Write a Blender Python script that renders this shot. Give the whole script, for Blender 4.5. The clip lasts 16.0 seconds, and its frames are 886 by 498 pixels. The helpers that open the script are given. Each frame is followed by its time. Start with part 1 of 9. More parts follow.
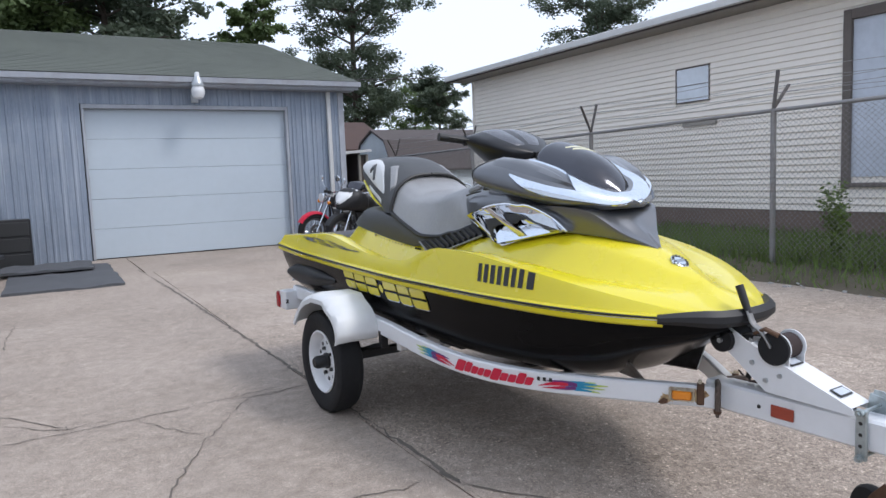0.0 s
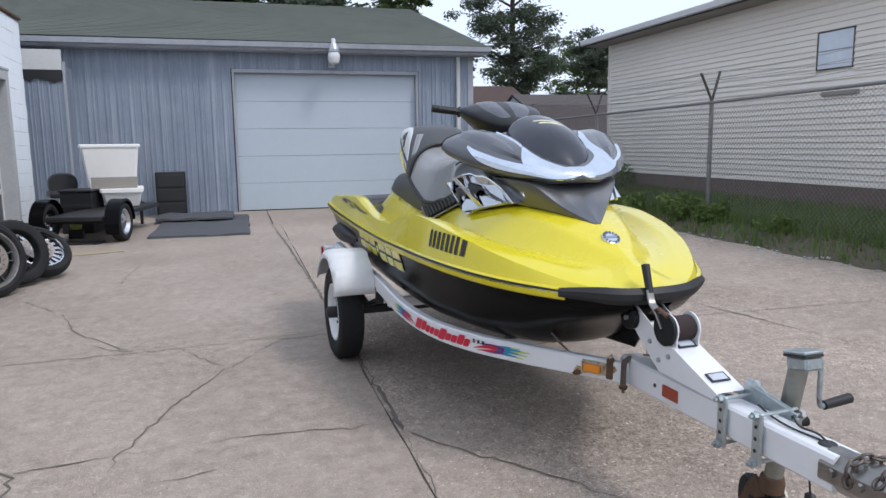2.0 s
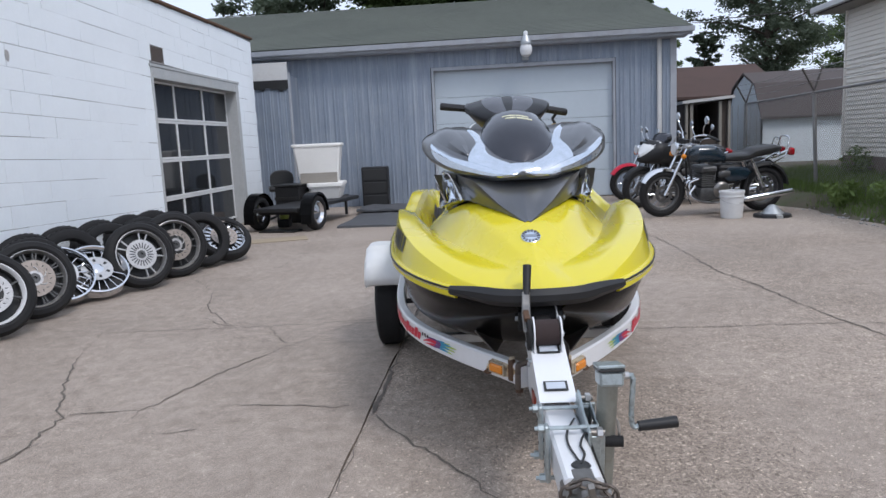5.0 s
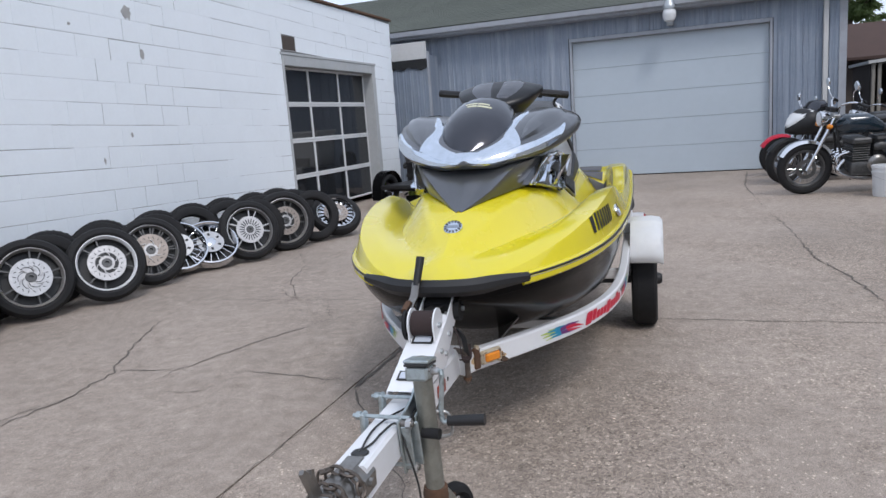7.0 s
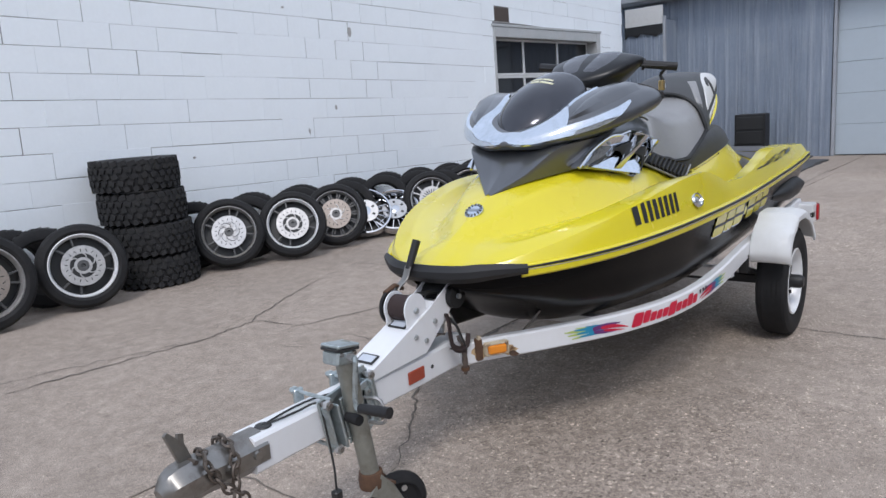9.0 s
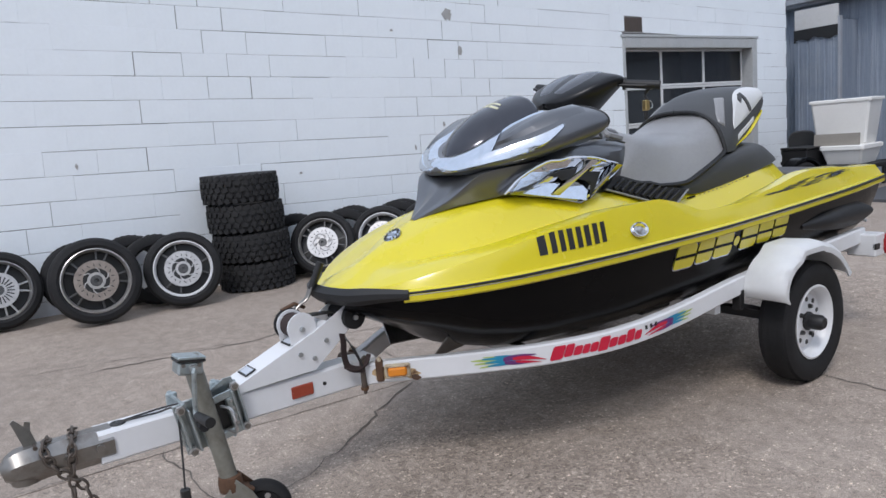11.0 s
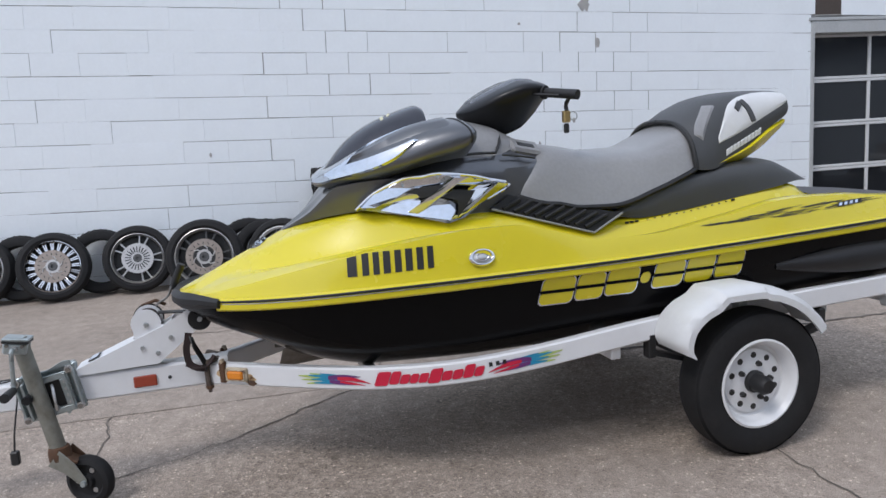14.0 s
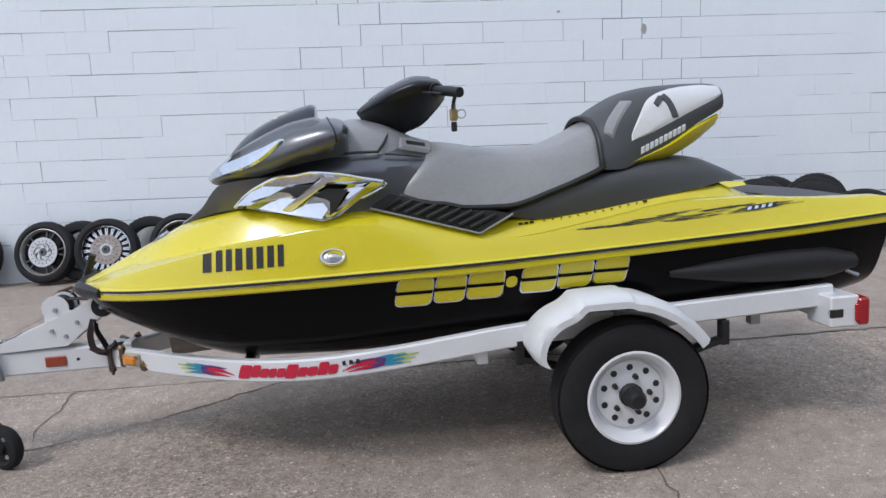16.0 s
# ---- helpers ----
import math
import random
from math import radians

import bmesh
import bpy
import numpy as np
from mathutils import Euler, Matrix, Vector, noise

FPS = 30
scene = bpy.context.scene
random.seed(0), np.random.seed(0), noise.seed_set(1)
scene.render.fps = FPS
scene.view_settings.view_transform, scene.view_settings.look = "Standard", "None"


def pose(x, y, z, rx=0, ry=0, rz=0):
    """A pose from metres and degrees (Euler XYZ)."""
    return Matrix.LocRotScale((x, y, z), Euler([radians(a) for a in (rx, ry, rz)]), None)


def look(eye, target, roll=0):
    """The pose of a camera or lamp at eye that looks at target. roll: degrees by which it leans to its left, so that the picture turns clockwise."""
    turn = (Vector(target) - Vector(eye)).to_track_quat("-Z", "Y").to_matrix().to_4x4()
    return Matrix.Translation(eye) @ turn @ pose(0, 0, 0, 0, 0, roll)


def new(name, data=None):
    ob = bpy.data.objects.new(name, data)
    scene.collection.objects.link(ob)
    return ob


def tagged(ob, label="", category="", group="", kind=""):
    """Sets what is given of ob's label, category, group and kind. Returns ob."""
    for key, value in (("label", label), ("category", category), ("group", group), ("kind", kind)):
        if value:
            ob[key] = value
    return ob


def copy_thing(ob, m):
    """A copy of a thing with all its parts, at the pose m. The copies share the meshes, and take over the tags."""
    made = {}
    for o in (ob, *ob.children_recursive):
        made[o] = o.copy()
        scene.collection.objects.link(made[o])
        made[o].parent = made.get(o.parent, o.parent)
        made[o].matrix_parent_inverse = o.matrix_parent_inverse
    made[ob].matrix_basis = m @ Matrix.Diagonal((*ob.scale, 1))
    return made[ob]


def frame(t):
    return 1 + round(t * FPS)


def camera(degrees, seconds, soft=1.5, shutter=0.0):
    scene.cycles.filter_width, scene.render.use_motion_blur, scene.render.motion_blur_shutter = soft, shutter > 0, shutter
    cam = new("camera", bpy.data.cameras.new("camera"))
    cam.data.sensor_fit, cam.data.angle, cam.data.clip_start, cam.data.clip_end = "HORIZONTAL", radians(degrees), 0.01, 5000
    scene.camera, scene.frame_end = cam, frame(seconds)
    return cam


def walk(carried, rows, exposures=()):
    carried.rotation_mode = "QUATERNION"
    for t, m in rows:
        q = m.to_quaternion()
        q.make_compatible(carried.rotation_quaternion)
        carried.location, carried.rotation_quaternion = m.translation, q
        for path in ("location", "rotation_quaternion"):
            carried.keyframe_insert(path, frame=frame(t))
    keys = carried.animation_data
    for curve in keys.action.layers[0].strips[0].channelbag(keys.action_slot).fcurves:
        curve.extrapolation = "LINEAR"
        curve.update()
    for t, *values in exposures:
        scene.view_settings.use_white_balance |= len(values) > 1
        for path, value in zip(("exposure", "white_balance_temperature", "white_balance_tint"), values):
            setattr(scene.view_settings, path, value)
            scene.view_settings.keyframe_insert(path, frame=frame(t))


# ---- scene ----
cam = camera(64.0, 16.0)
PATH = [
    (0, (0.146, -0.038, 1.217), (1.121, 1.696, 1.013), -2.2),
    (0.5, (0.343, -0.183, 1.227), (1.265, 1.573, 0.974), -2.1),
    (1, (0.494, -0.385, 1.231), (1.313, 1.418, 0.95), -2.9),
    (1.5, (0.646, -0.518, 1.233), (1.335, 1.335, 0.932), -3.1),
    (2, (0.872, -0.56, 1.224), (1.417, 1.342, 0.932), -0.7),
    (2.5, (1.059, -0.632, 1.238), (1.439, 1.306, 0.924), -0.2),
    (3, (1.233, -0.751, 1.242), (1.372, 1.222, 0.949), -0.6),
    (3.5, (1.416, -0.803, 1.236), (1.422, 1.174, 0.937), -1.5),
    (3.7, (1.506, -0.799, 1.231), (1.489, 1.178, 0.931), -1.3),
    (5.8, (2.498, -0.731, 1.223), (2.188, 1.221, 0.915), -2.7),
    (6, (2.59, -0.69, 1.219), (2.237, 1.252, 0.898), -2.3),
    (6.5, (2.824, -0.654, 1.228), (2.365, 1.255, 0.851), -3.4),
    (7, (3.088, -0.658, 1.25), (2.418, 1.194, 0.902), -4.2),
    (7.5, (3.326, -0.614, 1.246), (2.55, 1.201, 0.921), -4.0),
    (8, (3.495, -0.425, 1.205), (2.586, 1.32, 0.845), -2.6),
    (8.5, (3.66, -0.293, 1.216), (2.597, 1.349, 0.801), -3.0),
    (8.7, (3.724, -0.237, 1.222), (2.554, 1.333, 0.817), -3.6),
    (10.8, (4.433, 0.492, 1.194), (2.829, 1.645, 0.885), -4.9),
    (11, (4.515, 0.571, 1.201), (2.86, 1.651, 0.894), -4.8),
    (11.5, (4.62, 0.787, 1.188), (2.926, 1.8, 0.865), -5.0),
    (12, (4.658, 1.053, 1.185), (2.92, 1.98, 0.837), -3.8),
    (12.5, (4.74, 1.246, 1.173), (2.964, 2.095, 0.819), -4.6),
    (13, (4.862, 1.482, 1.196), (2.986, 2.09, 0.866), -3.7),
    (13.5, (4.933, 1.692, 1.174), (3.036, 2.253, 0.877), -3.9),
    (14, (5.01, 1.934, 1.195), (3.081, 2.375, 0.902), -3.5),
    (14.5, (5.127, 2.152, 1.191), (3.185, 2.522, 0.892), -3.8),
    (15, (5.188, 2.402, 1.184), (3.234, 2.658, 0.845), -4.3),
    (15.5, (5.155, 2.629, 1.177), (3.192, 2.816, 0.845), -2.9),
    (16, (5.137, 2.826, 1.182), (3.164, 2.933, 0.876), -3.6),
]
walk(cam, [(t, look(eye, target, roll)) for t, eye, target, roll in PATH],
     [(0.0, 0.27, 6200, 13), (1.5, 0.17, 6200, 13), (3.5, 0.07, 6200, 13), (7.0, -0.02, 6200, 13), (9.0, -0.02, 6200, 13), (12.0, -0.08, 6200, 13), (14.5, -0.08, 6200, 13), (16.0, -0.05, 6200, 13)])

# ---- world, sun ----
world = bpy.data.worlds.new("world")
scene.world = world
world.use_nodes = True
wn, wl = world.node_tree.nodes, world.node_tree.links
sky = wn.new("ShaderNodeTexSky")
sky.sky_type, sky.sun_disc = "NISHITA", False
SUN_ELEV, SUN_AZ = 52.0, 140.0
sky.sun_elevation, sky.sun_rotation = radians(SUN_ELEV), radians(SUN_AZ)
sky.air_density, sky.dust_density, sky.ozone_density = 1.0, 4.0, 1.0
haze = wn.new("ShaderNodeMixRGB")
haze.inputs[0].default_value = 0.72
haze.inputs[2].default_value = (10.6, 11.8, 13.6, 1)
wl.new(sky.outputs[0], haze.inputs[1])
wl.new(haze.outputs[0], wn["Background"].inputs[0])
wn["Background"].inputs[1].default_value = 0.1
sun = new("sun", bpy.data.lights.new("sun", "SUN"))
sun.data.energy, sun.data.angle, sun.data.color = 1.4, radians(14), (1.0, 0.97, 0.92)
az, el = radians(SUN_AZ), radians(SUN_ELEV)
sun.matrix_world = look((math.sin(az) * math.cos(el) * 50, math.cos(az) * math.cos(el) * 50, math.sin(el) * 50), (0, 0, 0))


# ---- materials ----
def mat(name, color, rough=0.6, metal=0.0, vary=0.12, scale=3.0, fine=40.0, bump=0.0, bscale=60.0, coat=0.0,
        tint=None, tint_amount=0.0, tint_scale=1.2, tint_sharp=0.25, random_amount=0.0, trans=0.0, rvary=0.1, spec=0.5, streak=None, streak_amount=0.6, leafy=0.0):
    """A surface with variation at two scales, optional stains of a second colour and fine relief."""
    m = bpy.data.materials.new(name)
    m.use_nodes = True
    n, l = m.node_tree.nodes, m.node_tree.links
    b = n["Principled BSDF"]
    co = n.new("ShaderNodeTexCoord").outputs["Object"]

    def noise_tex(sc, detail=5.0, rough_=0.6):
        t = n.new("ShaderNodeTexNoise")
        t.inputs["Scale"].default_value, t.inputs["Detail"].default_value, t.inputs["Roughness"].default_value = sc, detail, rough_
        l.new(co, t.inputs["Vector"])
        return t.outputs["Fac"]

    def math_node(op, a, b_, clamp=False):
        k = n.new("ShaderNodeMath")
        k.operation, k.use_clamp = op, clamp
        for sock, v in zip(k.inputs, (a, b_)):
            if isinstance(v, (int, float)):
                sock.default_value = v
            else:
                l.new(v, sock)
        return k.outputs[0]
    big, small = noise_tex(scale), noise_tex(fine, 3.0)
    mix = math_node("ADD", math_node("MULTIPLY", big, 0.65), math_node("MULTIPLY", small, 0.35))
    if random_amount:
        info = n.new("ShaderNodeObjectInfo")
        mix = math_node("ADD", mix, math_node("MULTIPLY", math_node("SUBTRACT", info.outputs["Random"], 0.5), random_amount))
    k = math_node("ADD", math_node("MULTIPLY", math_node("SUBTRACT", mix, 0.5), 4.0 * vary), 1.0)
    sc = n.new("ShaderNodeVectorMath")
    sc.operation = "SCALE"
    sc.inputs[0].default_value = color
    l.new(k, sc.inputs["Scale"])
    out = sc.outputs[0]
    if tint:
        st = noise_tex(tint_scale, 8.0, 0.7)
        f = math_node("MULTIPLY", math_node("MULTIPLY", math_node("SUBTRACT", st, 0.5), 1.0 / max(tint_sharp, 0.01), True), tint_amount, True)
        mx = n.new("ShaderNodeMixRGB")
        l.new(f, mx.inputs[0])
        l.new(out, mx.inputs[1])
        mx.inputs[2].default_value = (*tint, 1)
        out = mx.outputs[0]
    if streak:
        # weathering that has run straight down, in two widths
        for wide, amount in ((7.0, streak_amount), (38.0, streak_amount * 0.8)):
            vm = n.new("ShaderNodeVectorMath")
            vm.operation = "MULTIPLY"
            vm.inputs[1].default_value = (1.0, 1.0, 0.035)
            l.new(co, vm.inputs[0])
            ns = n.new("ShaderNodeTexNoise")
            ns.inputs["Scale"].default_value, ns.inputs["Detail"].default_value, ns.inputs["Roughness"].default_value = wide, 4.0, 0.6
            l.new(vm.outputs[0], ns.inputs["Vector"])
            f = math_node("MULTIPLY", math_node("MULTIPLY", math_node("SUBTRACT", ns.outputs["Fac"], 0.52), 5.5, True), amount, True)
            mx = n.new("ShaderNodeMixRGB")
            l.new(f, mx.inputs[0])
            l.new(out, mx.inputs[1])
            mx.inputs[2].default_value = (*streak, 1)
            out = mx.outputs[0]
    if leafy:
        # light that passes through thin leaves
        tl = n.new("ShaderNodeBsdfTranslucent")
        l.new(out, tl.inputs["Color"])
        ms = n.new("ShaderNodeMixShader")
        ms.inputs[0].default_value = leafy
        l.new(b.outputs[0], ms.inputs[1])
        l.new(tl.outputs[0], ms.inputs[2])
        l.new(ms.outputs[0], n["Material Output"].inputs["Surface"])
    l.new(out, b.inputs["Base Color"])
    l.new(math_node("ADD", math_node("MULTIPLY", math_node("SUBTRACT", big, 0.5), rvary), rough, True), b.inputs["Roughness"])
    b.inputs["Metallic"].default_value = metal
    b.inputs["Specular IOR Level"].default_value = spec
    b.inputs["Coat Weight"].default_value = coat
    b.inputs["Coat Roughness"].default_value = 0.06
    b.inputs["Transmission Weight"].default_value = trans
    if bump:
        bp = n.new("ShaderNodeBump")
        bp.inputs["Strength"].default_value = bump
        bp.inputs["Distance"].default_value = 0.004
        l.new(noise_tex(bscale, 4.0), bp.inputs["Height"])
        l.new(bp.outputs[0], b.inputs["Normal"])
    return m




def concrete(name="worn_concrete", pebbles=1.0, shade=1.0):
    """Worn concrete: broad stains, sand grain and exposed pale and dark aggregate."""
    m = bpy.data.materials.new(name)
    m.use_nodes = True
    n, l = m.node_tree.nodes, m.node_tree.links
    b = n["Principled BSDF"]
    co = n.new("ShaderNodeTexCoord").outputs["Object"]

    def tex(kind, scale, **kw):
        t = n.new(kind)
        t.inputs["Scale"].default_value = scale
        for k_, v_ in kw.items():
            t.inputs[k_].default_value = v_
        l.new(co, t.inputs["Vector"])
        return t

    def ramp(src, stops):
        r = n.new("ShaderNodeValToRGB")
        while len(r.color_ramp.elements) < len(stops):
            r.color_ramp.elements.new(0.5)
        for e, (p_, c_) in zip(r.color_ramp.elements, stops):
            e.position, e.color = p_, (*c_, 1)
        l.new(src, r.inputs[0])
        return r.outputs[0]

    def mixc(f, c1, c2, mode="MIX"):
        x = n.new("ShaderNodeMixRGB")
        x.blend_type = mode
        for s_, v_ in zip(x.inputs, (f, c1, c2)):
            if isinstance(v_, (int, float)):
                s_.default_value = v_
            else:
                l.new(v_, s_)
        return x.outputs[0]
    broad = ramp(tex("ShaderNodeTexNoise", 0.55, Detail=7.0, Roughness=0.65).outputs["Fac"], [(0.3, (0.274 * shade, 0.232 * shade, 0.196 * shade)), (0.5, (0.336 * shade, 0.284 * shade, 0.241 * shade)), (0.7, (0.386 * shade, 0.330 * shade, 0.283 * shade))])
    mid = ramp(tex("ShaderNodeTexNoise", 11.0, Detail=8.0, Roughness=0.75).outputs["Fac"], [(0.28, (0.72, 0.71, 0.70)), (0.68, (1.18, 1.18, 1.18))])
    sand = ramp(tex("ShaderNodeTexNoise", 260.0, Detail=2.0).outputs["Fac"], [(0.30, (0.50, 0.49, 0.48)), (0.70, (1.45, 1.45, 1.45))])
    col = mixc(1.0, mixc(1.0, broad, mid, "MULTIPLY"), sand, "MULTIPLY")
    vor = tex("ShaderNodeTexVoronoi", 95.0)
    stone = ramp(vor.outputs["Color"], [(0.0, (0.26, 0.25, 0.24)), (0.20, (0.66, 0.64, 0.62)), (0.6, (1.0, 0.98, 0.95)), (0.84, (1.25, 1.22, 1.18)), (0.95, (1.9, 1.86, 1.8))])
    where = ramp(tex("ShaderNodeTexNoise", 0.8, Detail=4.0).outputs["Fac"], [(0.36, (0.25 * pebbles,) * 3), (0.60, (0.95 * pebbles,) * 3)])
    col = mixc(where, col, mixc(1.0, col, stone, "MULTIPLY"))
    spot = ramp(tex("ShaderNodeTexNoise", 3.2, Detail=8.0, Roughness=0.75).outputs["Fac"], [(0.58, (1, 1, 1)), (0.80, (0.66, 0.64, 0.62))])
    col = mixc(1.0, col, spot, "MULTIPLY")
    # small dark pits where stones have come out, and a few pale ones left in
    pit = ramp(tex("ShaderNodeTexVoronoi", 42.0, Randomness=1.0).outputs["Distance"], [(0.10, (0.48, 0.46, 0.44)), (0.17, (1, 1, 1))])
    col = mixc(0.9 * pebbles, col, mixc(1.0, col, pit, "MULTIPLY"))
    chip = tex("ShaderNodeTexVoronoi", 62.0, Randomness=1.0)
    size = ramp(chip.outputs["Distance"], [(0.24, (1, 1, 1)), (0.34, (0, 0, 0))])
    some = ramp(chip.outputs["Color"], [(0.66, (0, 0, 0)), (0.76, (0.9 * pebbles,) * 3)])
    col = mixc(mixc(1.0, size, some, "MULTIPLY"), col, mixc(1.0, col, ramp(chip.outputs["Color"], [(0.68, (1.6, 1.59, 1.56)), (1.0, (2.3, 2.3, 2.2))]), "MULTIPLY"))
    l.new(col, b.inputs["Base Color"])
    b.inputs["Roughness"].default_value = 0.88
    bp = n.new("ShaderNodeBump")
    bp.inputs["Strength"].default_value, bp.inputs["Distance"].default_value = 0.55, 0.003
    l.new(vor.outputs["Distance"], bp.inputs["Height"])
    l.new(bp.outputs[0], b.inputs["Normal"])
    return m


M_CONCRETE = concrete(pebbles=0.42)
M_CONCRETE_WORN = concrete("pebbly_concrete", 0.95, 1.06)
M_CRACK = mat("crack_dirt", (0.125, 0.108, 0.092), 1.0, vary=0.35, scale=5, fine=60)
M_BLOCK = mat("painted_block", (0.805, 0.85, 0.882), 0.7, vary=0.05, scale=1.5, fine=30, bump=0.5, bscale=120, tint=(0.50, 0.50, 0.49), tint_amount=0.18, tint_scale=1.1, tint_sharp=0.5, random_amount=0.045)
M_MORTAR = mat("painted_mortar", (0.22, 0.22, 0.22), 0.85, vary=0.1)
M_BAREBLOCK = mat("bare_block", (0.36, 0.355, 0.345), 0.9, vary=0.2, scale=12)
M_STEELBLUE = mat("weathered_steel_sheet", (0.215, 0.255, 0.315), 0.6, 0.05, vary=0.16, scale=1.1, fine=18, tint=(0.30, 0.33, 0.36), tint_amount=0.5, tint_scale=2.3, tint_sharp=0.3, streak=(0.40, 0.44, 0.50), streak_amount=0.50)
M_DOORPAINT = mat("door_paint", (0.435, 0.495, 0.545), 0.5, vary=0.05, scale=0.9, fine=12, tint=(0.44, 0.48, 0.50), tint_amount=0.3, tint_scale=1.4, tint_sharp=0.4)
M_TRIM = mat("weathered_white_trim", (0.55, 0.55, 0.54), 0.6, vary=0.12, scale=3, tint=(0.3, 0.27, 0.24), tint_amount=0.4, tint_scale=3)
M_LINTEL = mat("stained_grey_timber", (0.42, 0.435, 0.44), 0.75, vary=0.2, scale=3, tint=(0.22, 0.19, 0.165), tint_amount=0.4, tint_scale=3)
M_GUTTER = mat("dull_blue_grey_trim", (0.33, 0.35, 0.385), 0.6, vary=0.15, scale=3, tint=(0.22, 0.20, 0.18), tint_amount=0.5, tint_scale=2.5, streak=(0.45, 0.46, 0.48), streak_amount=0.3)
M_SHINGLE = mat("green_shingle", (0.088, 0.098, 0.082), 0.95, vary=0.18, scale=0.8, fine=25, bump=0.6, bscale=40, tint=(0.05, 0.06, 0.05), tint_amount=0.6, tint_scale=0.5)
M_SIDING = mat("cream_siding", (0.79, 0.735, 0.655), 0.6, vary=0.05, scale=0.7, fine=9, random_amount=0.06)
M_BRICKBASE = mat("brown_foundation", (0.16, 0.12, 0.10), 0.9, vary=0.2, scale=4)
M_GALV = mat("galvanised_steel", (0.42, 0.44, 0.45), 0.42, 0.75, vary=0.15, scale=14, fine=60)
M_FENCE = mat("fence_steel", (0.25, 0.245, 0.24), 0.6, 0.4, vary=0.15, scale=8, tint=(0.2, 0.13, 0.09), tint_amount=0.4, tint_scale=6)
M_ARM = mat("dull_rusted_steel", (0.095, 0.085, 0.078), 0.8, 0.2, vary=0.25, scale=15, tint=(0.09, 0.055, 0.035), tint_amount=0.4, tint_scale=9)
M_GLASS = mat("window_glass", (0.02, 0.022, 0.025), 0.05, vary=0.0, rvary=0.0)
M_DARK = mat("dark_interior", (0.03, 0.03, 0.032), 0.9)
M_GRASS = mat("grass_blades", (0.13, 0.19, 0.048), 0.7, vary=0.3, scale=1.5, fine=12, leafy=0.3)
M_SOIL = mat("soil", (0.10, 0.085, 0.06), 1.0, vary=0.3, scale=2, fine=20, bump=0.8, bscale=30, tint=(0.06, 0.10, 0.03), tint_amount=0.8, tint_scale=1.2)
M_LEAF = mat("leaf", (0.115, 0.165, 0.062), 0.55, vary=0.35, scale=0.8, fine=6, leafy=0.4)
M_LEAF2 = mat("needle_leaf", (0.105, 0.135, 0.09), 0.6, vary=0.35, scale=0.7, fine=6, leafy=0.4)
M_BARK = mat("bark", (0.10, 0.08, 0.065), 0.95, vary=0.3, scale=5, bump=0.8, bscale=20)
M_RUBBER = mat("tyre_rubber", (0.016, 0.016, 0.017), 0.75, vary=0.25, scale=6, fine=40, tint=(0.034, 0.032, 0.030), tint_amount=0.4, tint_scale=5, spec=0.28)
M_TYREDUST = mat("dusty_tyre_rubber", (0.026, 0.026, 0.027), 0.8, vary=0.3, scale=7, fine=50, tint=(0.05, 0.048, 0.044), tint_amount=0.5, tint_scale=6, spec=0.25)
M_CHROME = mat("chrome", (0.66, 0.67, 0.69), 0.07, 1.0, vary=0.02, rvary=0.03)
M_CASTALU = mat("cast_aluminium", (0.50, 0.495, 0.49), 0.33, 0.8, vary=0.15, scale=20)
M_YELLOW = mat("yellow_gelcoat", (0.66, 0.562, 0.012), 0.27, vary=0.025, scale=2, fine=20, coat=0.5, rvary=0.06)
M_BLACKHULL = mat("black_gelcoat", (0.0045, 0.0045, 0.005), 0.20, vary=0.15, scale=3, rvary=0.14, spec=0.09)
M_WORNSTEEL = mat("worn_plated_steel", (0.25, 0.24, 0.225), 0.32, 0.85, vary=0.25, scale=12, tint=(0.09, 0.055, 0.035), tint_amount=0.85, tint_scale=11, tint_sharp=0.3)
M_BLACKPLASTIC = mat("black_plastic", (0.015, 0.015, 0.016), 0.5, vary=0.2, scale=8, bump=0.1, bscale=200, spec=0.4)
M_DARKGREY = mat("dark_grey_gelcoat", (0.135, 0.14, 0.15), 0.3, 0.72, vary=0.05, coat=0.35, rvary=0.06)
M_POD = mat("tinted_black_gloss", (0.070, 0.072, 0.082), 0.12, 0.75, vary=0.25, scale=5, rvary=0.1)
M_SILVER = mat("silver_trim", (0.64, 0.69, 0.76), 0.09, 0.97, vary=0.12, scale=9, rvary=0.06, bump=0.35, bscale=7)
M_SEAT = mat("grey_vinyl", (0.265, 0.265, 0.268), 0.32, 0.08, vary=0.18, scale=3.0, fine=70, bump=0.2, bscale=300)
M_SEATDARK = mat("charcoal_vinyl", (0.055, 0.057, 0.06), 0.5, vary=0.1, scale=6, bump=0.15, bscale=300)
M_WHITE = mat("white_enamel", (0.72, 0.73, 0.745), 0.32, vary=0.04, scale=4, fine=30, coat=0.2, tint=(0.45, 0.42, 0.38), tint_amount=0.25, tint_scale=5, tint_sharp=0.5)
M_WHITEPLASTIC = mat("white_plastic", (0.64, 0.65, 0.655), 0.5, vary=0.06, scale=6, tint=(0.5, 0.48, 0.44), tint_amount=0.3, tint_scale=4)
M_RUST = mat("rusted_steel", (0.11, 0.06, 0.035), 0.9, 0.2, vary=0.35, scale=20, tint=(0.06, 0.05, 0.045), tint_amount=0.7, tint_scale=15)
M_RUSTSTAIN = mat("rust_stained_paint", (0.50, 0.36, 0.20), 0.75, vary=0.35, scale=30, tint=(0.10, 0.045, 0.02), tint_amount=0.95, tint_scale=26, tint_sharp=0.12)
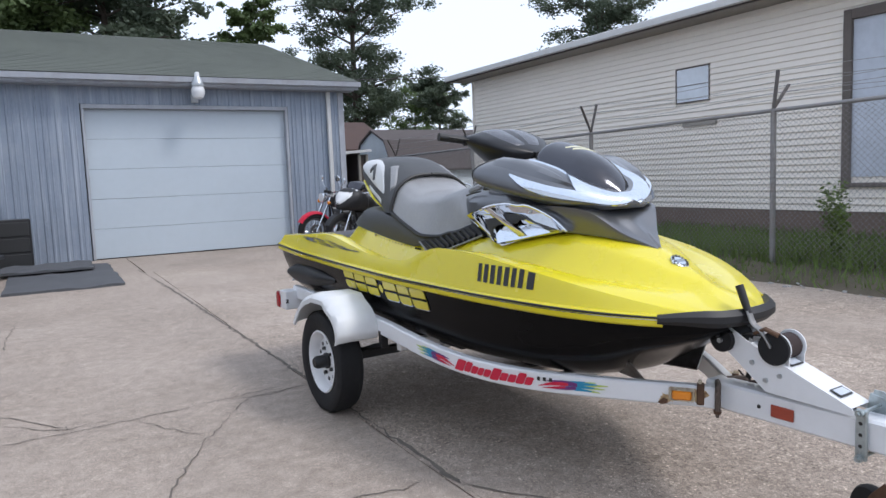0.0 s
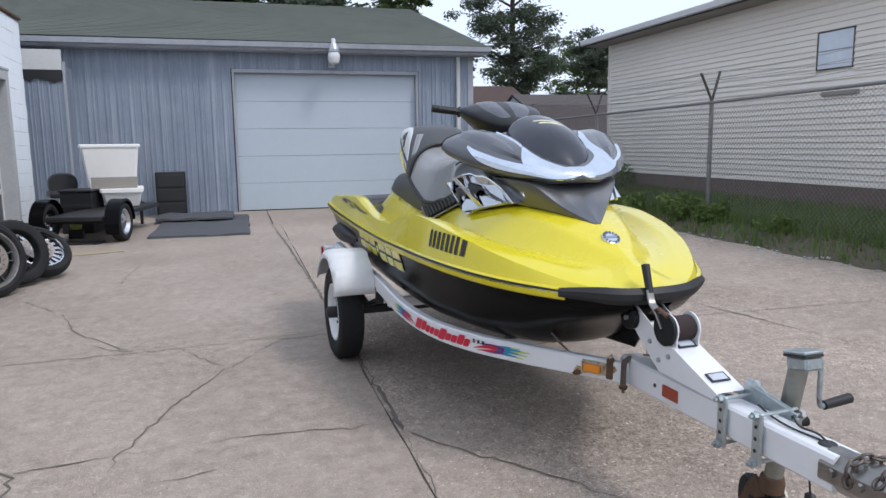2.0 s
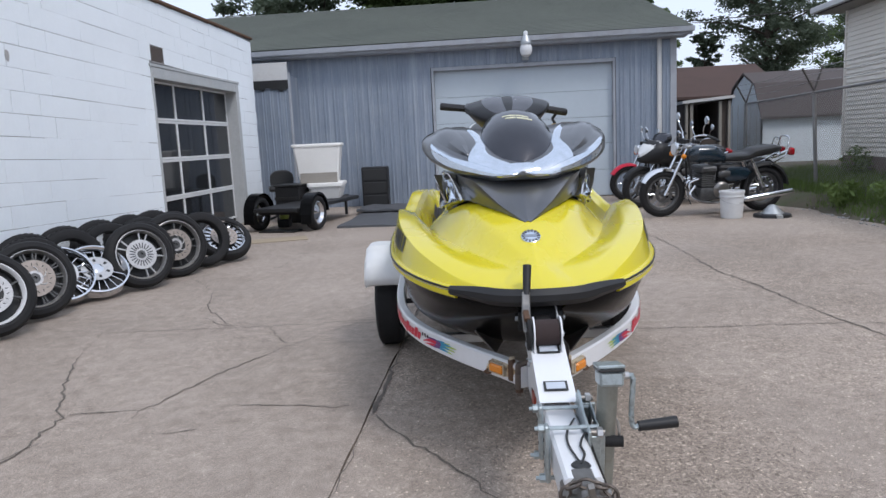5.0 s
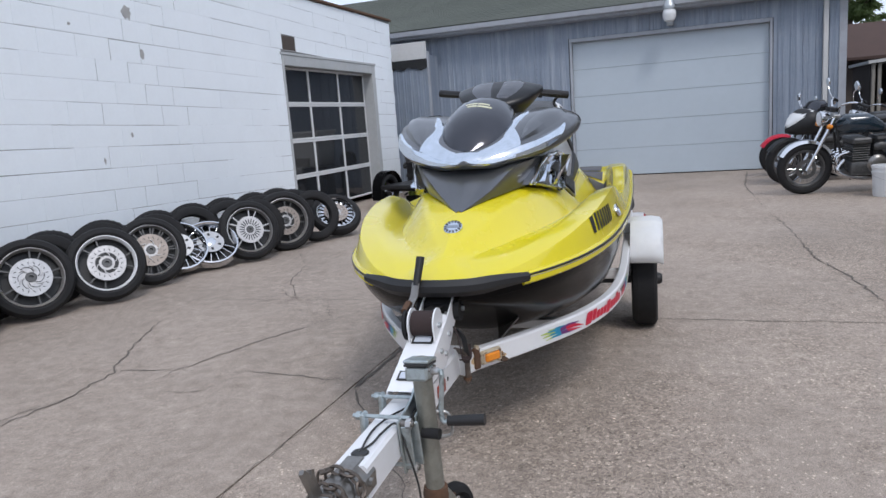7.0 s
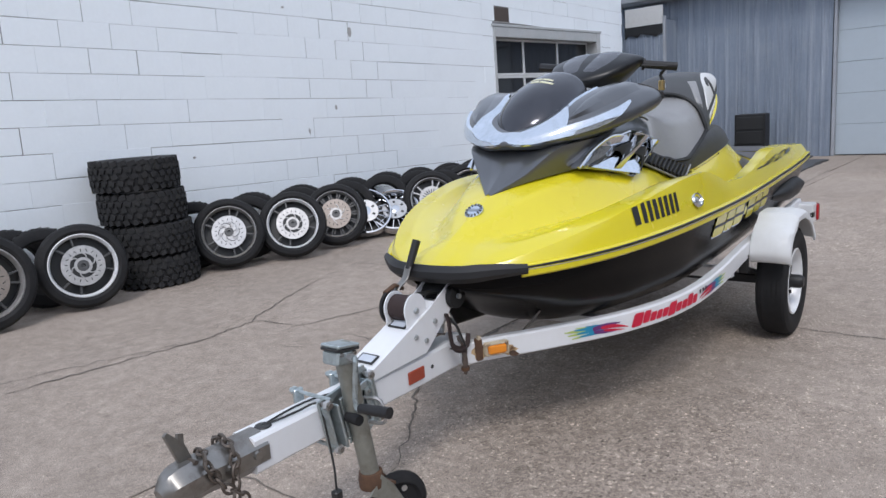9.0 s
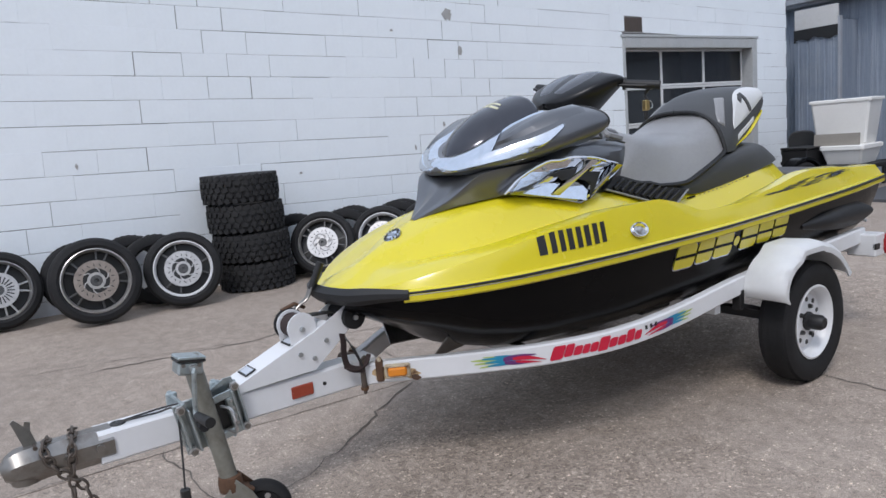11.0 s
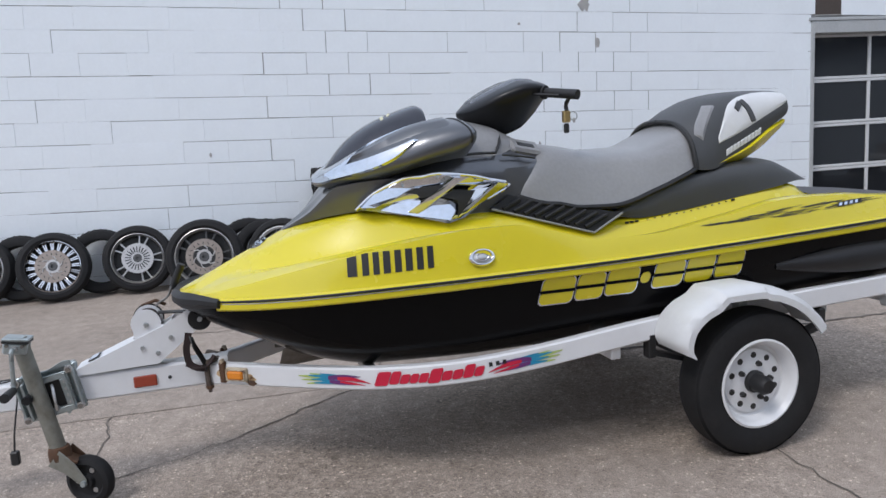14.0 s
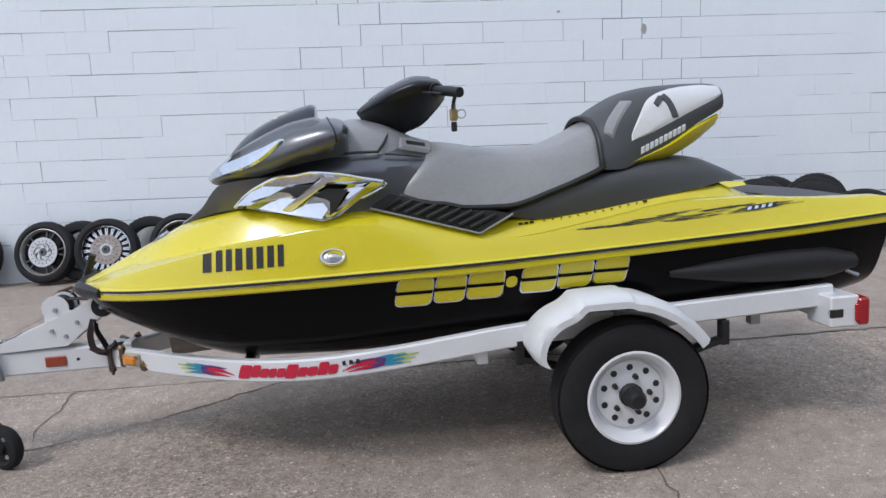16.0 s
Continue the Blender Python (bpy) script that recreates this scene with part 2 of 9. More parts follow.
M_RUSTPALE = mat("rust_streaked_paint", (0.52, 0.44, 0.32), 0.6, 0.1, vary=0.3, scale=20, tint=(0.13, 0.06, 0.025), tint_amount=0.95, tint_scale=32, tint_sharp=0.15)
M_WORNRUST = mat("dark_rusted_rod", (0.13, 0.105, 0.09), 0.6, 0.5, vary=0.35, scale=20, tint=(0.05, 0.03, 0.02), tint_amount=0.8, tint_scale=20)
M_AMBER = mat("amber_lens", (0.72, 0.24, 0.02), 0.25, vary=0.1, fine=100)
M_RED = mat("red_lens", (0.34, 0.012, 0.018), 0.2, vary=0.1, fine=100)
M_REDPAINT = mat("red_decal", (0.55, 0.012, 0.045), 0.4, vary=0.08)
M_ORANGE = mat("faded_red_reflector", (0.30, 0.050, 0.025), 0.3, vary=0.15, fine=80)
M_TEAL = mat("teal_decal", (0.02, 0.25, 0.42), 0.4, vary=0.15)
M_NAVY = mat("purple_decal", (0.13, 0.03, 0.16), 0.4, vary=0.15)
M_LIME = mat("lime_decal", (0.42, 0.52, 0.12), 0.4, vary=0.1)
M_PAD = mat("black_rubberised_cover", (0.010, 0.0105, 0.012), 0.34, vary=0.2, scale=14, rvary=0.1, spec=0.35)
# Lighter copy of the pad's black, with the sky's sheen in its colour.
M_PADSHEEN = mat("black_pad_top_sky_sheen", (0.13, 0.133, 0.145), 0.26, 0.7, vary=0.2, scale=9, rvary=0.1)
M_STREAK = mat("pale_gold_decal", (0.62, 0.60, 0.40), 0.35, vary=0.15, fine=90)
M_ZINC = mat("zinc_plate", (0.40, 0.45, 0.46), 0.36, 0.7, vary=0.3, scale=12, fine=60, tint=(0.13, 0.13, 0.11), tint_amount=0.75, tint_scale=24, tint_sharp=0.28)
M_DULLZINC = mat("dull_galvanised_tube", (0.27, 0.275, 0.245), 0.45, 0.6, vary=0.25, scale=10, fine=60, tint=(0.14, 0.115, 0.085), tint_amount=0.7, tint_scale=13, tint_sharp=0.3)
M_DISC = mat("pale_brake_steel", (0.54, 0.525, 0.51), 0.32, 0.7, vary=0.2, scale=20)
M_RUSTDISC = mat("tarnished_brake_steel", (0.33, 0.285, 0.25), 0.45, 0.6, vary=0.2, scale=20)
M_SHEDWALL = mat("pale_shed_paint", (0.70, 0.76, 0.80), 0.6, vary=0.08, scale=1.2, tint=(0.5, 0.5, 0.48), tint_amount=0.3, tint_scale=1.5)
M_DARKBOARD = mat("dark_weathered_board", (0.075, 0.06, 0.052), 0.9, vary=0.25, scale=3)
M_REDROOF = mat("red_brown_shingle", (0.072, 0.045, 0.038), 0.95, vary=0.2, scale=1.5, fine=20, bump=0.4, bscale=30)
M_STRAP = mat("worn_brown_strap", (0.032, 0.02, 0.019), 0.9, vary=0.25, fine=120)
M_CHAIN = mat("dark_chain_steel", (0.12, 0.10, 0.085), 0.5, 0.6, vary=0.3, scale=25)
M_FRAMEWOOD = mat("dark_grey_timber", (0.13, 0.112, 0.10), 0.85, vary=0.25, scale=4)
# Flat black for prints and small parts; also stands in for shade in gaps.
M_INK = mat("flat_black", (0.018, 0.018, 0.018), 0.45, vary=0.1)
M_CHARCOALMAT = mat("rubber_mat", (0.075, 0.078, 0.085), 0.85, vary=0.2, scale=3, fine=40)
M_CREAM = mat("cream_tub", (0.80, 0.79, 0.76), 0.5, vary=0.05, scale=3)
M_BOARD = mat("weathered_board", (0.27, 0.25, 0.22), 0.8, vary=0.15, scale=3)
M_DARKALU = mat("dull_engine_alloy", (0.10, 0.10, 0.10), 0.45, 0.6, vary=0.3, scale=20)
M_TANK = mat("dark_teal_paint", (0.01, 0.022, 0.035), 0.2, vary=0.1, coat=0.7)
M_BRASS = mat("brass", (0.55, 0.40, 0.18), 0.35, 0.9, vary=0.15, scale=30)
M_BROWNROOF = mat("brown_shingle", (0.082, 0.070, 0.068), 0.95, vary=0.15, scale=1.0, fine=20)
M_CARPET = mat("bunk_carpet", (0.03, 0.03, 0.032), 0.95, vary=0.2, bump=0.5, bscale=300)
M_BLIND = mat("pale_blind", (0.66, 0.71, 0.76), 0.5, vary=0.1, scale=2.5, fine=10)
M_CURTAIN = mat("pale_curtain", (0.50, 0.54, 0.60), 0.8, vary=0.12, scale=2.5, fine=10)
M_FOOTMAT = mat("grey_traction_mat", (0.09, 0.09, 0.095), 0.8, vary=0.15, fine=150, bump=0.5, bscale=250)


# ---- mesh helpers ----
def finish(name, bm, material, parent=None, label="", smooth=35):
    me = bpy.data.meshes.new(name)
    bm.to_mesh(me)
    bm.free()
    me.materials.append(material)
    if smooth:
        me.shade_smooth()
        me.set_sharp_from_angle(angle=radians(smooth))
    ob = new(name, me)
    if parent:
        ob.parent = parent
    if label:
        ob["label"] = label
    return ob


def part(name, bm, material, parent, label="", smooth=35):
    return finish(name, bm, material, parent, label, smooth)


def thing(name, label, category, m=None, group="", kind=""):
    ob = new(name)
    ob.empty_display_size = 0.1
    if m is not None:
        ob.matrix_basis = m
    return tagged(ob, label, category, group, kind)


def quads(bm, rows, close_u=False, close_v=False, cap=False):
    """A skin over rows of points."""
    vs = [[bm.verts.new(p) for p in r] for r in rows]
    nr, nc = len(vs), len(vs[0])
    for i in range(nr if close_u else nr - 1):
        for j in range(nc if close_v else nc - 1):
            f = [vs[i][j], vs[(i + 1) % nr][j], vs[(i + 1) % nr][(j + 1) % nc], vs[i][(j + 1) % nc]]
            f = [v for k, v in enumerate(f) if v not in f[:k]]
            if len(f) > 2:
                bm.faces.new(f)
    if cap:
        for r in (vs[0], vs[-1]):
            bm.faces.new(r)
    return vs


def box(lo, hi, bev=0.0, bm=None, seg=1, m=None):
    bm = bm or bmesh.new()
    size = [b - a for a, b in zip(lo, hi)]
    mid = [(a + b) / 2 for a, b in zip(lo, hi)]
    r = bmesh.ops.create_cube(bm, size=1, matrix=(m or Matrix()) @ Matrix.Translation(mid) @ Matrix.Diagonal((*size, 1)))
    if bev:
        es = list({e for v in r["verts"] for e in v.link_edges})
        bmesh.ops.bevel(bm, geom=es, offset=bev, segments=seg, affect="EDGES", profile=0.5)
    return bm


def cyl(p0, p1, r0, r1=None, n=16, bm=None, cap=True):
    bm = bm or bmesh.new()
    p0, p1 = Vector(p0), Vector(p1)
    q = (p1 - p0).to_track_quat("Z", "Y").to_matrix()
    r1 = r0 if r1 is None else r1
    rows = [[c + q @ Vector((r * math.cos(a), r * math.sin(a), 0)) for a in (2 * math.pi * k / n for k in range(n))] for c, r in ((p0, r0), (p1, r1))]
    vs = quads(bm, rows, close_v=True)
    if cap:
        bm.faces.new(list(reversed(vs[0])))
        bm.faces.new(vs[1])
    return bm


def smoothed(pts, n):
    """Catmull-Rom through points, n steps a span."""
    p = [Vector(q) for q in pts]
    p = [p[0] * 2 - p[1], *p, p[-1] * 2 - p[-2]]
    out = []
    for i in range(1, len(p) - 2):
        for k in range(n):
            t = k / n
            out.append(0.5 * ((2 * p[i]) + (p[i + 1] - p[i - 1]) * t + (2 * p[i - 1] - 5 * p[i] + 4 * p[i + 1] - p[i + 2]) * t * t + (3 * p[i] - p[i - 1] - 3 * p[i + 1] + p[i + 2]) * t ** 3))
    return out + [p[-2]]


def sweep(pts, profile, bm=None, up=(0, 0, 1), cap=True, scales=None):
    """A closed profile (side, up) carried along points."""
    bm = bm or bmesh.new()
    pts, up = [Vector(p) for p in pts], Vector(up)
    rows = []
    for i, p in enumerate(pts):
        d = (pts[min(i + 1, len(pts) - 1)] - pts[max(i - 1, 0)]).normalized()
        side = d.cross(up)
        side = side.normalized() if side.length > 1e-4 else Vector((1, 0, 0))
        u = side.cross(d)
        s = scales[i] if scales else 1.0
        rows.append([p + side * a * s + u * b * s for a, b in profile])
    vs = quads(bm, rows, close_v=True)
    if cap:
        bm.faces.new(list(reversed(vs[0])))
        bm.faces.new(vs[-1])
    return bm


def tube(pts, r, n=8, bm=None, steps=0, up=(0.01, 0.02, 1), scales=None):
    if steps:
        pts = smoothed(pts, steps)
    return sweep(pts, [(r * math.cos(2 * math.pi * k / n), r * math.sin(2 * math.pi * k / n)) for k in range(n)], bm, up, True, scales)


def rect(w, h, c=0.0):
    w, h = w / 2, h / 2
    if not c:
        return [(-w, -h), (w, -h), (w, h), (-w, h)]
    return [(-w + c, -h), (w - c, -h), (w, -h + c), (w, h - c), (w - c, h), (-w + c, h), (-w, h - c), (-w, -h + c)]


def lathe(profile, m=None, n=32, bm=None, closed=False):
    """A profile of (radius, height) turned round the local z axis."""
    bm = bm or bmesh.new()
    m = m or Matrix()
    rows = [[m @ Vector((r * math.cos(a), r * math.sin(a), h)) for r, h in profile] for a in (2 * math.pi * k / n for k in range(n))]
    quads(bm, rows, close_u=True, close_v=closed)
    bmesh.ops.remove_doubles(bm, verts=bm.verts, dist=1e-5)
    return bm


def prism(poly, depth, m=None, bm=None, bev=0.0):
    """A flat outline (x, y) raised by depth along z."""
    bm = bm or bmesh.new()
    m = m or Matrix()
    lo = [bm.verts.new(m @ Vector((x, y, 0))) for x, y in poly]
    hi = [bm.verts.new(m @ Vector((x, y, depth))) for x, y in poly]
    bm.faces.new(list(reversed(lo)))
    top = bm.faces.new(hi)
    n = len(poly)
    for i in range(n):
        bm.faces.new((lo[i], lo[(i + 1) % n], hi[(i + 1) % n], hi[i]))
    if bev:
        bmesh.ops.bevel(bm, geom=list(top.edges), offset=bev, segments=2, affect="EDGES", profile=0.5)
    return bm


def tangents(xs, ys):
    d = [(ys[k + 1] - ys[k]) / (xs[k + 1] - xs[k]) for k in range(len(xs) - 1)]
    return [d[0]] + [2 * p * q / (p + q) if p * q > 0 else 0.0 for p, q in zip(d, d[1:])] + [d[-1]]


def hermite(xs, ys, ms, x):
    i = 0
    while i < len(xs) - 2 and x > xs[i + 1]:
        i += 1
    h = xs[i + 1] - xs[i]
    t = min(1.0, max(0.0, (x - xs[i]) / h))
    return (1 + 2 * t) * (1 - t) ** 2 * ys[i] + t * (1 - t) ** 2 * h * ms[i] + t * t * (3 - 2 * t) * ys[i + 1] + t * t * (t - 1) * h * ms[i + 1]


def curve1(xs, ys, x):
    """Smooth monotone interpolation through a few control values."""
    return hermite(xs, ys, tangents(xs, ys), x)


class Skin:
    """A surface over half sections: each station is (Y, (x, z), (x, z), ...), from the outer rail to the centre."""

    def __init__(self, stations, soft=1.0):
        self.ys = [s[0] for s in stations]
        self.rails = []
        for k in range(len(stations[0]) - 1):
            xs, zs = [s[1 + k][0] for s in stations], [s[1 + k][1] for s in stations]
            self.rails.append((xs, tangents(self.ys, xs), zs, tangents(self.ys, zs)))
        self.soft, self.known = soft, {}

    def rail(self, k, y):
        key = (k, round(y, 6))
        if key not in self.known:
            xs, mx, zs, mz = self.rails[k]
            self.known[key] = (hermite(self.ys, xs, mx, y), hermite(self.ys, zs, mz, y))
        return self.known[key]

    def at(self, y, v, side=1):
        """v from 0, the outer rail, to the number of rails less one, the centre."""
        n = len(self.rails) - 1
        i = min(int(v), n - 1)
        f = v - i
        p = [self.rail(min(max(k, 0), n), y) for k in (i - 1, i, i + 1, i + 2)]
        if i + 2 > n:
            p[3] = (-p[1][0], p[1][1])
        c = [-0.5 * f + f * f - 0.5 * f ** 3, 1 - 2.5 * f * f + 1.5 * f ** 3, 0.5 * f + 2 * f * f - 1.5 * f ** 3, -0.5 * f * f + 0.5 * f ** 3]
        c = [p_ * self.soft + q_ * (1 - self.soft) for p_, q_ in zip(c, (0, 1 - f, f, 0))]
        return Vector((side * sum(a * b[0] for a, b in zip(c, p)), y, sum(a * b[1] for a, b in zip(c, p))))

    def normal(self, y, v, side=1):
        a = self.at(y + 0.004, v, side) - self.at(y - 0.004, v, side)
        b = self.at(y, v + 0.02, side) - self.at(y, v - 0.02 if v > 0.02 else v, side)
        q = a.cross(b)
        q = q.normalized() if q.length else Vector((0, 0, 1))
        return q

    def mesh(self, ny=48, nv=6, v0=0.0, v1=None, y0=None, y1=None, thick=0.0):
        v1 = len(self.rails) - 1 if v1 is None else v1
        y0, y1 = self.ys[0] if y0 is None else y0, self.ys[-1] if y1 is None else y1
        bm = bmesh.new()
        nvv = max(2, int(round((v1 - v0) * nv)))
        full = v1 >= len(self.rails) - 1
        for sides in ([(1, -1)] if full else [(1,), (-1,)]):
            rows = []
            for i in range(ny + 1):
                y = y0 + (y1 - y0) * i / ny
                r = [self.at(y, v0 + (v1 - v0) * k / nvv, sides[0]) for k in range(nvv + 1)]
                if full:
                    r += [Vector((-p.x, p.y, p.z)) for p in reversed(r[:-1])]
                rows.append(r)
            quads(bm, rows)
        bmesh.ops.remove_doubles(bm, verts=bm.verts, dist=1e-4)
        bmesh.ops.recalc_face_normals(bm, faces=bm.faces)
        return bm

    def strip(self, pa, pb, side, lift=0.004, n=24, m=3, bm=None, outward=None, loose=False):
        """A raised band on the surface between two lines, each of (Y, v) points, with closed edges."""
        bm = bm or bmesh.new()
        A = smoothed([(p[0], p[1], 0) for p in pa], max(1, n // (len(pa) - 1)))
        B = smoothed([(p[0], p[1], 0) for p in pb], max(1, n // (len(pb) - 1)))
        k = min(len(A), len(B))
        rows = []
        for i in range(k):
            a, b = A[i], B[i]
            r = []
            for j in range(m + 1):
                q = a.lerp(b, j / m)
                p, no = self.at(q.x, max(q.y, 0.0), side), self.normal(q.x, max(q.y, 0.02), side)
                ref = outward or Vector((side * 0.5, 0, 0.6))
                if no.dot(ref) < 0:
                    no = -no
                edge = j in (0, m) or i == k - 1 or (i == 0 and not loose)
                r.append(p + no * (-0.003 if edge else lift))
            rows.append(r)
        quads(bm, rows)
        return bm


# ---- ground ----
def ground_sheet():
    bm = bmesh.new()
    s = 400
    vs = [bm.verts.new(p) for p in ((-s, -s, -0.13), (s, -s, -0.13), (s, s, -0.13), (-s, s, -0.13))]
    bm.faces.new(vs)
    tagged(finish("ground", bm, M_SOIL, smooth=0), "bare soil and grass reaching to the horizon", "ground", kind="structure")


ground_sheet()
yard = thing("pavement", "grey worn concrete yard with open joints and cracks", "pavement", kind="structure")


def slab(x0, y0, x1, y1, wob=0.012, seed=1, surface=None):
    """A poured slab whose edges wander a little; the top lies at z = 0."""
    rng = random.Random(seed)
    bm = bmesh.new()
    ring = []
    for (ax, ay), (bx, by) in (((x0, y0), (x1, y0)), ((x1, y0), (x1, y1)), ((x1, y1), (x0, y1)), ((x0, y1), (x0, y0))):
        n = max(2, int(math.hypot(bx - ax, by - ay) / 0.25))
        for k in range(n):
            t = k / n
            ring.append((ax + (bx - ax) * t + rng.uniform(-wob, wob) * 0.5, ay + (by - ay) * t + rng.uniform(-wob, wob) * 0.5))
    top = [bm.verts.new((x, y, 0)) for x, y in ring]
    low = [bm.verts.new((x, y, -0.12)) for x, y in ring]
    bm.faces.new(top)
    for i in range(len(ring)):
        j = (i + 1) % len(ring)
        bm.faces.new((top[j], top[i], low[i], low[j]))
    return part("concrete_slab", bm, surface or M_CONCRETE, yard, smooth=0)


G = 0.004
slab(-2.6, -14, 1.48 - G, 10.9, seed=1)
slab(1.48 + G, -14, 6.72, 10.9, seed=2, surface=M_CONCRETE_WORN)
slab(-2.6, 10.906, 1.36, 13.6, seed=7)
slab(1.375, 10.906, 6.35, 13.6, seed=8)
slab(6.73, -14, 16, 0.2, seed=10)


def crack(points, width, seed, name="crack"):
    """A jagged, dirt-filled crack that lies a little proud of the worn slab."""
    rng, width = random.Random(seed), width * 0.48
    fine = []
    for a, b in zip(points, points[1:]):
        n = max(1, int(math.dist(a, b) / 0.05))
        for k in range(n):
            t = k / n
            fine.append((a[0] + (b[0] - a[0]) * t + rng.gauss(0, 0.009), a[1] + (b[1] - a[1]) * t + rng.gauss(0, 0.009)))
    fine.append(points[-1])
    bm = bmesh.new()
    rows, wide = [], width
    for i, p in enumerate(fine):
        q, r = fine[max(i - 1, 0)], fine[min(i + 1, len(fine) - 1)]
        d = Vector((r[0] - q[0], r[1] - q[1], 0)).normalized()
        s = Vector((-d.y, d.x, 0))
        wide = max(width * 0.08, min(width * 2.2, wide * rng.uniform(0.5, 1.78)))
        end = 0.2 if i in (0, len(fine) - 1) else 1.0
        c = Vector((p[0], p[1], 0.0035))
        rows.append([c - s * wide * end * rng.uniform(0.3, 0.7), c + s * wide * end * rng.uniform(0.3, 0.7)])
    quads(bm, rows)
    return part(name, bm, M_CRACK, yard, smooth=0)


crack([(1.33, 11.3), (1.41, 8.99), (1.46, 6.22), (1.48, 4.86), (1.49, 4.07), (1.50, 3.19), (1.5, 2.3)], 0.021, 1)
crack([(1.5, 2.3), (1.48, 1.5), (1.47, 0.3), (1.46, -3)], 0.004, 21)
crack([(1.5, 2.29), (1.62, 2.13), (1.74, 1.97), (1.9, 1.77), (2.05, 1.57), (2.13, 1.42), (2.2, 1.25), (2.26, 1.08)], 0.010, 2)
crack([(2.16, 1.16), (1.93, 1.1), (1.75, 1.12), (1.58, 1.07), (1.46, 1.08)], 0.006, 3)
crack([(-0.14, 4.27), (0.12, 3.99), (0.44, 4.05), (0.82, 4.03), (1.08, 3.96), (1.46, 4.0)], 0.007, 4)
crack([(1.3, 3.98), (1.08, 3.96), (0.77, 3.46), (0.53, 2.96), (0.36, 2.43), (0.3, 2.1)], 0.008, 5)
crack([(0.44, 4.02), (0.66, 3.6), (0.77, 3.46)], 0.005, 6)
crack([(-0.72, 3.9), (-0.52, 3.25), (-0.3, 2.8), (-0.1, 2.42), (-0.01, 2.32), (0.04, 1.93), (0.0, 1.61), (-0.1, 0.9)], 0.011, 7)
crack([(-0.62, 2.29), (-0.04, 2.33), (0.26, 2.39), (0.8, 2.44), (1.4, 2.39)], 0.006, 8)
crack([(-0.02, 2.33), (0.1, 2.36), (0.27, 2.39)], 0.024, 9)
crack([(-1.0, 3.85), (-0.6, 3.89), (0.5, 3.95), (1.36, 4.08)], 0.006, 10)
crack([(-1.01, 5.98), (-0.46, 5.25), (-0.25, 4.59), (0.17, 3.98)], 0.007, 11)
crack([(-0.14, 7.77), (-0.2, 6.9), (-0.2, 6.33)], 0.008, 12)
crack([(3.98, 13.2), (3.8, 10.8), (3.87, 8.5), (3.95, 6.9), (3.98, 5.45), (4.11, 4.7), (4.18, 4.0), (4.29, 3.41), (4.5, 2.2)], 0.015, 13)
crack([(2.6, 3.64), (3.3, 3.64), (4.1, 3.66), (5.2, 3.63), (6.5, 3.64)], 0.007, 14)
crack([(-0.39, 0.55), (-0.23, 1.15), (0.07, 2.03)], 0.006, 15)
crack([(-1.74, -0.03), (-0.9, 0.0), (-0.18, -0.01), (0.6, 0.05)], 0.007, 16)
crack([(0.5, 2.1), (0.62, 2.12), (0.74, 2.15)], 0.012, 17)
crack([(1.6, 5.4), (2.6, 5.6), (3.9, 5.5)], 0.005, 18)
crack([(4.1, 4.8), (5.0, 5.3), (6.2, 5.4)], 0.006, 19)
crack([(1.4, 8.2), (2.4, 8.3), (3.8, 8.15)], 0.006, 20)


def bank():
    """Grassy strip that rises from the concrete's edge to the fence and the house."""
    bm = bmesh.new()
    xs = [6.58, 6.72, 6.95, 7.3, 8.0, 8.9, 12, 30, 90]
    zs = [-0.02, 0.045, 0.14, 0.2, 0.25, 0.3, 0.3, 0.1, -0.1]
    rng = random.Random(5)
    ys = [-1.2 + 0.35 * k for k in range(60)] + [22, 30, 60, 120]
    rows = []
    for y in ys:
        rows.append([(x + (rng.uniform(-0.1, 0.06) if k < 2 else 0) - (0.25 if k < 3 and y > 10 else 0), y, z + (rng.uniform(-0.015, 0.015) if 0 < k < 6 else 0)) for k, (x, z) in enumerate(zip(xs, zs))])
    quads(bm, rows)
    bmesh.ops.recalc_face_normals(bm, faces=bm.faces)
    for f in bm.faces:
        if f.normal.z < 0:
            f.normal_flip()
    tagged(finish("grass_bank", bm, M_SOIL), "low grassy bank with soil showing along the concrete", "bank", kind="structure")
    gv, gf = [], []
    for i in range(26000):
        x = 6.62 + 2.2 * rng.random() ** 1.3
        y = rng.uniform(-0.9, 15.0) if i % 4 else rng.uniform(3, 15)
        if x < 6.9 and rng.random() < 0.55:
            continue
        z = float(np.interp(x, xs, zs)) - 0.01
        h = rng.uniform(0.06, 0.17) * (1.5 if 6.95 < x < 7.25 else 1.0)
        a = rng.uniform(0, 6.28)
        w = 0.006 + 0.006 * rng.random()
        lx, ly = rng.gauss(0, 0.04), rng.gauss(0, 0.04)
        gf.append((len(gv), len(gv) + 1, len(gv) + 2))
        gv += [(x + w * math.cos(a), y + w * math.sin(a), z), (x - w * math.cos(a), y - w * math.sin(a), z), (x + lx, y + ly, z + h)]
    me = bpy.data.meshes.new("grass")
    me.from_pydata(gv, [], gf)
    me.materials.append(M_GRASS)
    tagged(new("grass", me), "rough green grass growing along the fence", "grass", kind="stuff")


bank()

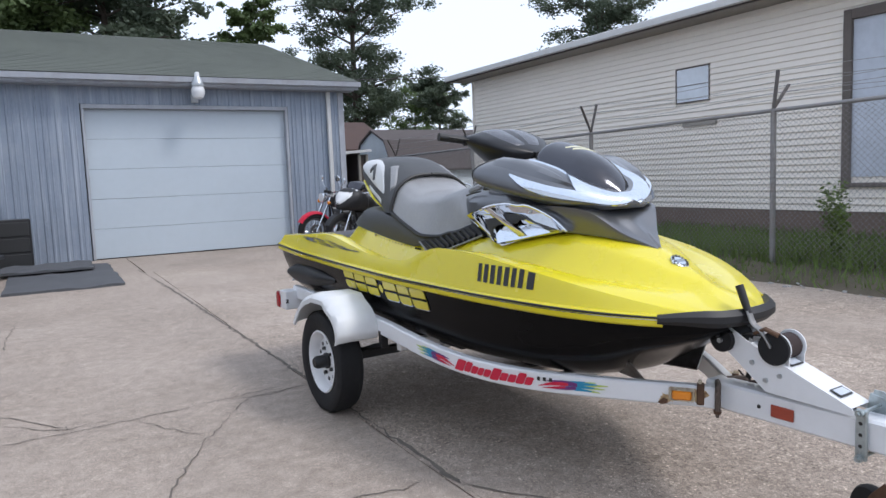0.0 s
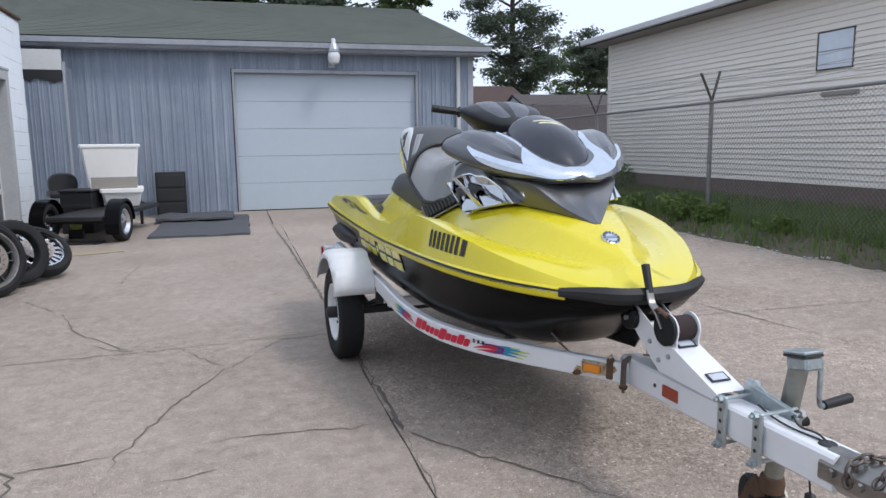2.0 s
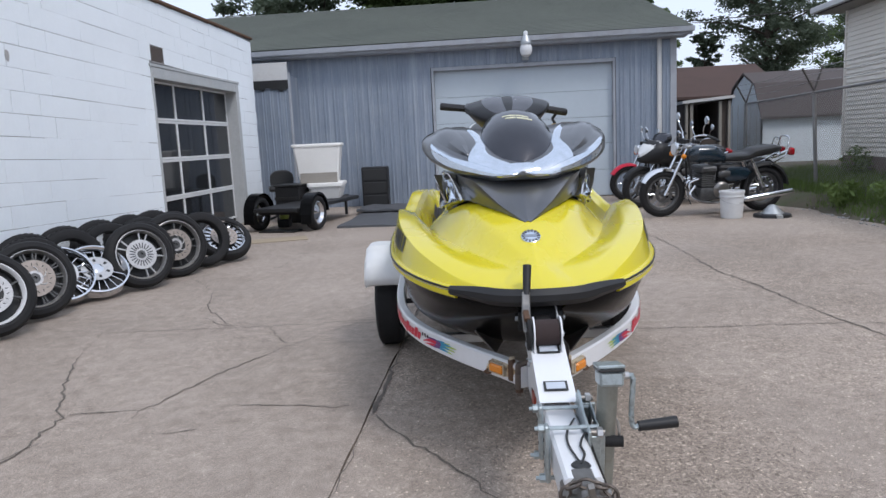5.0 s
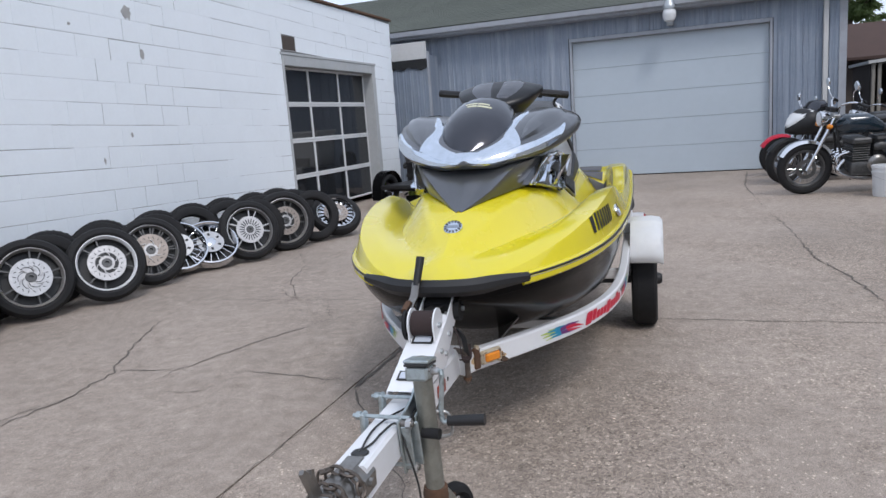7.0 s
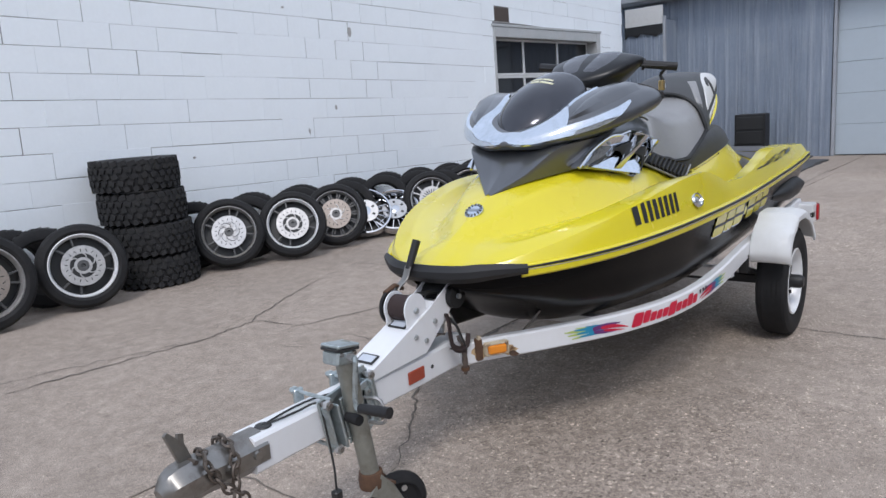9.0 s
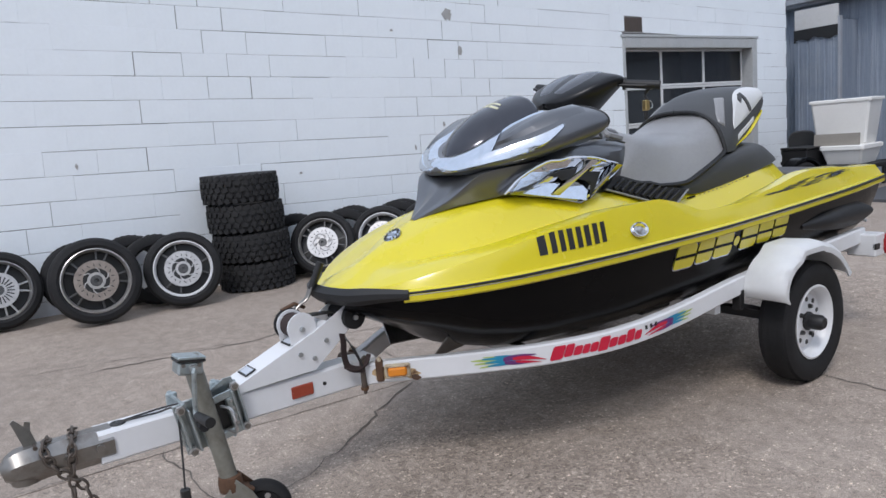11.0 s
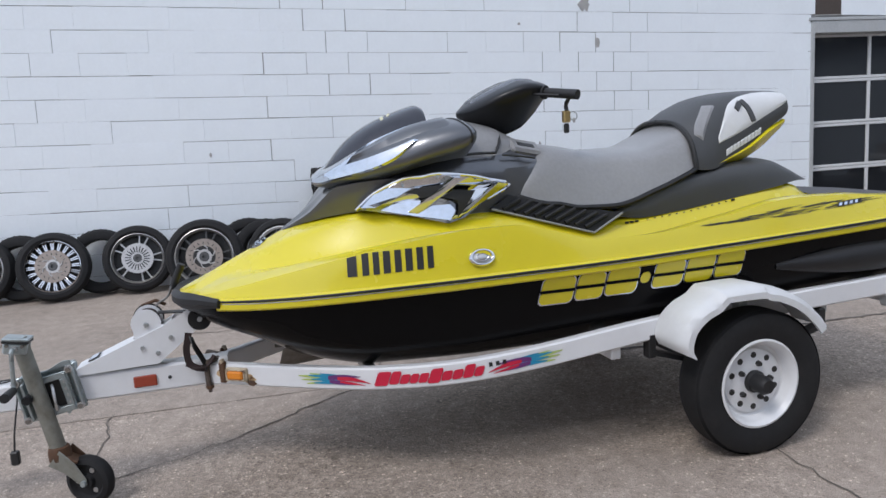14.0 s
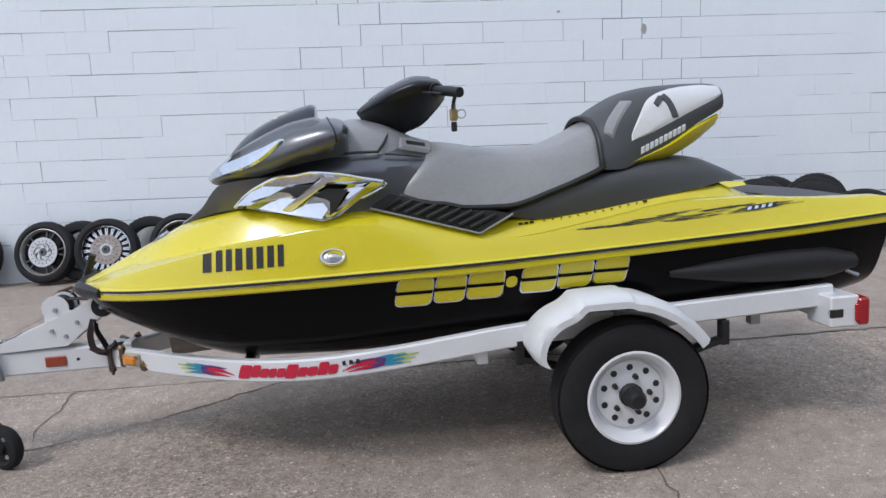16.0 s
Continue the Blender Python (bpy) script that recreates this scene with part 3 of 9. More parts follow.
# ---- white block building ----
WX = -2.218
DOOR_Y0, DOOR_Y1, DOOR_Z = 8.09, 11.13, 2.335
COURSE, Z0, LEN = 0.2065, 0.2105, 0.409
wall_block = thing("wall_west", "white painted concrete block wall with cracked joints", "wall", kind="structure")
WALL_TOP = 3.17
for lo, hi in (((-2.5, -12, -0.1), (WX - 0.006, DOOR_Y0, WALL_TOP)), ((-2.5, DOOR_Y1, -0.1), (WX - 0.006, 11.96, WALL_TOP)), ((-2.5, DOOR_Y0, DOOR_Z), (WX - 0.006, DOOR_Y1, WALL_TOP))):
    part("wall_core", box(lo, hi), M_MORTAR, wall_block, smooth=0)


SLOPE = -0.0275     # the courses fall a little along the wall


def block_mesh(length, high):
    bm = box((-0.19, 0.0, 0.0), (0.0, length, high), 0.0)
    es = [e for e in bm.edges if all(v.co.x > -0.01 for v in e.verts)]
    bmesh.ops.bevel(bm, geom=es, offset=0.0018, segments=1, affect="EDGES")
    me = bpy.data.meshes.new("block")
    bm.to_mesh(me)
    bm.free()
    me.materials.append(M_BLOCK)
    return me


BLOCKS = {}


def blocks():
    rng = random.Random(11)
    fv, ff = [], []
    for c in range(-3, 17):
        off = 4.787 + (LEN / 2 if (c - 6) % 2 else 0)
        k0 = int(math.floor((-12 - off) / LEN))
        carry = None
        for k in range(k0, k0 + 62):
            # open joints step down through two cracked stretches; elsewhere the paint fills them
            yj = off + (k + 1) * LEN
            cracked = 4.6 < yj < 6.1 or (1.9 < yj < 3.1 and rng.random() < 0.6)
            gap = rng.choice((0.004, 0.006, 0.008)) if cracked and rng.random() < 0.85 else rng.choice((0.0002, 0.0002, 0.0004, 0.001, 0.004))
            y0 = off + k * LEN if carry is None else carry
            if carry is None and not cracked and 0.3 < yj < 7.6 and rng.random() < 0.42:
                carry = y0
                continue
            carry = None
            y1 = min(yj - gap, 11.96)
            z = Z0 + c * COURSE + SLOPE * ((y0 + y1) / 2 - 5.5)
            high = min(COURSE - rng.choice((0.0016, 0.003, 0.003, 0.0055)), WALL_TOP - z - 0.012)
            if high < 0.03:
                continue
            if z + high > DOOR_Z + 0.12:
                spans = [(y0, y1)]
                if abs(z + 0.5 * COURSE - 2.5) < 0.1:
                    spans = [(y0, min(y1, 8.14)), (max(y0, 8.5), y1)]
            else:
                spans = [(y0, min(y1, DOOR_Y0)), (max(y0, DOOR_Y1), y1)]
            for a, b in spans:
                if b - a < 0.03 or b < -11:
                    continue
                x = WX + rng.gauss(0, 0.0009)
                zz = Z0 + c * COURSE + SLOPE * (a - 5.5) + rng.gauss(0, 0.0010)
                if -1.0 < a < 6.6 and z < 2.7:
                    key = (round(b - a, 3), round(high, 3))
                    if key not in BLOCKS:
                        BLOCKS[key] = block_mesh(*key)
                    ob = new("block", BLOCKS[key])
                    ob.location = (x, a, zz)
                    ob.rotation_euler = (math.atan(SLOPE), 0, 0)
                    ob.parent = wall_block
                else:
                    i = len(fv)
                    fv += [(px, py, pz + SLOPE * (py - a)) for px in (x - 0.1, x) for py in (a, b) for pz in (zz, zz + high)]
                    ff += [(i + 4, i + 6, i + 7, i + 5), (i + 5, i + 7, i + 3, i + 1), (i, i + 2, i + 6, i + 4), (i, i + 4, i + 5, i + 1), (i + 6, i + 2, i + 3, i + 7)]
    me = bpy.data.meshes.new("block_courses")
    me.from_pydata(fv, [], ff)
    me.materials.append(M_BLOCK)
    ob = new("block_courses", me)
    ob.parent = wall_block
    tagged(ob, kind="stuff")


# parapet cap with a weathered dark edge, and the rest of the building
tagged(finish("parapet_cap", box((-9, -12, WALL_TOP), (WX + 0.03, 12.0, WALL_TOP + 0.045), 0.008), M_RUST), "dark weathered metal edge on the wall top", "trim", kind="structure")
tagged(finish("wall_building_back", box((-9, -12, -0.1), (-8.8, 11.96, WALL_TOP)), M_BLOCK, smooth=0), "plain white block rear wall", "wall", kind="structure")
tagged(finish("wall_building_end", box((-8.8, 11.76, -0.1), (-2.5, 11.96, WALL_TOP)), M_BLOCK, smooth=0), "plain white block end wall", "wall", kind="structure")
tagged(finish("wall_building_south", box((-8.8, -12, -0.1), (-2.5, -11.8, WALL_TOP)), M_BLOCK, smooth=0), "plain white block end wall", "wall", kind="structure")
tagged(finish("ceiling_building", box((-8.8, -11.8, WALL_TOP - 0.12), (-2.5, 11.76, WALL_TOP - 0.02)), M_DARK, smooth=0), "dark workshop ceiling", "ceiling", kind="structure")
tagged(finish("floor_building", box((-8.8, -11.8, -0.11), (-2.5, 11.76, 0.01)), M_CONCRETE, smooth=0), "grey concrete workshop floor", "floor", kind="structure")


def overhead_door():
    d = thing("door_1", "white sectional overhead door with dark glass panes", "door", kind="structure")
    x1 = WX - 0.17
    # timber jambs and head in the reveal
    for lo, hi in (((WX - 0.2, DOOR_Y0, 0), (WX + 0.012, DOOR_Y0 + 0.05, DOOR_Z)), ((WX - 0.2, DOOR_Y1 - 0.12, 0), (WX + 0.012, DOOR_Y1, DOOR_Z)), ((WX - 0.2, DOOR_Y0 + 0.05, DOOR_Z - 0.14), (WX + 0.012, DOOR_Y1 - 0.12, DOOR_Z))):
        part("door_frame", box(lo, hi, 0.006), M_LINTEL, d)
    part("lintel", box((WX - 0.1, DOOR_Y0 - 0.03, DOOR_Z), (WX + 0.02, DOOR_Y1 + 0.03, DOOR_Z + 0.035), 0.004), M_LINTEL, d, "weathered lintel with rust stains")
    y0, y1, z0, z1 = DOOR_Y0 + 0.02, DOOR_Y1 - 0.125, 0.1, DOOR_Z - 0.13
    rows, cols = 4, 3
    h, w = (z1 - z0) / rows, (y1 - y0) / cols
    for r in range(rows):
        for lo, hi in (((x1 - 0.04, y0, z0 + r * h + 0.002), (x1, y1, z0 + r * h + 0.035)), ((x1 - 0.04, y0, z0 + (r + 1) * h - 0.035), (x1, y1, z0 + (r + 1) * h - 0.002))):
            part("rail", box(lo, hi, 0.004), M_WHITEPLASTIC, d)
        for c in range(cols + 1):
            yc = y0 + c * w
            part("stile", box((x1 - 0.038, max(y0, yc - 0.022), z0 + r * h + 0.035), (x1 - 0.003, min(y1, yc + 0.022), z0 + (r + 1) * h - 0.035), 0.003), M_WHITEPLASTIC, d)
        for c in range(cols):
            pane = part("pane", box((x1 - 0.024, y0 + c * w + 0.018, z0 + r * h + 0.03), (x1 - 0.018, y0 + (c + 1) * w - 0.018, z0 + (r + 1) * h - 0.03)), M_GLASS, d, smooth=0)


overhead_door()

SPALLS = [(5.28, 2.56, 0.075, 0.075), (5.42, 2.165, 0.035, 0.060), (4.54, 2.38, 0.018, 0.018), (5.12, 1.36, 0.018, 0.030), (4.72, 1.13, 0.016, 0.034), (3.35, 0.98, 0.02, 0.012), (1.35, 1.22, 0.012, 0.03)]


def spall(y, z, ry, rz, seed):
    """A patch where the paint and the block's face have flaked away."""
    rng = random.Random(seed)
    ring = [(y + ry * math.cos(a) * rng.uniform(0.55, 1.1), z + rz * math.sin(a) * rng.uniform(0.55, 1.1)) for a in (2 * math.pi * k / 16 for k in range(16))]
    part("spalled_patch", prism(ring, 0.004, Matrix(((0, 0, 1, WX), (1, 0, 0, 0), (0, 1, 0, 0), (0, 0, 0, 1)))), M_BAREBLOCK, wall_block, "bare grey spalled patch", smooth=0)


for k, (y, z, ry, rz) in enumerate(SPALLS):
    spall(y, z, ry, rz, 40 + k)
vent = thing("wall_vent", "dark empty square vent hole in the block wall", "vent", kind="structure")
part("liner", box((WX - 0.05, 8.145, 2.40), (WX - 0.003, 8.495, 2.596)), M_DARKBOARD, vent, smooth=0)
part("edge", box((WX - 0.09, 8.14, 2.394), (WX + 0.005, 8.5, 2.404)), M_BAREBLOCK, vent, smooth=0)


# ---- blue steel garage ----
GY = 13.45
garage = thing("garage", "blue-grey weathered steel garage with a green roof", "garage")


def ribbed(x0, x1, z0, z1, y, pitch=0.2, depth=0.018, along="x"):
    """A steel sheet with upright ribs."""
    bm = bmesh.new()
    prof = []
    x = x0
    while x < x1 - 1e-6:
        for fx, d in ((0.0, 0.0), (0.30, 0.0), (0.36, 1.0), (0.48, 1.0), (0.54, 0.0), (0.74, 0.0), (0.77, 0.45), (0.83, 0.45), (0.86, 0.0)):
            if x + fx * pitch <= x1:
                prof.append((x + fx * pitch, -d * depth))
        x += pitch
    prof.append((x1, 0.0))
    rows = [[(px, y + dy, z) if along == "x" else (y - dy, px, z) for px, dy in prof] for z in (z0, z1)]
    quads(bm, rows)
    return bm


SHEETS = [(-7.0, -5.2), (-5.2, -4.3), (-4.3, -3.4), (-3.4, -2.5), (-2.5, -1.6), (-1.6, -0.7), (-0.7, 0.2), (0.2, 0.84), (4.42, 5.22), (5.22, 5.5)]
for k, (a, b) in enumerate(SHEETS):
    part("wall_sheet", ribbed(a, b - 0.002, 0.0, 2.96, GY - 0.003 * (k % 2)), M_STEELBLUE, garage, smooth=20)
part("wall_sheet", ribbed(0.84, 4.42, 2.66, 2.96, GY), M_STEELBLUE, garage, smooth=20)
part("core_wall", box((-7, GY + 0.03, -0.05), (0.86, GY + 0.15, 3.0)), M_DARK, garage, smooth=0)
part("core_wall", box((4.4, GY + 0.03, -0.05), (5.47, GY + 0.15, 3.0)), M_DARK, garage, smooth=0)
part("core_wall", box((0.86, GY + 0.03, 2.66), (4.4, GY + 0.15, 3.0)), M_DARK, garage, smooth=0)
part("side_wall", ribbed(GY, 26.0, 0.0, 3.0, 5.5, along="y"), M_STEELBLUE, garage, smooth=20)
part("side_wall", box((-7.1, GY, 0), (-7.0, 26, 3.0)), M_STEELBLUE, garage, smooth=0)
part("corner_post", box((5.44, GY - 0.03, 0), (5.56, GY + 0.06, 2.98), 0.006), M_GUTTER, garage, "pale corner flashing")
part("downspout", box((5.19, GY - 0.085, 0.12), (5.27, GY - 0.022, 2.98), 0.012), M_TRIM, garage, "white downspout")
RIDGE_Y, RIDGE_Z, EAVE_Z = 19.6, 4.98, 3.13


def garage_roof():
    bm = bmesh.new()
    x0, x1 = -8.0, 5.78
    e0, e1 = GY - 0.3, 2 * RIDGE_Y - GY + 0.3
    prof = [(e0, EAVE_Z), (RIDGE_Y, RIDGE_Z), (e1, EAVE_Z), (e1, EAVE_Z - 0.06), (RIDGE_Y, RIDGE_Z - 0.08), (e0, EAVE_Z - 0.06)]
    quads(bm, [[(x, y, z) for y, z in prof] for x in (x0, x1)], close_v=True, cap=True)
    bmesh.ops.recalc_face_normals(bm, faces=bm.faces)
    roof = part("roof", bm, M_SHINGLE, garage, "dull green shingle roof", smooth=0)
    # courses of shingle, each lapping the one below
    n = 36
    sl = math.atan2(RIDGE_Z - EAVE_Z, RIDGE_Y - e0)
    for k in range(n):
        t0, t1 = k / n, (k + 1) / n
        ya, yb = e0 - 0.02 + (RIDGE_Y - e0) * t0, e0 + (RIDGE_Y - e0) * (t1 + 0.01)
        za, zb = EAVE_Z + (RIDGE_Z - EAVE_Z) * t0, EAVE_Z + (RIDGE_Z - EAVE_Z) * (t1 + 0.01)
        b = bmesh.new()
        quads(b, [[(x, ya, za + 0.004), (x, ya, za + 0.009), (x, yb, zb + 0.004)] for x in (x0 - 0.01, x1 + 0.01)])
        part("shingle_course", b, M_SHINGLE, roof, smooth=0)
    # gable triangle
    g = bmesh.new()
    f = [g.verts.new(p) for p in ((5.5, GY, 2.99), (5.5, 2 * RIDGE_Y - GY, 2.99), (5.5, RIDGE_Y, RIDGE_Z - 0.1))]
    g.faces.new(f)
    part("gable", g, M_STEELBLUE, garage, smooth=0)
    part("fascia", box((-8.0, GY - 0.31, 2.97), (5.78, GY - 0.28, 3.10), 0.004), M_GUTTER, garage, "dull weathered fascia board")
    part("gutter", sweep([(-8.0, GY - 0.345, 3.05), (5.8, GY - 0.345, 3.075)], [(-0.045, -0.05), (0.045, -0.05), (0.06, 0.04), (0.045, 0.04), (0.035, -0.035), (-0.04, -0.035), (-0.05, 0.04), (-0.06, 0.04)]), M_GUTTER, garage, "dull blue-grey gutter")
    part("soffit", box((-8.0, GY - 0.28, 2.955), (5.7, GY + 0.02, 2.97)), M_GUTTER, garage, smooth=0)


garage_roof()


def garage_door():
    d = thing("door_2", "pale grey five-section garage door", "door", kind="structure")
    x0, x1, z0, z1, y = 0.9, 4.36, 0.015, 2.585, GY + 0.09
    h = (z1 - z0) / 5
    for k in range(5):
        part("door_section", box((x0, y, z0 + k * h + 0.002), (x1, y + 0.045, z0 + (k + 1) * h - 0.002), 0.005), M_DOORPAINT, d)
    part("door_frame", box((x0 - 0.045, GY - 0.03, 0), (x0, y + 0.04, z1 + 0.07), 0.006), M_GUTTER, d)
    part("door_frame", box((x1, GY - 0.03, 0), (x1 + 0.045, y + 0.04, z1 + 0.07), 0.006), M_GUTTER, d)
    part("door_frame", box((x0, GY - 0.032, z1), (x1, y + 0.04, z1 + 0.07), 0.006), M_GUTTER, d)
    part("backing", box((x0 - 0.2, y + 0.06, 0), (x1 + 0.2, y + 0.1, z1 + 0.1)), M_DARK, d, smooth=0)


garage_door()


def yard_lamp():
    t = thing("yard_light", "round white yard light on the garage eave", "lamp", Matrix.Translation((2.70, GY - 0.42, 2.72)))
    part("globe", lathe([(0.0, 0.0), (0.045, 0.004), (0.085, 0.03), (0.112, 0.10), (0.115, 0.16), (0.10, 0.21), (0.09, 0.225)]), M_WHITEPLASTIC, t, "frosted white globe")
    part("collar", lathe([(0.092, 0.222), (0.112, 0.225), (0.112, 0.262), (0.085, 0.275)]), M_GALV, t)
    part("cap", lathe([(0.0, 0.395), (0.05, 0.39), (0.075, 0.34), (0.10, 0.272), (0.09, 0.262)]), M_GALV, t)
    part("photocell", lathe([(0.0, 0.475), (0.03, 0.47), (0.04, 0.45), (0.04, 0.395), (0.05, 0.385)]), M_WHITEPLASTIC, t, "small pale photocell cap")
    part("bracket", tube([(0, 0, 0.30), (0, 0.2, 0.29), (0, 0.42, 0.17)], 0.02, 8), M_GALV, t)
    part("mount_box", box((-0.06, 0.34, -0.02), (0.06, 0.4, 0.12), 0.006), M_GALV, t)


yard_lamp()

# short steel-clad link between the block building and the garage
annex = thing("annex", "narrow blue steel link wall with a torn top edge", "shed")
part("wall_sheet", ribbed(-2.6, -1.83, 0, 2.42, 12.87, 0.15), M_STEELBLUE, annex, smooth=20)
part("core_wall", box((-2.6, 12.9, 0), (-1.84, GY + 0.02, 2.6)), M_DARK, annex, smooth=0)
part("corner_post", box((-1.855, 12.85, 0), (-1.815, 12.93, 2.66), 0.004), M_GUTTER, annex)
part("header", box((-2.6, 12.86, 2.52), (-1.86, 12.9, 2.86), 0.004), M_TRIM, annex, "stained pale header board")
rng_torn = random.Random(21)
torn = [(-2.6 + 0.74 * k / 12, 2.36 + rng_torn.uniform(-0.05, 0.04)) for k in range(13)]
# No board here: a black sheet stands for the dark gap above the torn edge.
part("gap_board", prism(torn + [(-1.86, 2.53), (-2.6, 2.53)], 0.03, Matrix(((1, 0, 0, 0), (0, 0, -1, 12.868), (0, 1, 0, 0), (0, 0, 0, 1)))), M_INK, annex, "black strip for the dark torn-edged gap under the header", smooth=0)
part("side_wall", box((-1.84, 12.93, 0), (-1.82, GY, 2.6)), M_STEELBLUE, annex, smooth=0)

# ---- cream sided house ----
HX, HY1 = 8.72, 13.55
house = thing("house", "cream lap-sided house with a dark brown base", "house")


def siding_house():
    z0, z1, pitch = 0.6, 3.28, 0.0838
    wins = [(7.12, 7.75, 2.17, 2.69), (3.2, 5.14, 0.9, 3.0)]
    n = int((z1 - z0) / pitch) + 1
    for k in range(n):
        za, zb = z0 + k * pitch, min(z0 + (k + 1) * pitch + 0.012, z1)
        edges = [-1.0]
        for y0, y1, w0, w1 in sorted(wins):
            if zb > w0 and za < w1:
                edges += [y0, y1]
        edges.append(HY1)
        for a, b in zip(edges[::2], edges[1::2]):
            bm = bmesh.new()
            quads(bm, [[(HX - 0.004, y, zb), (HX - 0.026, y, za + 0.007), (HX - 0.024, y, za), (HX - 0.002, y, za)] for y in (a, b)])
            part("siding_board", bm, M_SIDING, house, smooth=0)
    part("wall", box((HX, -1.0, 0.0), (HX + 0.12, HY1, z1)), M_SIDING, house, smooth=0)
    part("wall", box((HX, HY1 - 0.02, 0.0), (HX + 7, HY1, z1)), M_SIDING, house, smooth=0)
    part("corner_board", box((HX - 0.035, HY1 - 0.05, 0.6), (HX + 0.06, HY1 + 0.02, z1), 0.004), M_SIDING, house)
    part("foundation", box((HX - 0.012, -1.0, 0.1), (HX + 0.1, HY1 - 0.03, 0.6)), M_BRICKBASE, house, "brown masonry base", smooth=0)
    part("soffit", box((HX - 0.42, -1.0, z1), (HX + 0.1, HY1 + 0.35, z1 + 0.02)), M_BOARD, house, smooth=0)
    roof = bmesh.new()
    prof = [(HX - 0.46, z1 + 0.0), (HX - 0.46, z1 + 0.14), (HX + 3.5, z1 + 1.1), (HX + 7.5, z1 + 0.14), (HX + 7.5, z1), (HX + 3.5, z1 + 0.9)]
    quads(roof, [[(x, y, z) for x, z in prof] for y in (-1.2, HY1 + 0.38)], close_v=True, cap=True)
    bmesh.ops.recalc_face_normals(roof, faces=roof.faces)
    part("roof", roof, M_BROWNROOF, house, smooth=0)
    part("gutter", box((HX - 0.53, -1.2, z1 + 0.02), (HX - 0.46, HY1 + 0.38, z1 + 0.13), 0.012), M_TRIM, house, "grey-white gutter")
    # small blinded window
    y0, y1, w0, w1 = wins[0]
    f = 0.018
    w = part("window", box((HX - 0.018, y0 + f, w0 + f), (HX + 0.0, y1 - f, w1 - f)), M_BLIND, house, "small window with a pale blind", smooth=0)
    for lo, hi in (((y0, w0), (y1, w0 + f)), ((y0, w1 - f), (y1, w1)), ((y0, w0 + f), (y0 + f, w1 - f)), ((y1 - f, w0 + f), (y1, w1 - f))):
        part("frame", box((HX - 0.032, lo[0], lo[1]), (HX, hi[0], hi[1]), 0.004), M_FRAMEWOOD, w)
    part("meeting_rail", box((HX - 0.024, y0 + f, (w0 + w1) / 2 - 0.012), (HX - 0.016, y1 - f, (w0 + w1) / 2), 0.002), M_FENCE, w)
    y0, y1, w0, w1 = wins[1]
    w = part("window", box((HX - 0.01, y0 + 0.12, w0 + 0.12), (HX + 0.0, y1, w1)), M_CURTAIN, house, "tall window with a pale curtain", smooth=0)
    for lo, hi in (((y1 - 0.1, w0), (y1, w1)), ((y0, w0), (y1 - 0.1, w0 + 0.05)), ((y0, w1 - 0.12), (y1 - 0.1, w1)), ((y0, w0 + 0.05), (y0 + 0.12, w1 - 0.12)), (((y0 + y1) / 2 - 0.03, w0 + 0.05), ((y0 + y1) / 2 + 0.03, w1 - 0.12))):
        part("frame", box((HX - 0.06, lo[0], lo[1]), (HX, hi[0], hi[1]), 0.006), M_FRAMEWOOD, w, "weathered grey timber frame")
    part("meter_plate", box((HX - 0.06, 6.99, 1.815), (HX - 0.02, 7.6, 1.875), 0.005), M_BOARD, house, "small grey bracket board")


siding_house()

# ---- chain-link fence ----
fence = thing("fence", "galvanised chain-link fence with outrigger arms and strands of wire", "fence")
POSTS = [(7.0, -1.19), (7.01, 1.85), (7.03, 4.89), (7.16, 7.93), (7.2, 11.1), (7.25, 14.6)]
TOPZ = 1.84


def arms(k):
    # one post's outriggers are bent over
    return (12, 50) if k == 2 else (-30, 18)


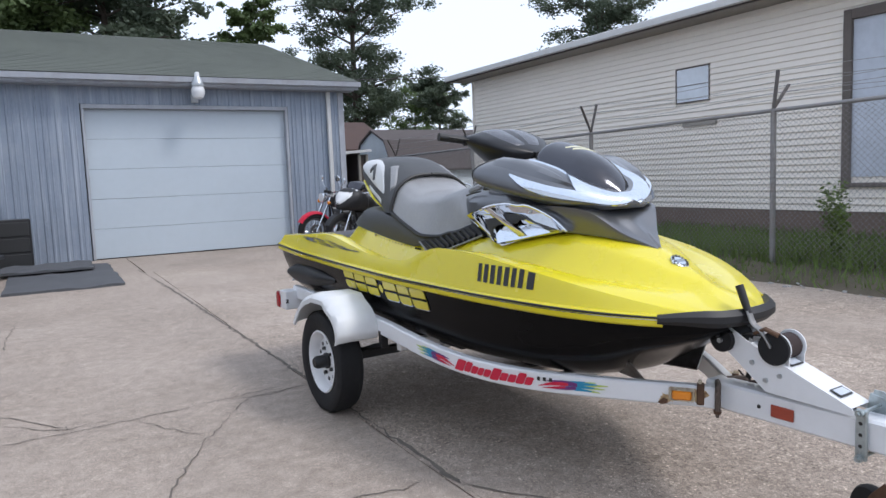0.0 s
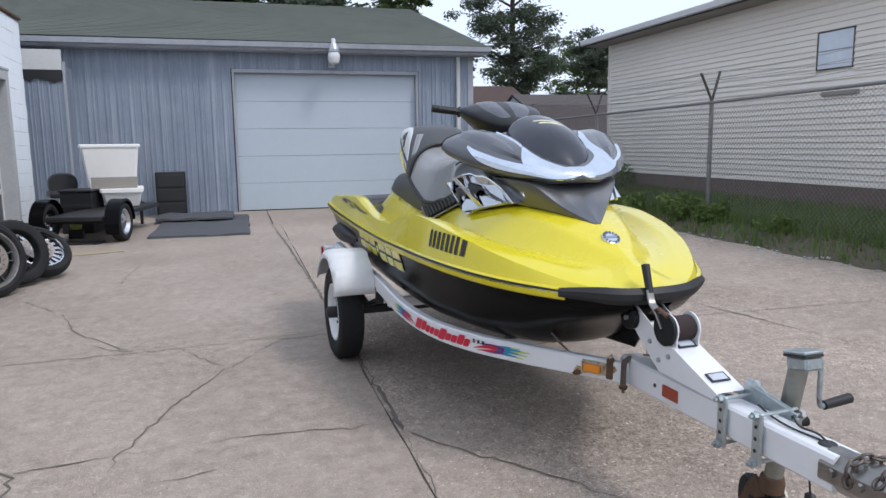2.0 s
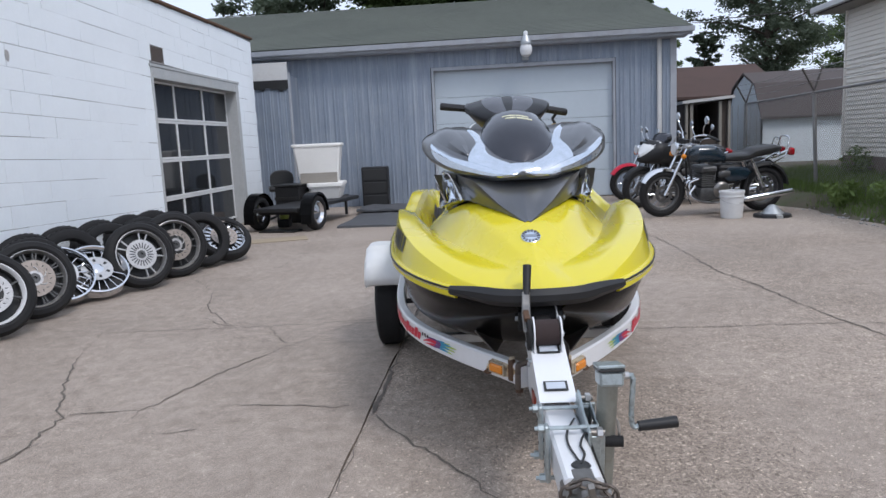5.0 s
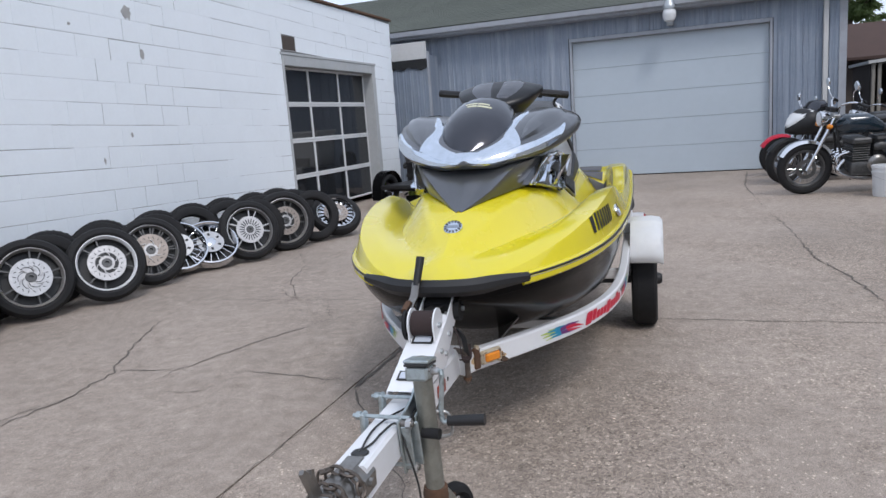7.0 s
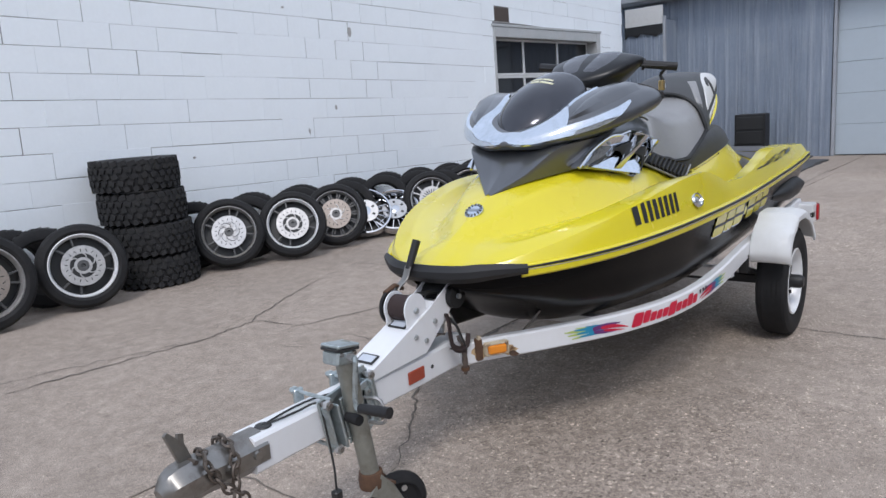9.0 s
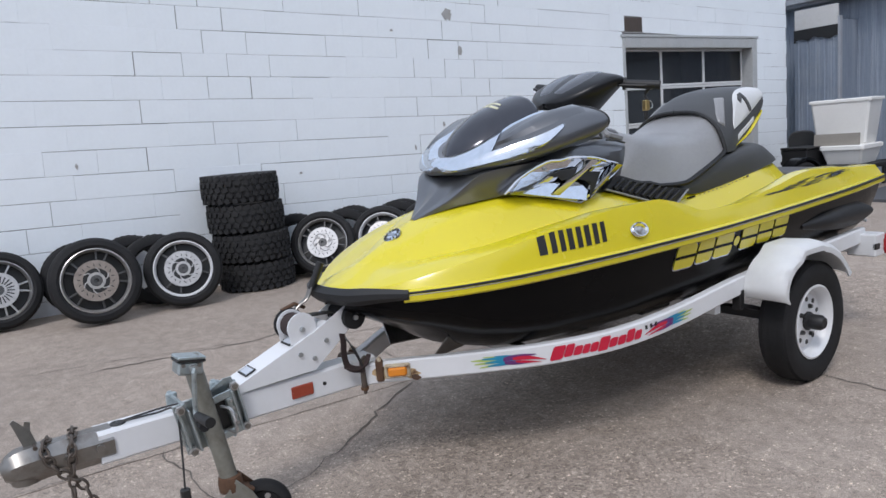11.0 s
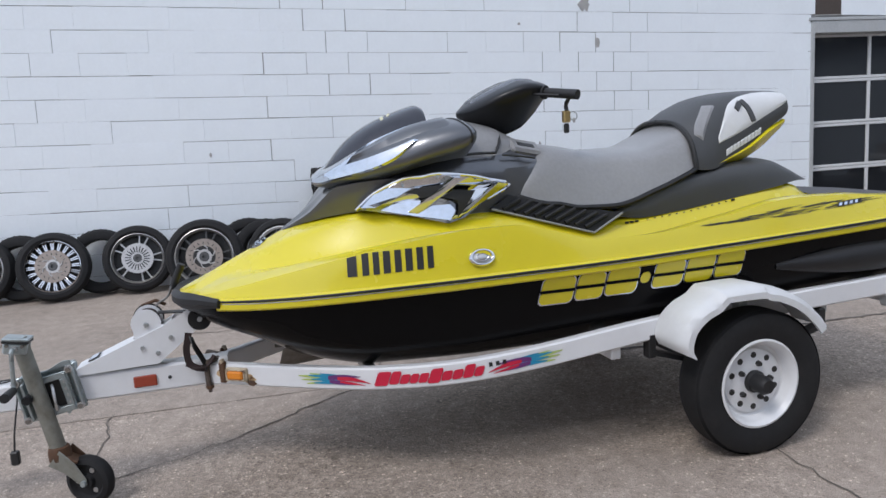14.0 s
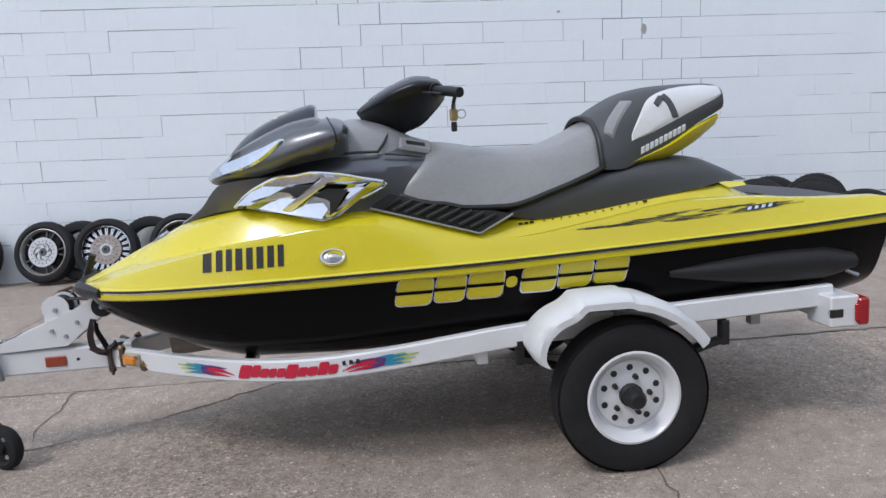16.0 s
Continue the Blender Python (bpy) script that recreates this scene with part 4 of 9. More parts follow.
def build_fence():
    for k, (x, y) in enumerate(POSTS):
        lean = 0.18 if k == 4 else 0.0
        top = (x, y + lean, TOPZ + 0.02 - 0.03 * k)
        p = part("post", cyl((x, y, 0.05), top, 0.03, n=12), M_FENCE, fence)
        for a in arms(k):
            bm = box((-0.009, -0.019, 0), (0.009, 0.019, 0.42), 0.003, m=Matrix.Translation(top) @ pose(0, 0, 0, 0, a, 8))
            part("arm", bm, M_ARM, p, "dull rusted outrigger arm")
    rail = [(x, y, TOPZ - 0.03 * k) for k, (x, y) in enumerate(POSTS)]
    part("top_rail", tube(rail, 0.021, 8), M_FENCE, fence)
    # strands on the arms
    for side in (0, 1):
        for f in (0.4, 0.7, 0.97):
            tips = []
            for k, (x, y) in enumerate(POSTS):
                a = math.radians(arms(k)[side])
                tips.append(Vector((x + 0.42 * f * math.sin(a), y + (0.18 if k == 4 else 0), TOPZ + 0.02 - 0.03 * k + 0.42 * f * math.cos(a))))
            pts = []
            for p0, p1 in zip(tips, tips[1:]):
                pts += [tuple(p0), tuple((p0 + p1) / 2 - Vector((0, 0, 0.04)))]
            pts.append(tuple(tips[-1]))
            part("wire_strand", tube(pts, 0.0028, 4, steps=4), M_FENCE, fence)
    # woven mesh
    mv, mf = [], []
    z0, pitch = 0.12, 0.062

    def fence_x(y):
        return float(np.interp(y, [p[1] for p in POSTS], [p[0] for p in POSTS])) - 0.026

    y = -1.2 - TOPZ
    r = 0.0015
    while y < 14.6:
        for s in (1, -1):
            ya, yb = (y, y + (TOPZ - z0)) if s > 0 else (y + (TOPZ - z0), y)
            za, zb = z0, TOPZ
            lo_y, hi_y = -1.19, 14.6
            pts = []
            n = 8
            for k in range(n + 1):
                yy, zz = ya + (yb - ya) * k / n, za + (zb - za) * k / n
                if lo_y <= yy <= hi_y:
                    zz = min(zz, TOPZ - 0.01 * (yy + 1.19) - 0.0)
                    pts.append((fence_x(yy) + s * 0.0015, yy, zz))
            if len(pts) > 1:
                for a, b in zip(pts, pts[1:]):
                    d = Vector(b) - Vector(a)
                    u = Vector((0, -d.z, d.y)).normalized() * r
                    w = Vector((r, 0, 0))
                    n0 = len(mv)
                    mv += [Vector(q) + o for q in (a, b) for o in (u - w, -u - w, w)]
                    mf += [(n0 + i, n0 + (i + 1) % 3, n0 + 3 + (i + 1) % 3, n0 + 3 + i) for i in range(3)]
        y += pitch
    me = bpy.data.meshes.new("wire_mesh")
    me.from_pydata(mv, [], mf)
    me.materials.append(M_FENCE)
    ob = new("wire_mesh", me)
    ob.parent = fence
    tagged(ob, kind="stuff")


build_fence()

# ---- the personal watercraft ----
RIG = pose(2.13, 3.59, 0, 0, 0, 3.25)      # x across, y aft, z up, from the axle on the ground
ski = thing("jet_ski", "yellow and black jet ski with grey seat on a trailer", "jet ski", RIG)

# outer rail (gunwale), shoulder, footwell edge, body side, centre
DECK = Skin([
    (-2.045, (0.10, 0.700), (0.085, 0.708), (0.07, 0.710), (0.05, 0.712), (0.03, 0.716), (0, 0.718)),
    (-1.97, (0.205, 0.706), (0.185, 0.722), (0.155, 0.727), (0.12, 0.730), (0.06, 0.748), (0, 0.753)),
    (-1.88, (0.305, 0.714), (0.28, 0.746), (0.20, 0.760), (0.085, 0.766), (0.028, 0.789), (0, 0.797)),
    (-1.75, (0.400, 0.722), (0.37, 0.782), (0.29, 0.795), (0.175, 0.788), (0.085, 0.845), (0, 0.860)),
    (-1.58, (0.483, 0.732), (0.45, 0.824), (0.37, 0.832), (0.262, 0.806), (0.160, 0.906), (0, 0.940)),
    (-1.35, (0.545, 0.742), (0.512, 0.870), (0.43, 0.870), (0.338, 0.818), (0.232, 0.955), (0, 1.02)),
    (-1.10, (0.577, 0.748), (0.543, 0.903), (0.465, 0.895), (0.392, 0.828), (0.302, 0.918), (0, 1.05)),
    (-0.92, (0.590, 0.752), (0.553, 0.908), (0.480, 0.892), (0.418, 0.815), (0.296, 0.925), (0, 1.02)),
    (-0.80, (0.597, 0.754), (0.560, 0.885), (0.495, 0.862), (0.430, 0.760), (0.288, 0.915), (0, 1.0)),
    (-0.62, (0.603, 0.757), (0.575, 0.832), (0.512, 0.812), (0.435, 0.690), (0.28, 0.880), (0, 0.96)),
    (-0.42, (0.606, 0.762), (0.580, 0.832), (0.520, 0.820), (0.430, 0.668), (0.278, 0.850), (0, 0.93)),
    (-0.10, (0.606, 0.772), (0.572, 0.868), (0.512, 0.862), (0.425, 0.662), (0.278, 0.870), (0, 0.95)),
    (0.25, (0.602, 0.784), (0.560, 0.910), (0.490, 0.908), (0.420, 0.664), (0.275, 0.915), (0, 0.97)),
    (0.50, (0.598, 0.793), (0.555, 0.903), (0.476, 0.903), (0.418, 0.700), (0.24, 0.930), (0, 0.965)),
    (0.66, (0.594, 0.800), (0.554, 0.888), (0.468, 0.889), (0.415, 0.782), (0.18, 0.872), (0, 0.90)),
    (0.80, (0.590, 0.808), (0.55, 0.880), (0.458, 0.880), (0.412, 0.838), (0.16, 0.850), (0, 0.855)),
    (1.00, (0.580, 0.818), (0.54, 0.872), (0.450, 0.874), (0.410, 0.858), (0.16, 0.862), (0, 0.864)),
], soft=0.2)
deck_mesh = DECK.mesh(ny=110, nv=8)
part("deck", deck_mesh, M_YELLOW, ski, "glossy yellow deck", smooth=32)

HULL = Skin([
    (-2.02, (0.10, 0.690), (0.09, 0.670), (0.07, 0.650), (0.04, 0.640), (0, 0.635)),
    (-1.93, (0.255, 0.690), (0.235, 0.655), (0.18, 0.615), (0.10, 0.600), (0, 0.595)),
    (-1.80, (0.362, 0.697), (0.345, 0.64), (0.27, 0.575), (0.15, 0.545), (0, 0.53)),
    (-1.60, (0.468, 0.707), (0.435, 0.63), (0.365, 0.525), (0.2, 0.45), (0, 0.42)),
    (-1.35, (0.533, 0.717), (0.50, 0.62), (0.44, 0.49), (0.24, 0.40), (0, 0.36)),
    (-1.00, (0.575, 0.725), (0.545, 0.61), (0.49, 0.475), (0.26, 0.395), (0, 0.345)),
    (-0.40, (0.596, 0.737), (0.572, 0.62), (0.505, 0.49), (0.27, 0.405), (0, 0.35)),
    (0.30, (0.592, 0.762), (0.568, 0.645), (0.5, 0.51), (0.27, 0.42), (0, 0.365)),
    (0.85, (0.578, 0.785), (0.55, 0.665), (0.48, 0.53), (0.27, 0.44), (0, 0.39)),
    (1.00, (0.570, 0.795), (0.535, 0.68), (0.46, 0.55), (0.26, 0.46), (0, 0.41)),
])
hull_bm = HULL.mesh(ny=70, nv=6)
part("hull", hull_bm, M_BLACKHULL, ski, "glossy black lower hull", smooth=40)


def transom():
    bm = bmesh.new()
    a = [HULL.at(1.0, k / 6, 1) for k in range(25)]
    ring = a + [Vector((-p.x, p.y, p.z)) for p in reversed(a[:-1])]
    bm.faces.new([bm.verts.new(p) for p in ring])
    part("transom", bm, M_BLACKHULL, ski, smooth=0)
    b2 = bmesh.new()
    for s in (1, -1):
        r = [DECK.at(1.0, k / 6, s) for k in range(31)]
        b2.faces.new([b2.verts.new(p) for p in r + [Vector((0, 1.0, 0.66)), Vector((s * 0.5, 1.0, 0.66))]])
    part("stern_panel", b2, M_BLACKHULL, ski, smooth=0)
    part("jet_nozzle", cyl((0, 0.98, 0.5), (0, 1.14, 0.5), 0.11, 0.085, 20), M_BLACKPLASTIC, ski)
    part("ride_plate", box((-0.2, 0.7, 0.36), (0.2, 1.05, 0.385), 0.006), M_GALV, ski, "bare metal ride plate")


transom()


def gunwale():
    """Yellow band under the deck's edge with a dark rub line in it."""
    ys = [-1.905 + 2.9 * k / 60 for k in range(61)]
    for s in (1, -1):
        band = [Vector((s * (DECK.rail(0, y)[0] + 0.001), y, DECK.rail(0, y)[1] - 0.014)) for y in ys]
        part("bumper_band", sweep(band, rect(0.022, 0.044, 0.006)), M_YELLOW, ski)
        line = [Vector((s * (DECK.rail(0, y)[0] + 0.011), y, DECK.rail(0, y)[1] - 0.003)) for y in ys]
        part("rub_strip", sweep(line, rect(0.010, 0.009, 0.002)), M_INK, ski, "thin black rub strip")
        pin = [Vector((s * (DECK.rail(0, y)[0] + 0.0125), y, DECK.rail(0, y)[1] - 0.0105)) for y in ys]
        part("pinstripe", sweep(pin, rect(0.006, 0.003)), M_SILVER, ski)
    # black rubber bow bumper
    pts = []
    for y, x in ((-1.90, 0.305), (-1.97, 0.222), (-2.03, 0.13), (-2.055, 0.0), (-2.03, -0.13), (-1.97, -0.222), (-1.90, -0.305)):
        pts.append((x, y, 0.705 if abs(x) > 0.2 else 0.70))
    ring = smoothed(pts, 6)
    part("bow_bumper", sweep(ring, rect(0.040, 0.060, 0.019), scales=[0.55 + 0.45 * min(1.0, 4.0 * min(k, len(ring) - 1 - k) / len(ring)) for k in range(len(ring))]), M_BLACKPLASTIC, ski, "black rubber bow bumper")
    part("tow_eye", tube([(0.03, -1.985, 0.63), (0.03, -2.03, 0.6), (-0.03, -2.03, 0.6), (-0.03, -1.985, 0.63)], 0.007, 8), M_GALV, ski)


gunwale()

# grey centre cowling under the nose
BODY = Skin([
    (-1.655, (0.012, 0.903), (0.010, 0.906), (0.006, 0.909), (0, 0.911)),
    (-1.56, (0.090, 0.936), (0.098, 0.966), (0.048, 0.966), (0, 0.978)),
    (-1.45, (0.172, 0.960), (0.205, 1.064), (0.11, 1.062), (0, 1.066)),
    (-1.32, (0.228, 0.972), (0.258, 1.080), (0.18, 1.09), (0, 1.11)),
    (-1.10, (0.284, 0.920), (0.272, 1.085), (0.22, 1.15), (0, 1.18)),
    (-0.90, (0.276, 0.930), (0.270, 1.09), (0.2, 1.18), (0, 1.205)),
    (-0.77, (0.272, 0.955), (0.265, 1.09), (0.185, 1.17), (0, 1.195)),
    (-0.69, (0.255, 1.03), (0.235, 1.10), (0.17, 1.155), (0, 1.175)),
    (-0.63, (0.215, 1.105), (0.20, 1.13), (0.15, 1.145), (0, 1.155)),
], soft=0.35)
part("cowling", BODY.mesh(ny=50, nv=6), M_DARKGREY, ski, "dark metallic grey cowling", smooth=28)
# upper fairing: underside, lip, shoulder, top
FAIR = Skin([
    (-1.526, (0.006, 1.078), (0.010, 1.081), (0.010, 1.086), (0.006, 1.090), (0, 1.092)),
    (-1.510, (0.05, 1.062), (0.075, 1.073), (0.072, 1.088), (0.04, 1.100), (0, 1.104)),
    (-1.470, (0.12, 1.058), (0.165, 1.082), (0.160, 1.108), (0.09, 1.124), (0, 1.128)),
    (-1.38, (0.21, 1.070), (0.268, 1.102), (0.255, 1.148), (0.165, 1.178), (0, 1.160)),
    (-1.26, (0.272, 1.094), (0.350, 1.130), (0.328, 1.198), (0.205, 1.236), (0, 1.195)),
    (-1.14, (0.305, 1.124), (0.398, 1.162), (0.372, 1.236), (0.24, 1.274), (0, 1.225)),
    (-1.02, (0.315, 1.142), (0.416, 1.190), (0.395, 1.252), (0.24, 1.285), (0, 1.25)),
    (-0.985, (0.295, 1.150), (0.400, 1.205), (0.382, 1.246), (0.235, 1.277), (0, 1.26)),
    (-0.962, (0.25, 1.165), (0.345, 1.205), (0.325, 1.235), (0.2, 1.252), (0, 1.25)),
])
F0, F1 = -1.526, -0.962
fair_bm = FAIR.mesh(ny=70, nv=7)
quads(fair_bm, [[FAIR.at(F0 + (F1 - F0) * k / 30, 0, 1).lerp(FAIR.at(F0 + (F1 - F0) * k / 30, 0, -1), j / 4) for j in range(5)] for k in range(31)])
nose = [FAIR.at(F0, k / 4, 1) for k in range(17)]
fair_bm.faces.new([fair_bm.verts.new(p) for p in nose + [Vector((-p.x, p.y, p.z)) for p in reversed(nose[:-1])]])
bmesh.ops.remove_doubles(fair_bm, verts=fair_bm.verts, dist=1e-4)
bmesh.ops.recalc_face_normals(fair_bm, faces=fair_bm.faces)
part("fairing", fair_bm, M_DARKGREY, ski, "swept metallic grey front fairing", smooth=60)
for s in (1, -1):
    # mirror-bright trim: a broad band round the nose with two horns, and a slash to each side
    part("nose_trim", FAIR.strip([(-1.5258, 4.0), (-1.5255, 1.25), (-1.500, 1.02), (-1.455, 1.5), (-1.405, 2.45), (-1.345, 2.98), (-1.23, 3.10), (-1.125, 3.14)],
                                 [(-1.470, 4.0), (-1.462, 3.75), (-1.425, 3.55), (-1.37, 3.42), (-1.30, 3.38), (-1.24, 3.35), (-1.18, 3.32), (-1.12, 3.17)], s, 0.007, 42, 4, loose=True), M_SILVER, ski, "mirror-bright silver nose trim")
    part("side_trim", FAIR.strip([(-1.5240, 1.5), (-1.500, 1.02), (-1.45, 1.02), (-1.36, 1.05), (-1.27, 1.28), (-1.185, 1.82)],
                                 [(-1.5235, 2.2), (-1.480, 2.5), (-1.43, 2.42), (-1.36, 2.12), (-1.27, 1.96), (-1.18, 1.88)], s, 0.010, 34, 5), M_SILVER, ski)
    part("wing_panel", FAIR.strip([(-1.405, 2.44), (-1.32, 2.16), (-1.20, 2.04), (-1.05, 2.10)],
                                  [(-1.40, 2.52), (-1.32, 2.84), (-1.20, 2.95), (-1.05, 2.95)], s, 0.012, 18), M_DARKGREY, ski)
    part("collar", FAIR.strip([(-1.005, 0.9), (-1.010, 1.6), (-1.028, 2.4), (-1.044, 3.2)], [(-0.996, 0.9), (-1.001, 1.6), (-1.019, 2.4), (-1.035, 3.2)], s, 0.004, 20), M_INK, ski)

# rounded dark gauge hood
POD = Skin([
    (-1.468, (0.022, 1.116), (0.020, 1.122), (0.012, 1.128), (0, 1.131)),
    (-1.425, (0.088, 1.125), (0.082, 1.152), (0.050, 1.176), (0, 1.186)),
    (-1.37, (0.128, 1.140), (0.120, 1.182), (0.072, 1.222), (0, 1.239)),
    (-1.292, (0.150, 1.172), (0.142, 1.222), (0.086, 1.270), (0, 1.288)),
    (-1.214, (0.158, 1.198), (0.148, 1.254), (0.090, 1.302), (0, 1.320)),
    (-1.136, (0.154, 1.220), (0.142, 1.278), (0.088, 1.326), (0, 1.345)),
    (-1.100, (0.148, 1.230), (0.136, 1.288), (0.084, 1.334), (0, 1.352)),
    (-1.085, (0.140, 1.236), (0.128, 1.284), (0.080, 1.328), (0, 1.345)),
])
pod_bm = POD.mesh(ny=34, nv=6)
ring = [POD.at(-1.085, k / 6, 1) for k in range(19)]
pod_bm.faces.new([pod_bm.verts.new(p) for p in ring + [Vector((-p.x, p.y, p.z)) for p in reversed(ring[:-1])]])
bmesh.ops.remove_doubles(pod_bm, verts=pod_bm.verts, dist=1e-4)
bmesh.ops.recalc_face_normals(pod_bm, faces=pod_bm.faces)
part("gauge_hood", pod_bm, M_POD, ski, "tinted black gauge hood", smooth=50)
# pale jagged decal over its top
for s, pa, pb in ((1, [(-1.252, 2.25), (-1.250, 2.6), (-1.244, 3.0)], [(-1.236, 2.25), (-1.230, 2.6), (-1.222, 3.0)]), (1, [(-1.225, 2.40), (-1.220, 2.7), (-1.214, 3.0)], [(-1.212, 2.40), (-1.202, 2.7), (-1.196, 3.0)]),
                 (-1, [(-1.244, 3.0), (-1.238, 2.75), (-1.232, 2.5)], [(-1.222, 3.0), (-1.216, 2.75), (-1.222, 2.5)]), (-1, [(-1.214, 3.0), (-1.208, 2.7), (-1.200, 2.35)], [(-1.196, 3.0), (-1.190, 2.7), (-1.190, 2.35)])):
    part("streak_decal", POD.strip(pa, pb, s, 0.0014, 14, 5, loose=True), M_STREAK, ski, "pale jagged streak decal")


def console_and_bars():
    CON = Skin([(-1.04, (0.25, 1.12), (0.20, 1.205), (0.11, 1.245), (0, 1.255)), (-0.95, (0.25, 1.12), (0.20, 1.22), (0.11, 1.27), (0, 1.285)), (-0.84, (0.24, 1.12), (0.19, 1.22), (0.10, 1.255), (0, 1.265)),
                (-0.72, (0.2, 1.10), (0.165, 1.17), (0.10, 1.20), (0, 1.205)), (-0.63, (0.17, 1.08), (0.15, 1.14), (0.1, 1.165), (0, 1.17)), (-0.60, (0.16, 1.05), (0.14, 1.10), (0.1, 1.12), (0, 1.125))])
    part("console", CON.mesh(ny=20, nv=5), M_SEAT, ski, "silver-grey console behind the fairing")
    for s in (1, -1):
        q = Matrix.Translation((s * 0.172, -0.700, 1.158)) @ pose(0, 0, 0, -14, s * 38, 0)
        part("glovebox_catch", box((-0.036, -0.075, -0.026), (0.040, 0.056, 0.018), 0.010, m=q), M_SEAT, ski, "grey moulded catch housing")
        part("catch_slot", box((-0.010, -0.050, 0.012), (0.016, 0.030, 0.0195), 0.003, m=q), M_INK, ski)
        part("console_seam", tube([(s * 0.268, -1.0, 1.150), (s * 0.262, -0.93, 1.152), (s * 0.252, -0.855, 1.150), (s * 0.215, -0.825, 1.185), (s * 0.175, -0.81, 1.215)], 0.006, 6), M_INK, ski)
        part("console_seam", tube([(s * 0.256, -0.83, 1.140), (s * 0.250, -0.76, 1.132), (s * 0.236, -0.69, 1.120)], 0.004, 6), M_INK, ski)
    STEER = Skin([
        (-0.922, (0.004, 1.304), (0.008, 1.308), (0.006, 1.312), (0, 1.313)),
        (-0.905, (0.02, 1.282), (0.055, 1.303), (0.045, 1.322), (0, 1.329)),
        (-0.85, (0.05, 1.245), (0.140, 1.322), (0.11, 1.355), (0, 1.366)),
        (-0.77, (0.06, 1.212), (0.190, 1.352), (0.145, 1.394), (0, 1.408)),
        (-0.68, (0.055, 1.235), (0.212, 1.376), (0.150, 1.420), (0, 1.436)),
        (-0.60, (0.05, 1.30), (0.180, 1.380), (0.125, 1.412), (0, 1.427)),
        (-0.565, (0.04, 1.34), (0.10, 1.372), (0.07, 1.388), (0, 1.396)),
    ])
    bm = STEER.mesh(ny=24, nv=6)
    rows = []
    for k in range(13):
        y = -0.922 + 0.357 * k / 12
        a, b = STEER.at(y, 0, 1), STEER.at(y, 0, -1)
        rows.append([a, b])
    quads(bm, rows)
    bmesh.ops.remove_doubles(bm, verts=bm.verts, dist=1e-4)
    part("steering_pad", bm, M_PAD, ski, "padded black steering cover", smooth=50)
    # The pad's upper face is laid over in lighter grey for its sky sheen.
    part("pad_top", STEER.strip([(-0.88, 2.2), (-0.80, 2.0), (-0.70, 2.0), (-0.61, 2.2)], [(-0.88, 3.0), (-0.8, 3.0), (-0.7, 3.0), (-0.61, 3.0)], 1, 0.004, 18), M_PADSHEEN, ski)
    part("pad_top", STEER.strip([(-0.88, 2.2), (-0.80, 2.0), (-0.70, 2.0), (-0.61, 2.2)], [(-0.88, 3.0), (-0.8, 3.0), (-0.7, 3.0), (-0.61, 3.0)], -1, 0.004, 18), M_PADSHEEN, ski)
    part("steering_neck", cyl((0, -0.84, 1.16), (0, -0.76, 1.28), 0.075, 0.06, 14), M_BLACKPLASTIC, ski)
    for s in (1, -1):
        e = Vector((0.318, -0.54, 1.348)) if s > 0 else Vector((-0.335, -0.615, 1.405))
        r0 = Vector((s * 0.14, -0.65, 1.378))
        g0 = r0.lerp(e, 0.32)
        part("handlebar", tube([(0, -0.68, 1.39), r0, g0], 0.014, 10), M_BLACKPLASTIC, ski)
        part("grip", cyl(g0, e, 0.0185, 0.0195, 14), M_BLACKPLASTIC, ski, "ribbed black rubber grip")
        part("grip_flange", cyl(g0 - (e - g0) * 0.08, g0, 0.027, 0.027, 14), M_BLACKPLASTIC, ski)
        part("lever", tube([r0 + Vector((0, -0.03, -0.01)), g0 + Vector((0, -0.055, -0.005)), g0.lerp(e, 0.8) + Vector((0, -0.05, -0.003))], 0.006, 6, steps=4), M_BLACKPLASTIC, ski)


console_and_bars()


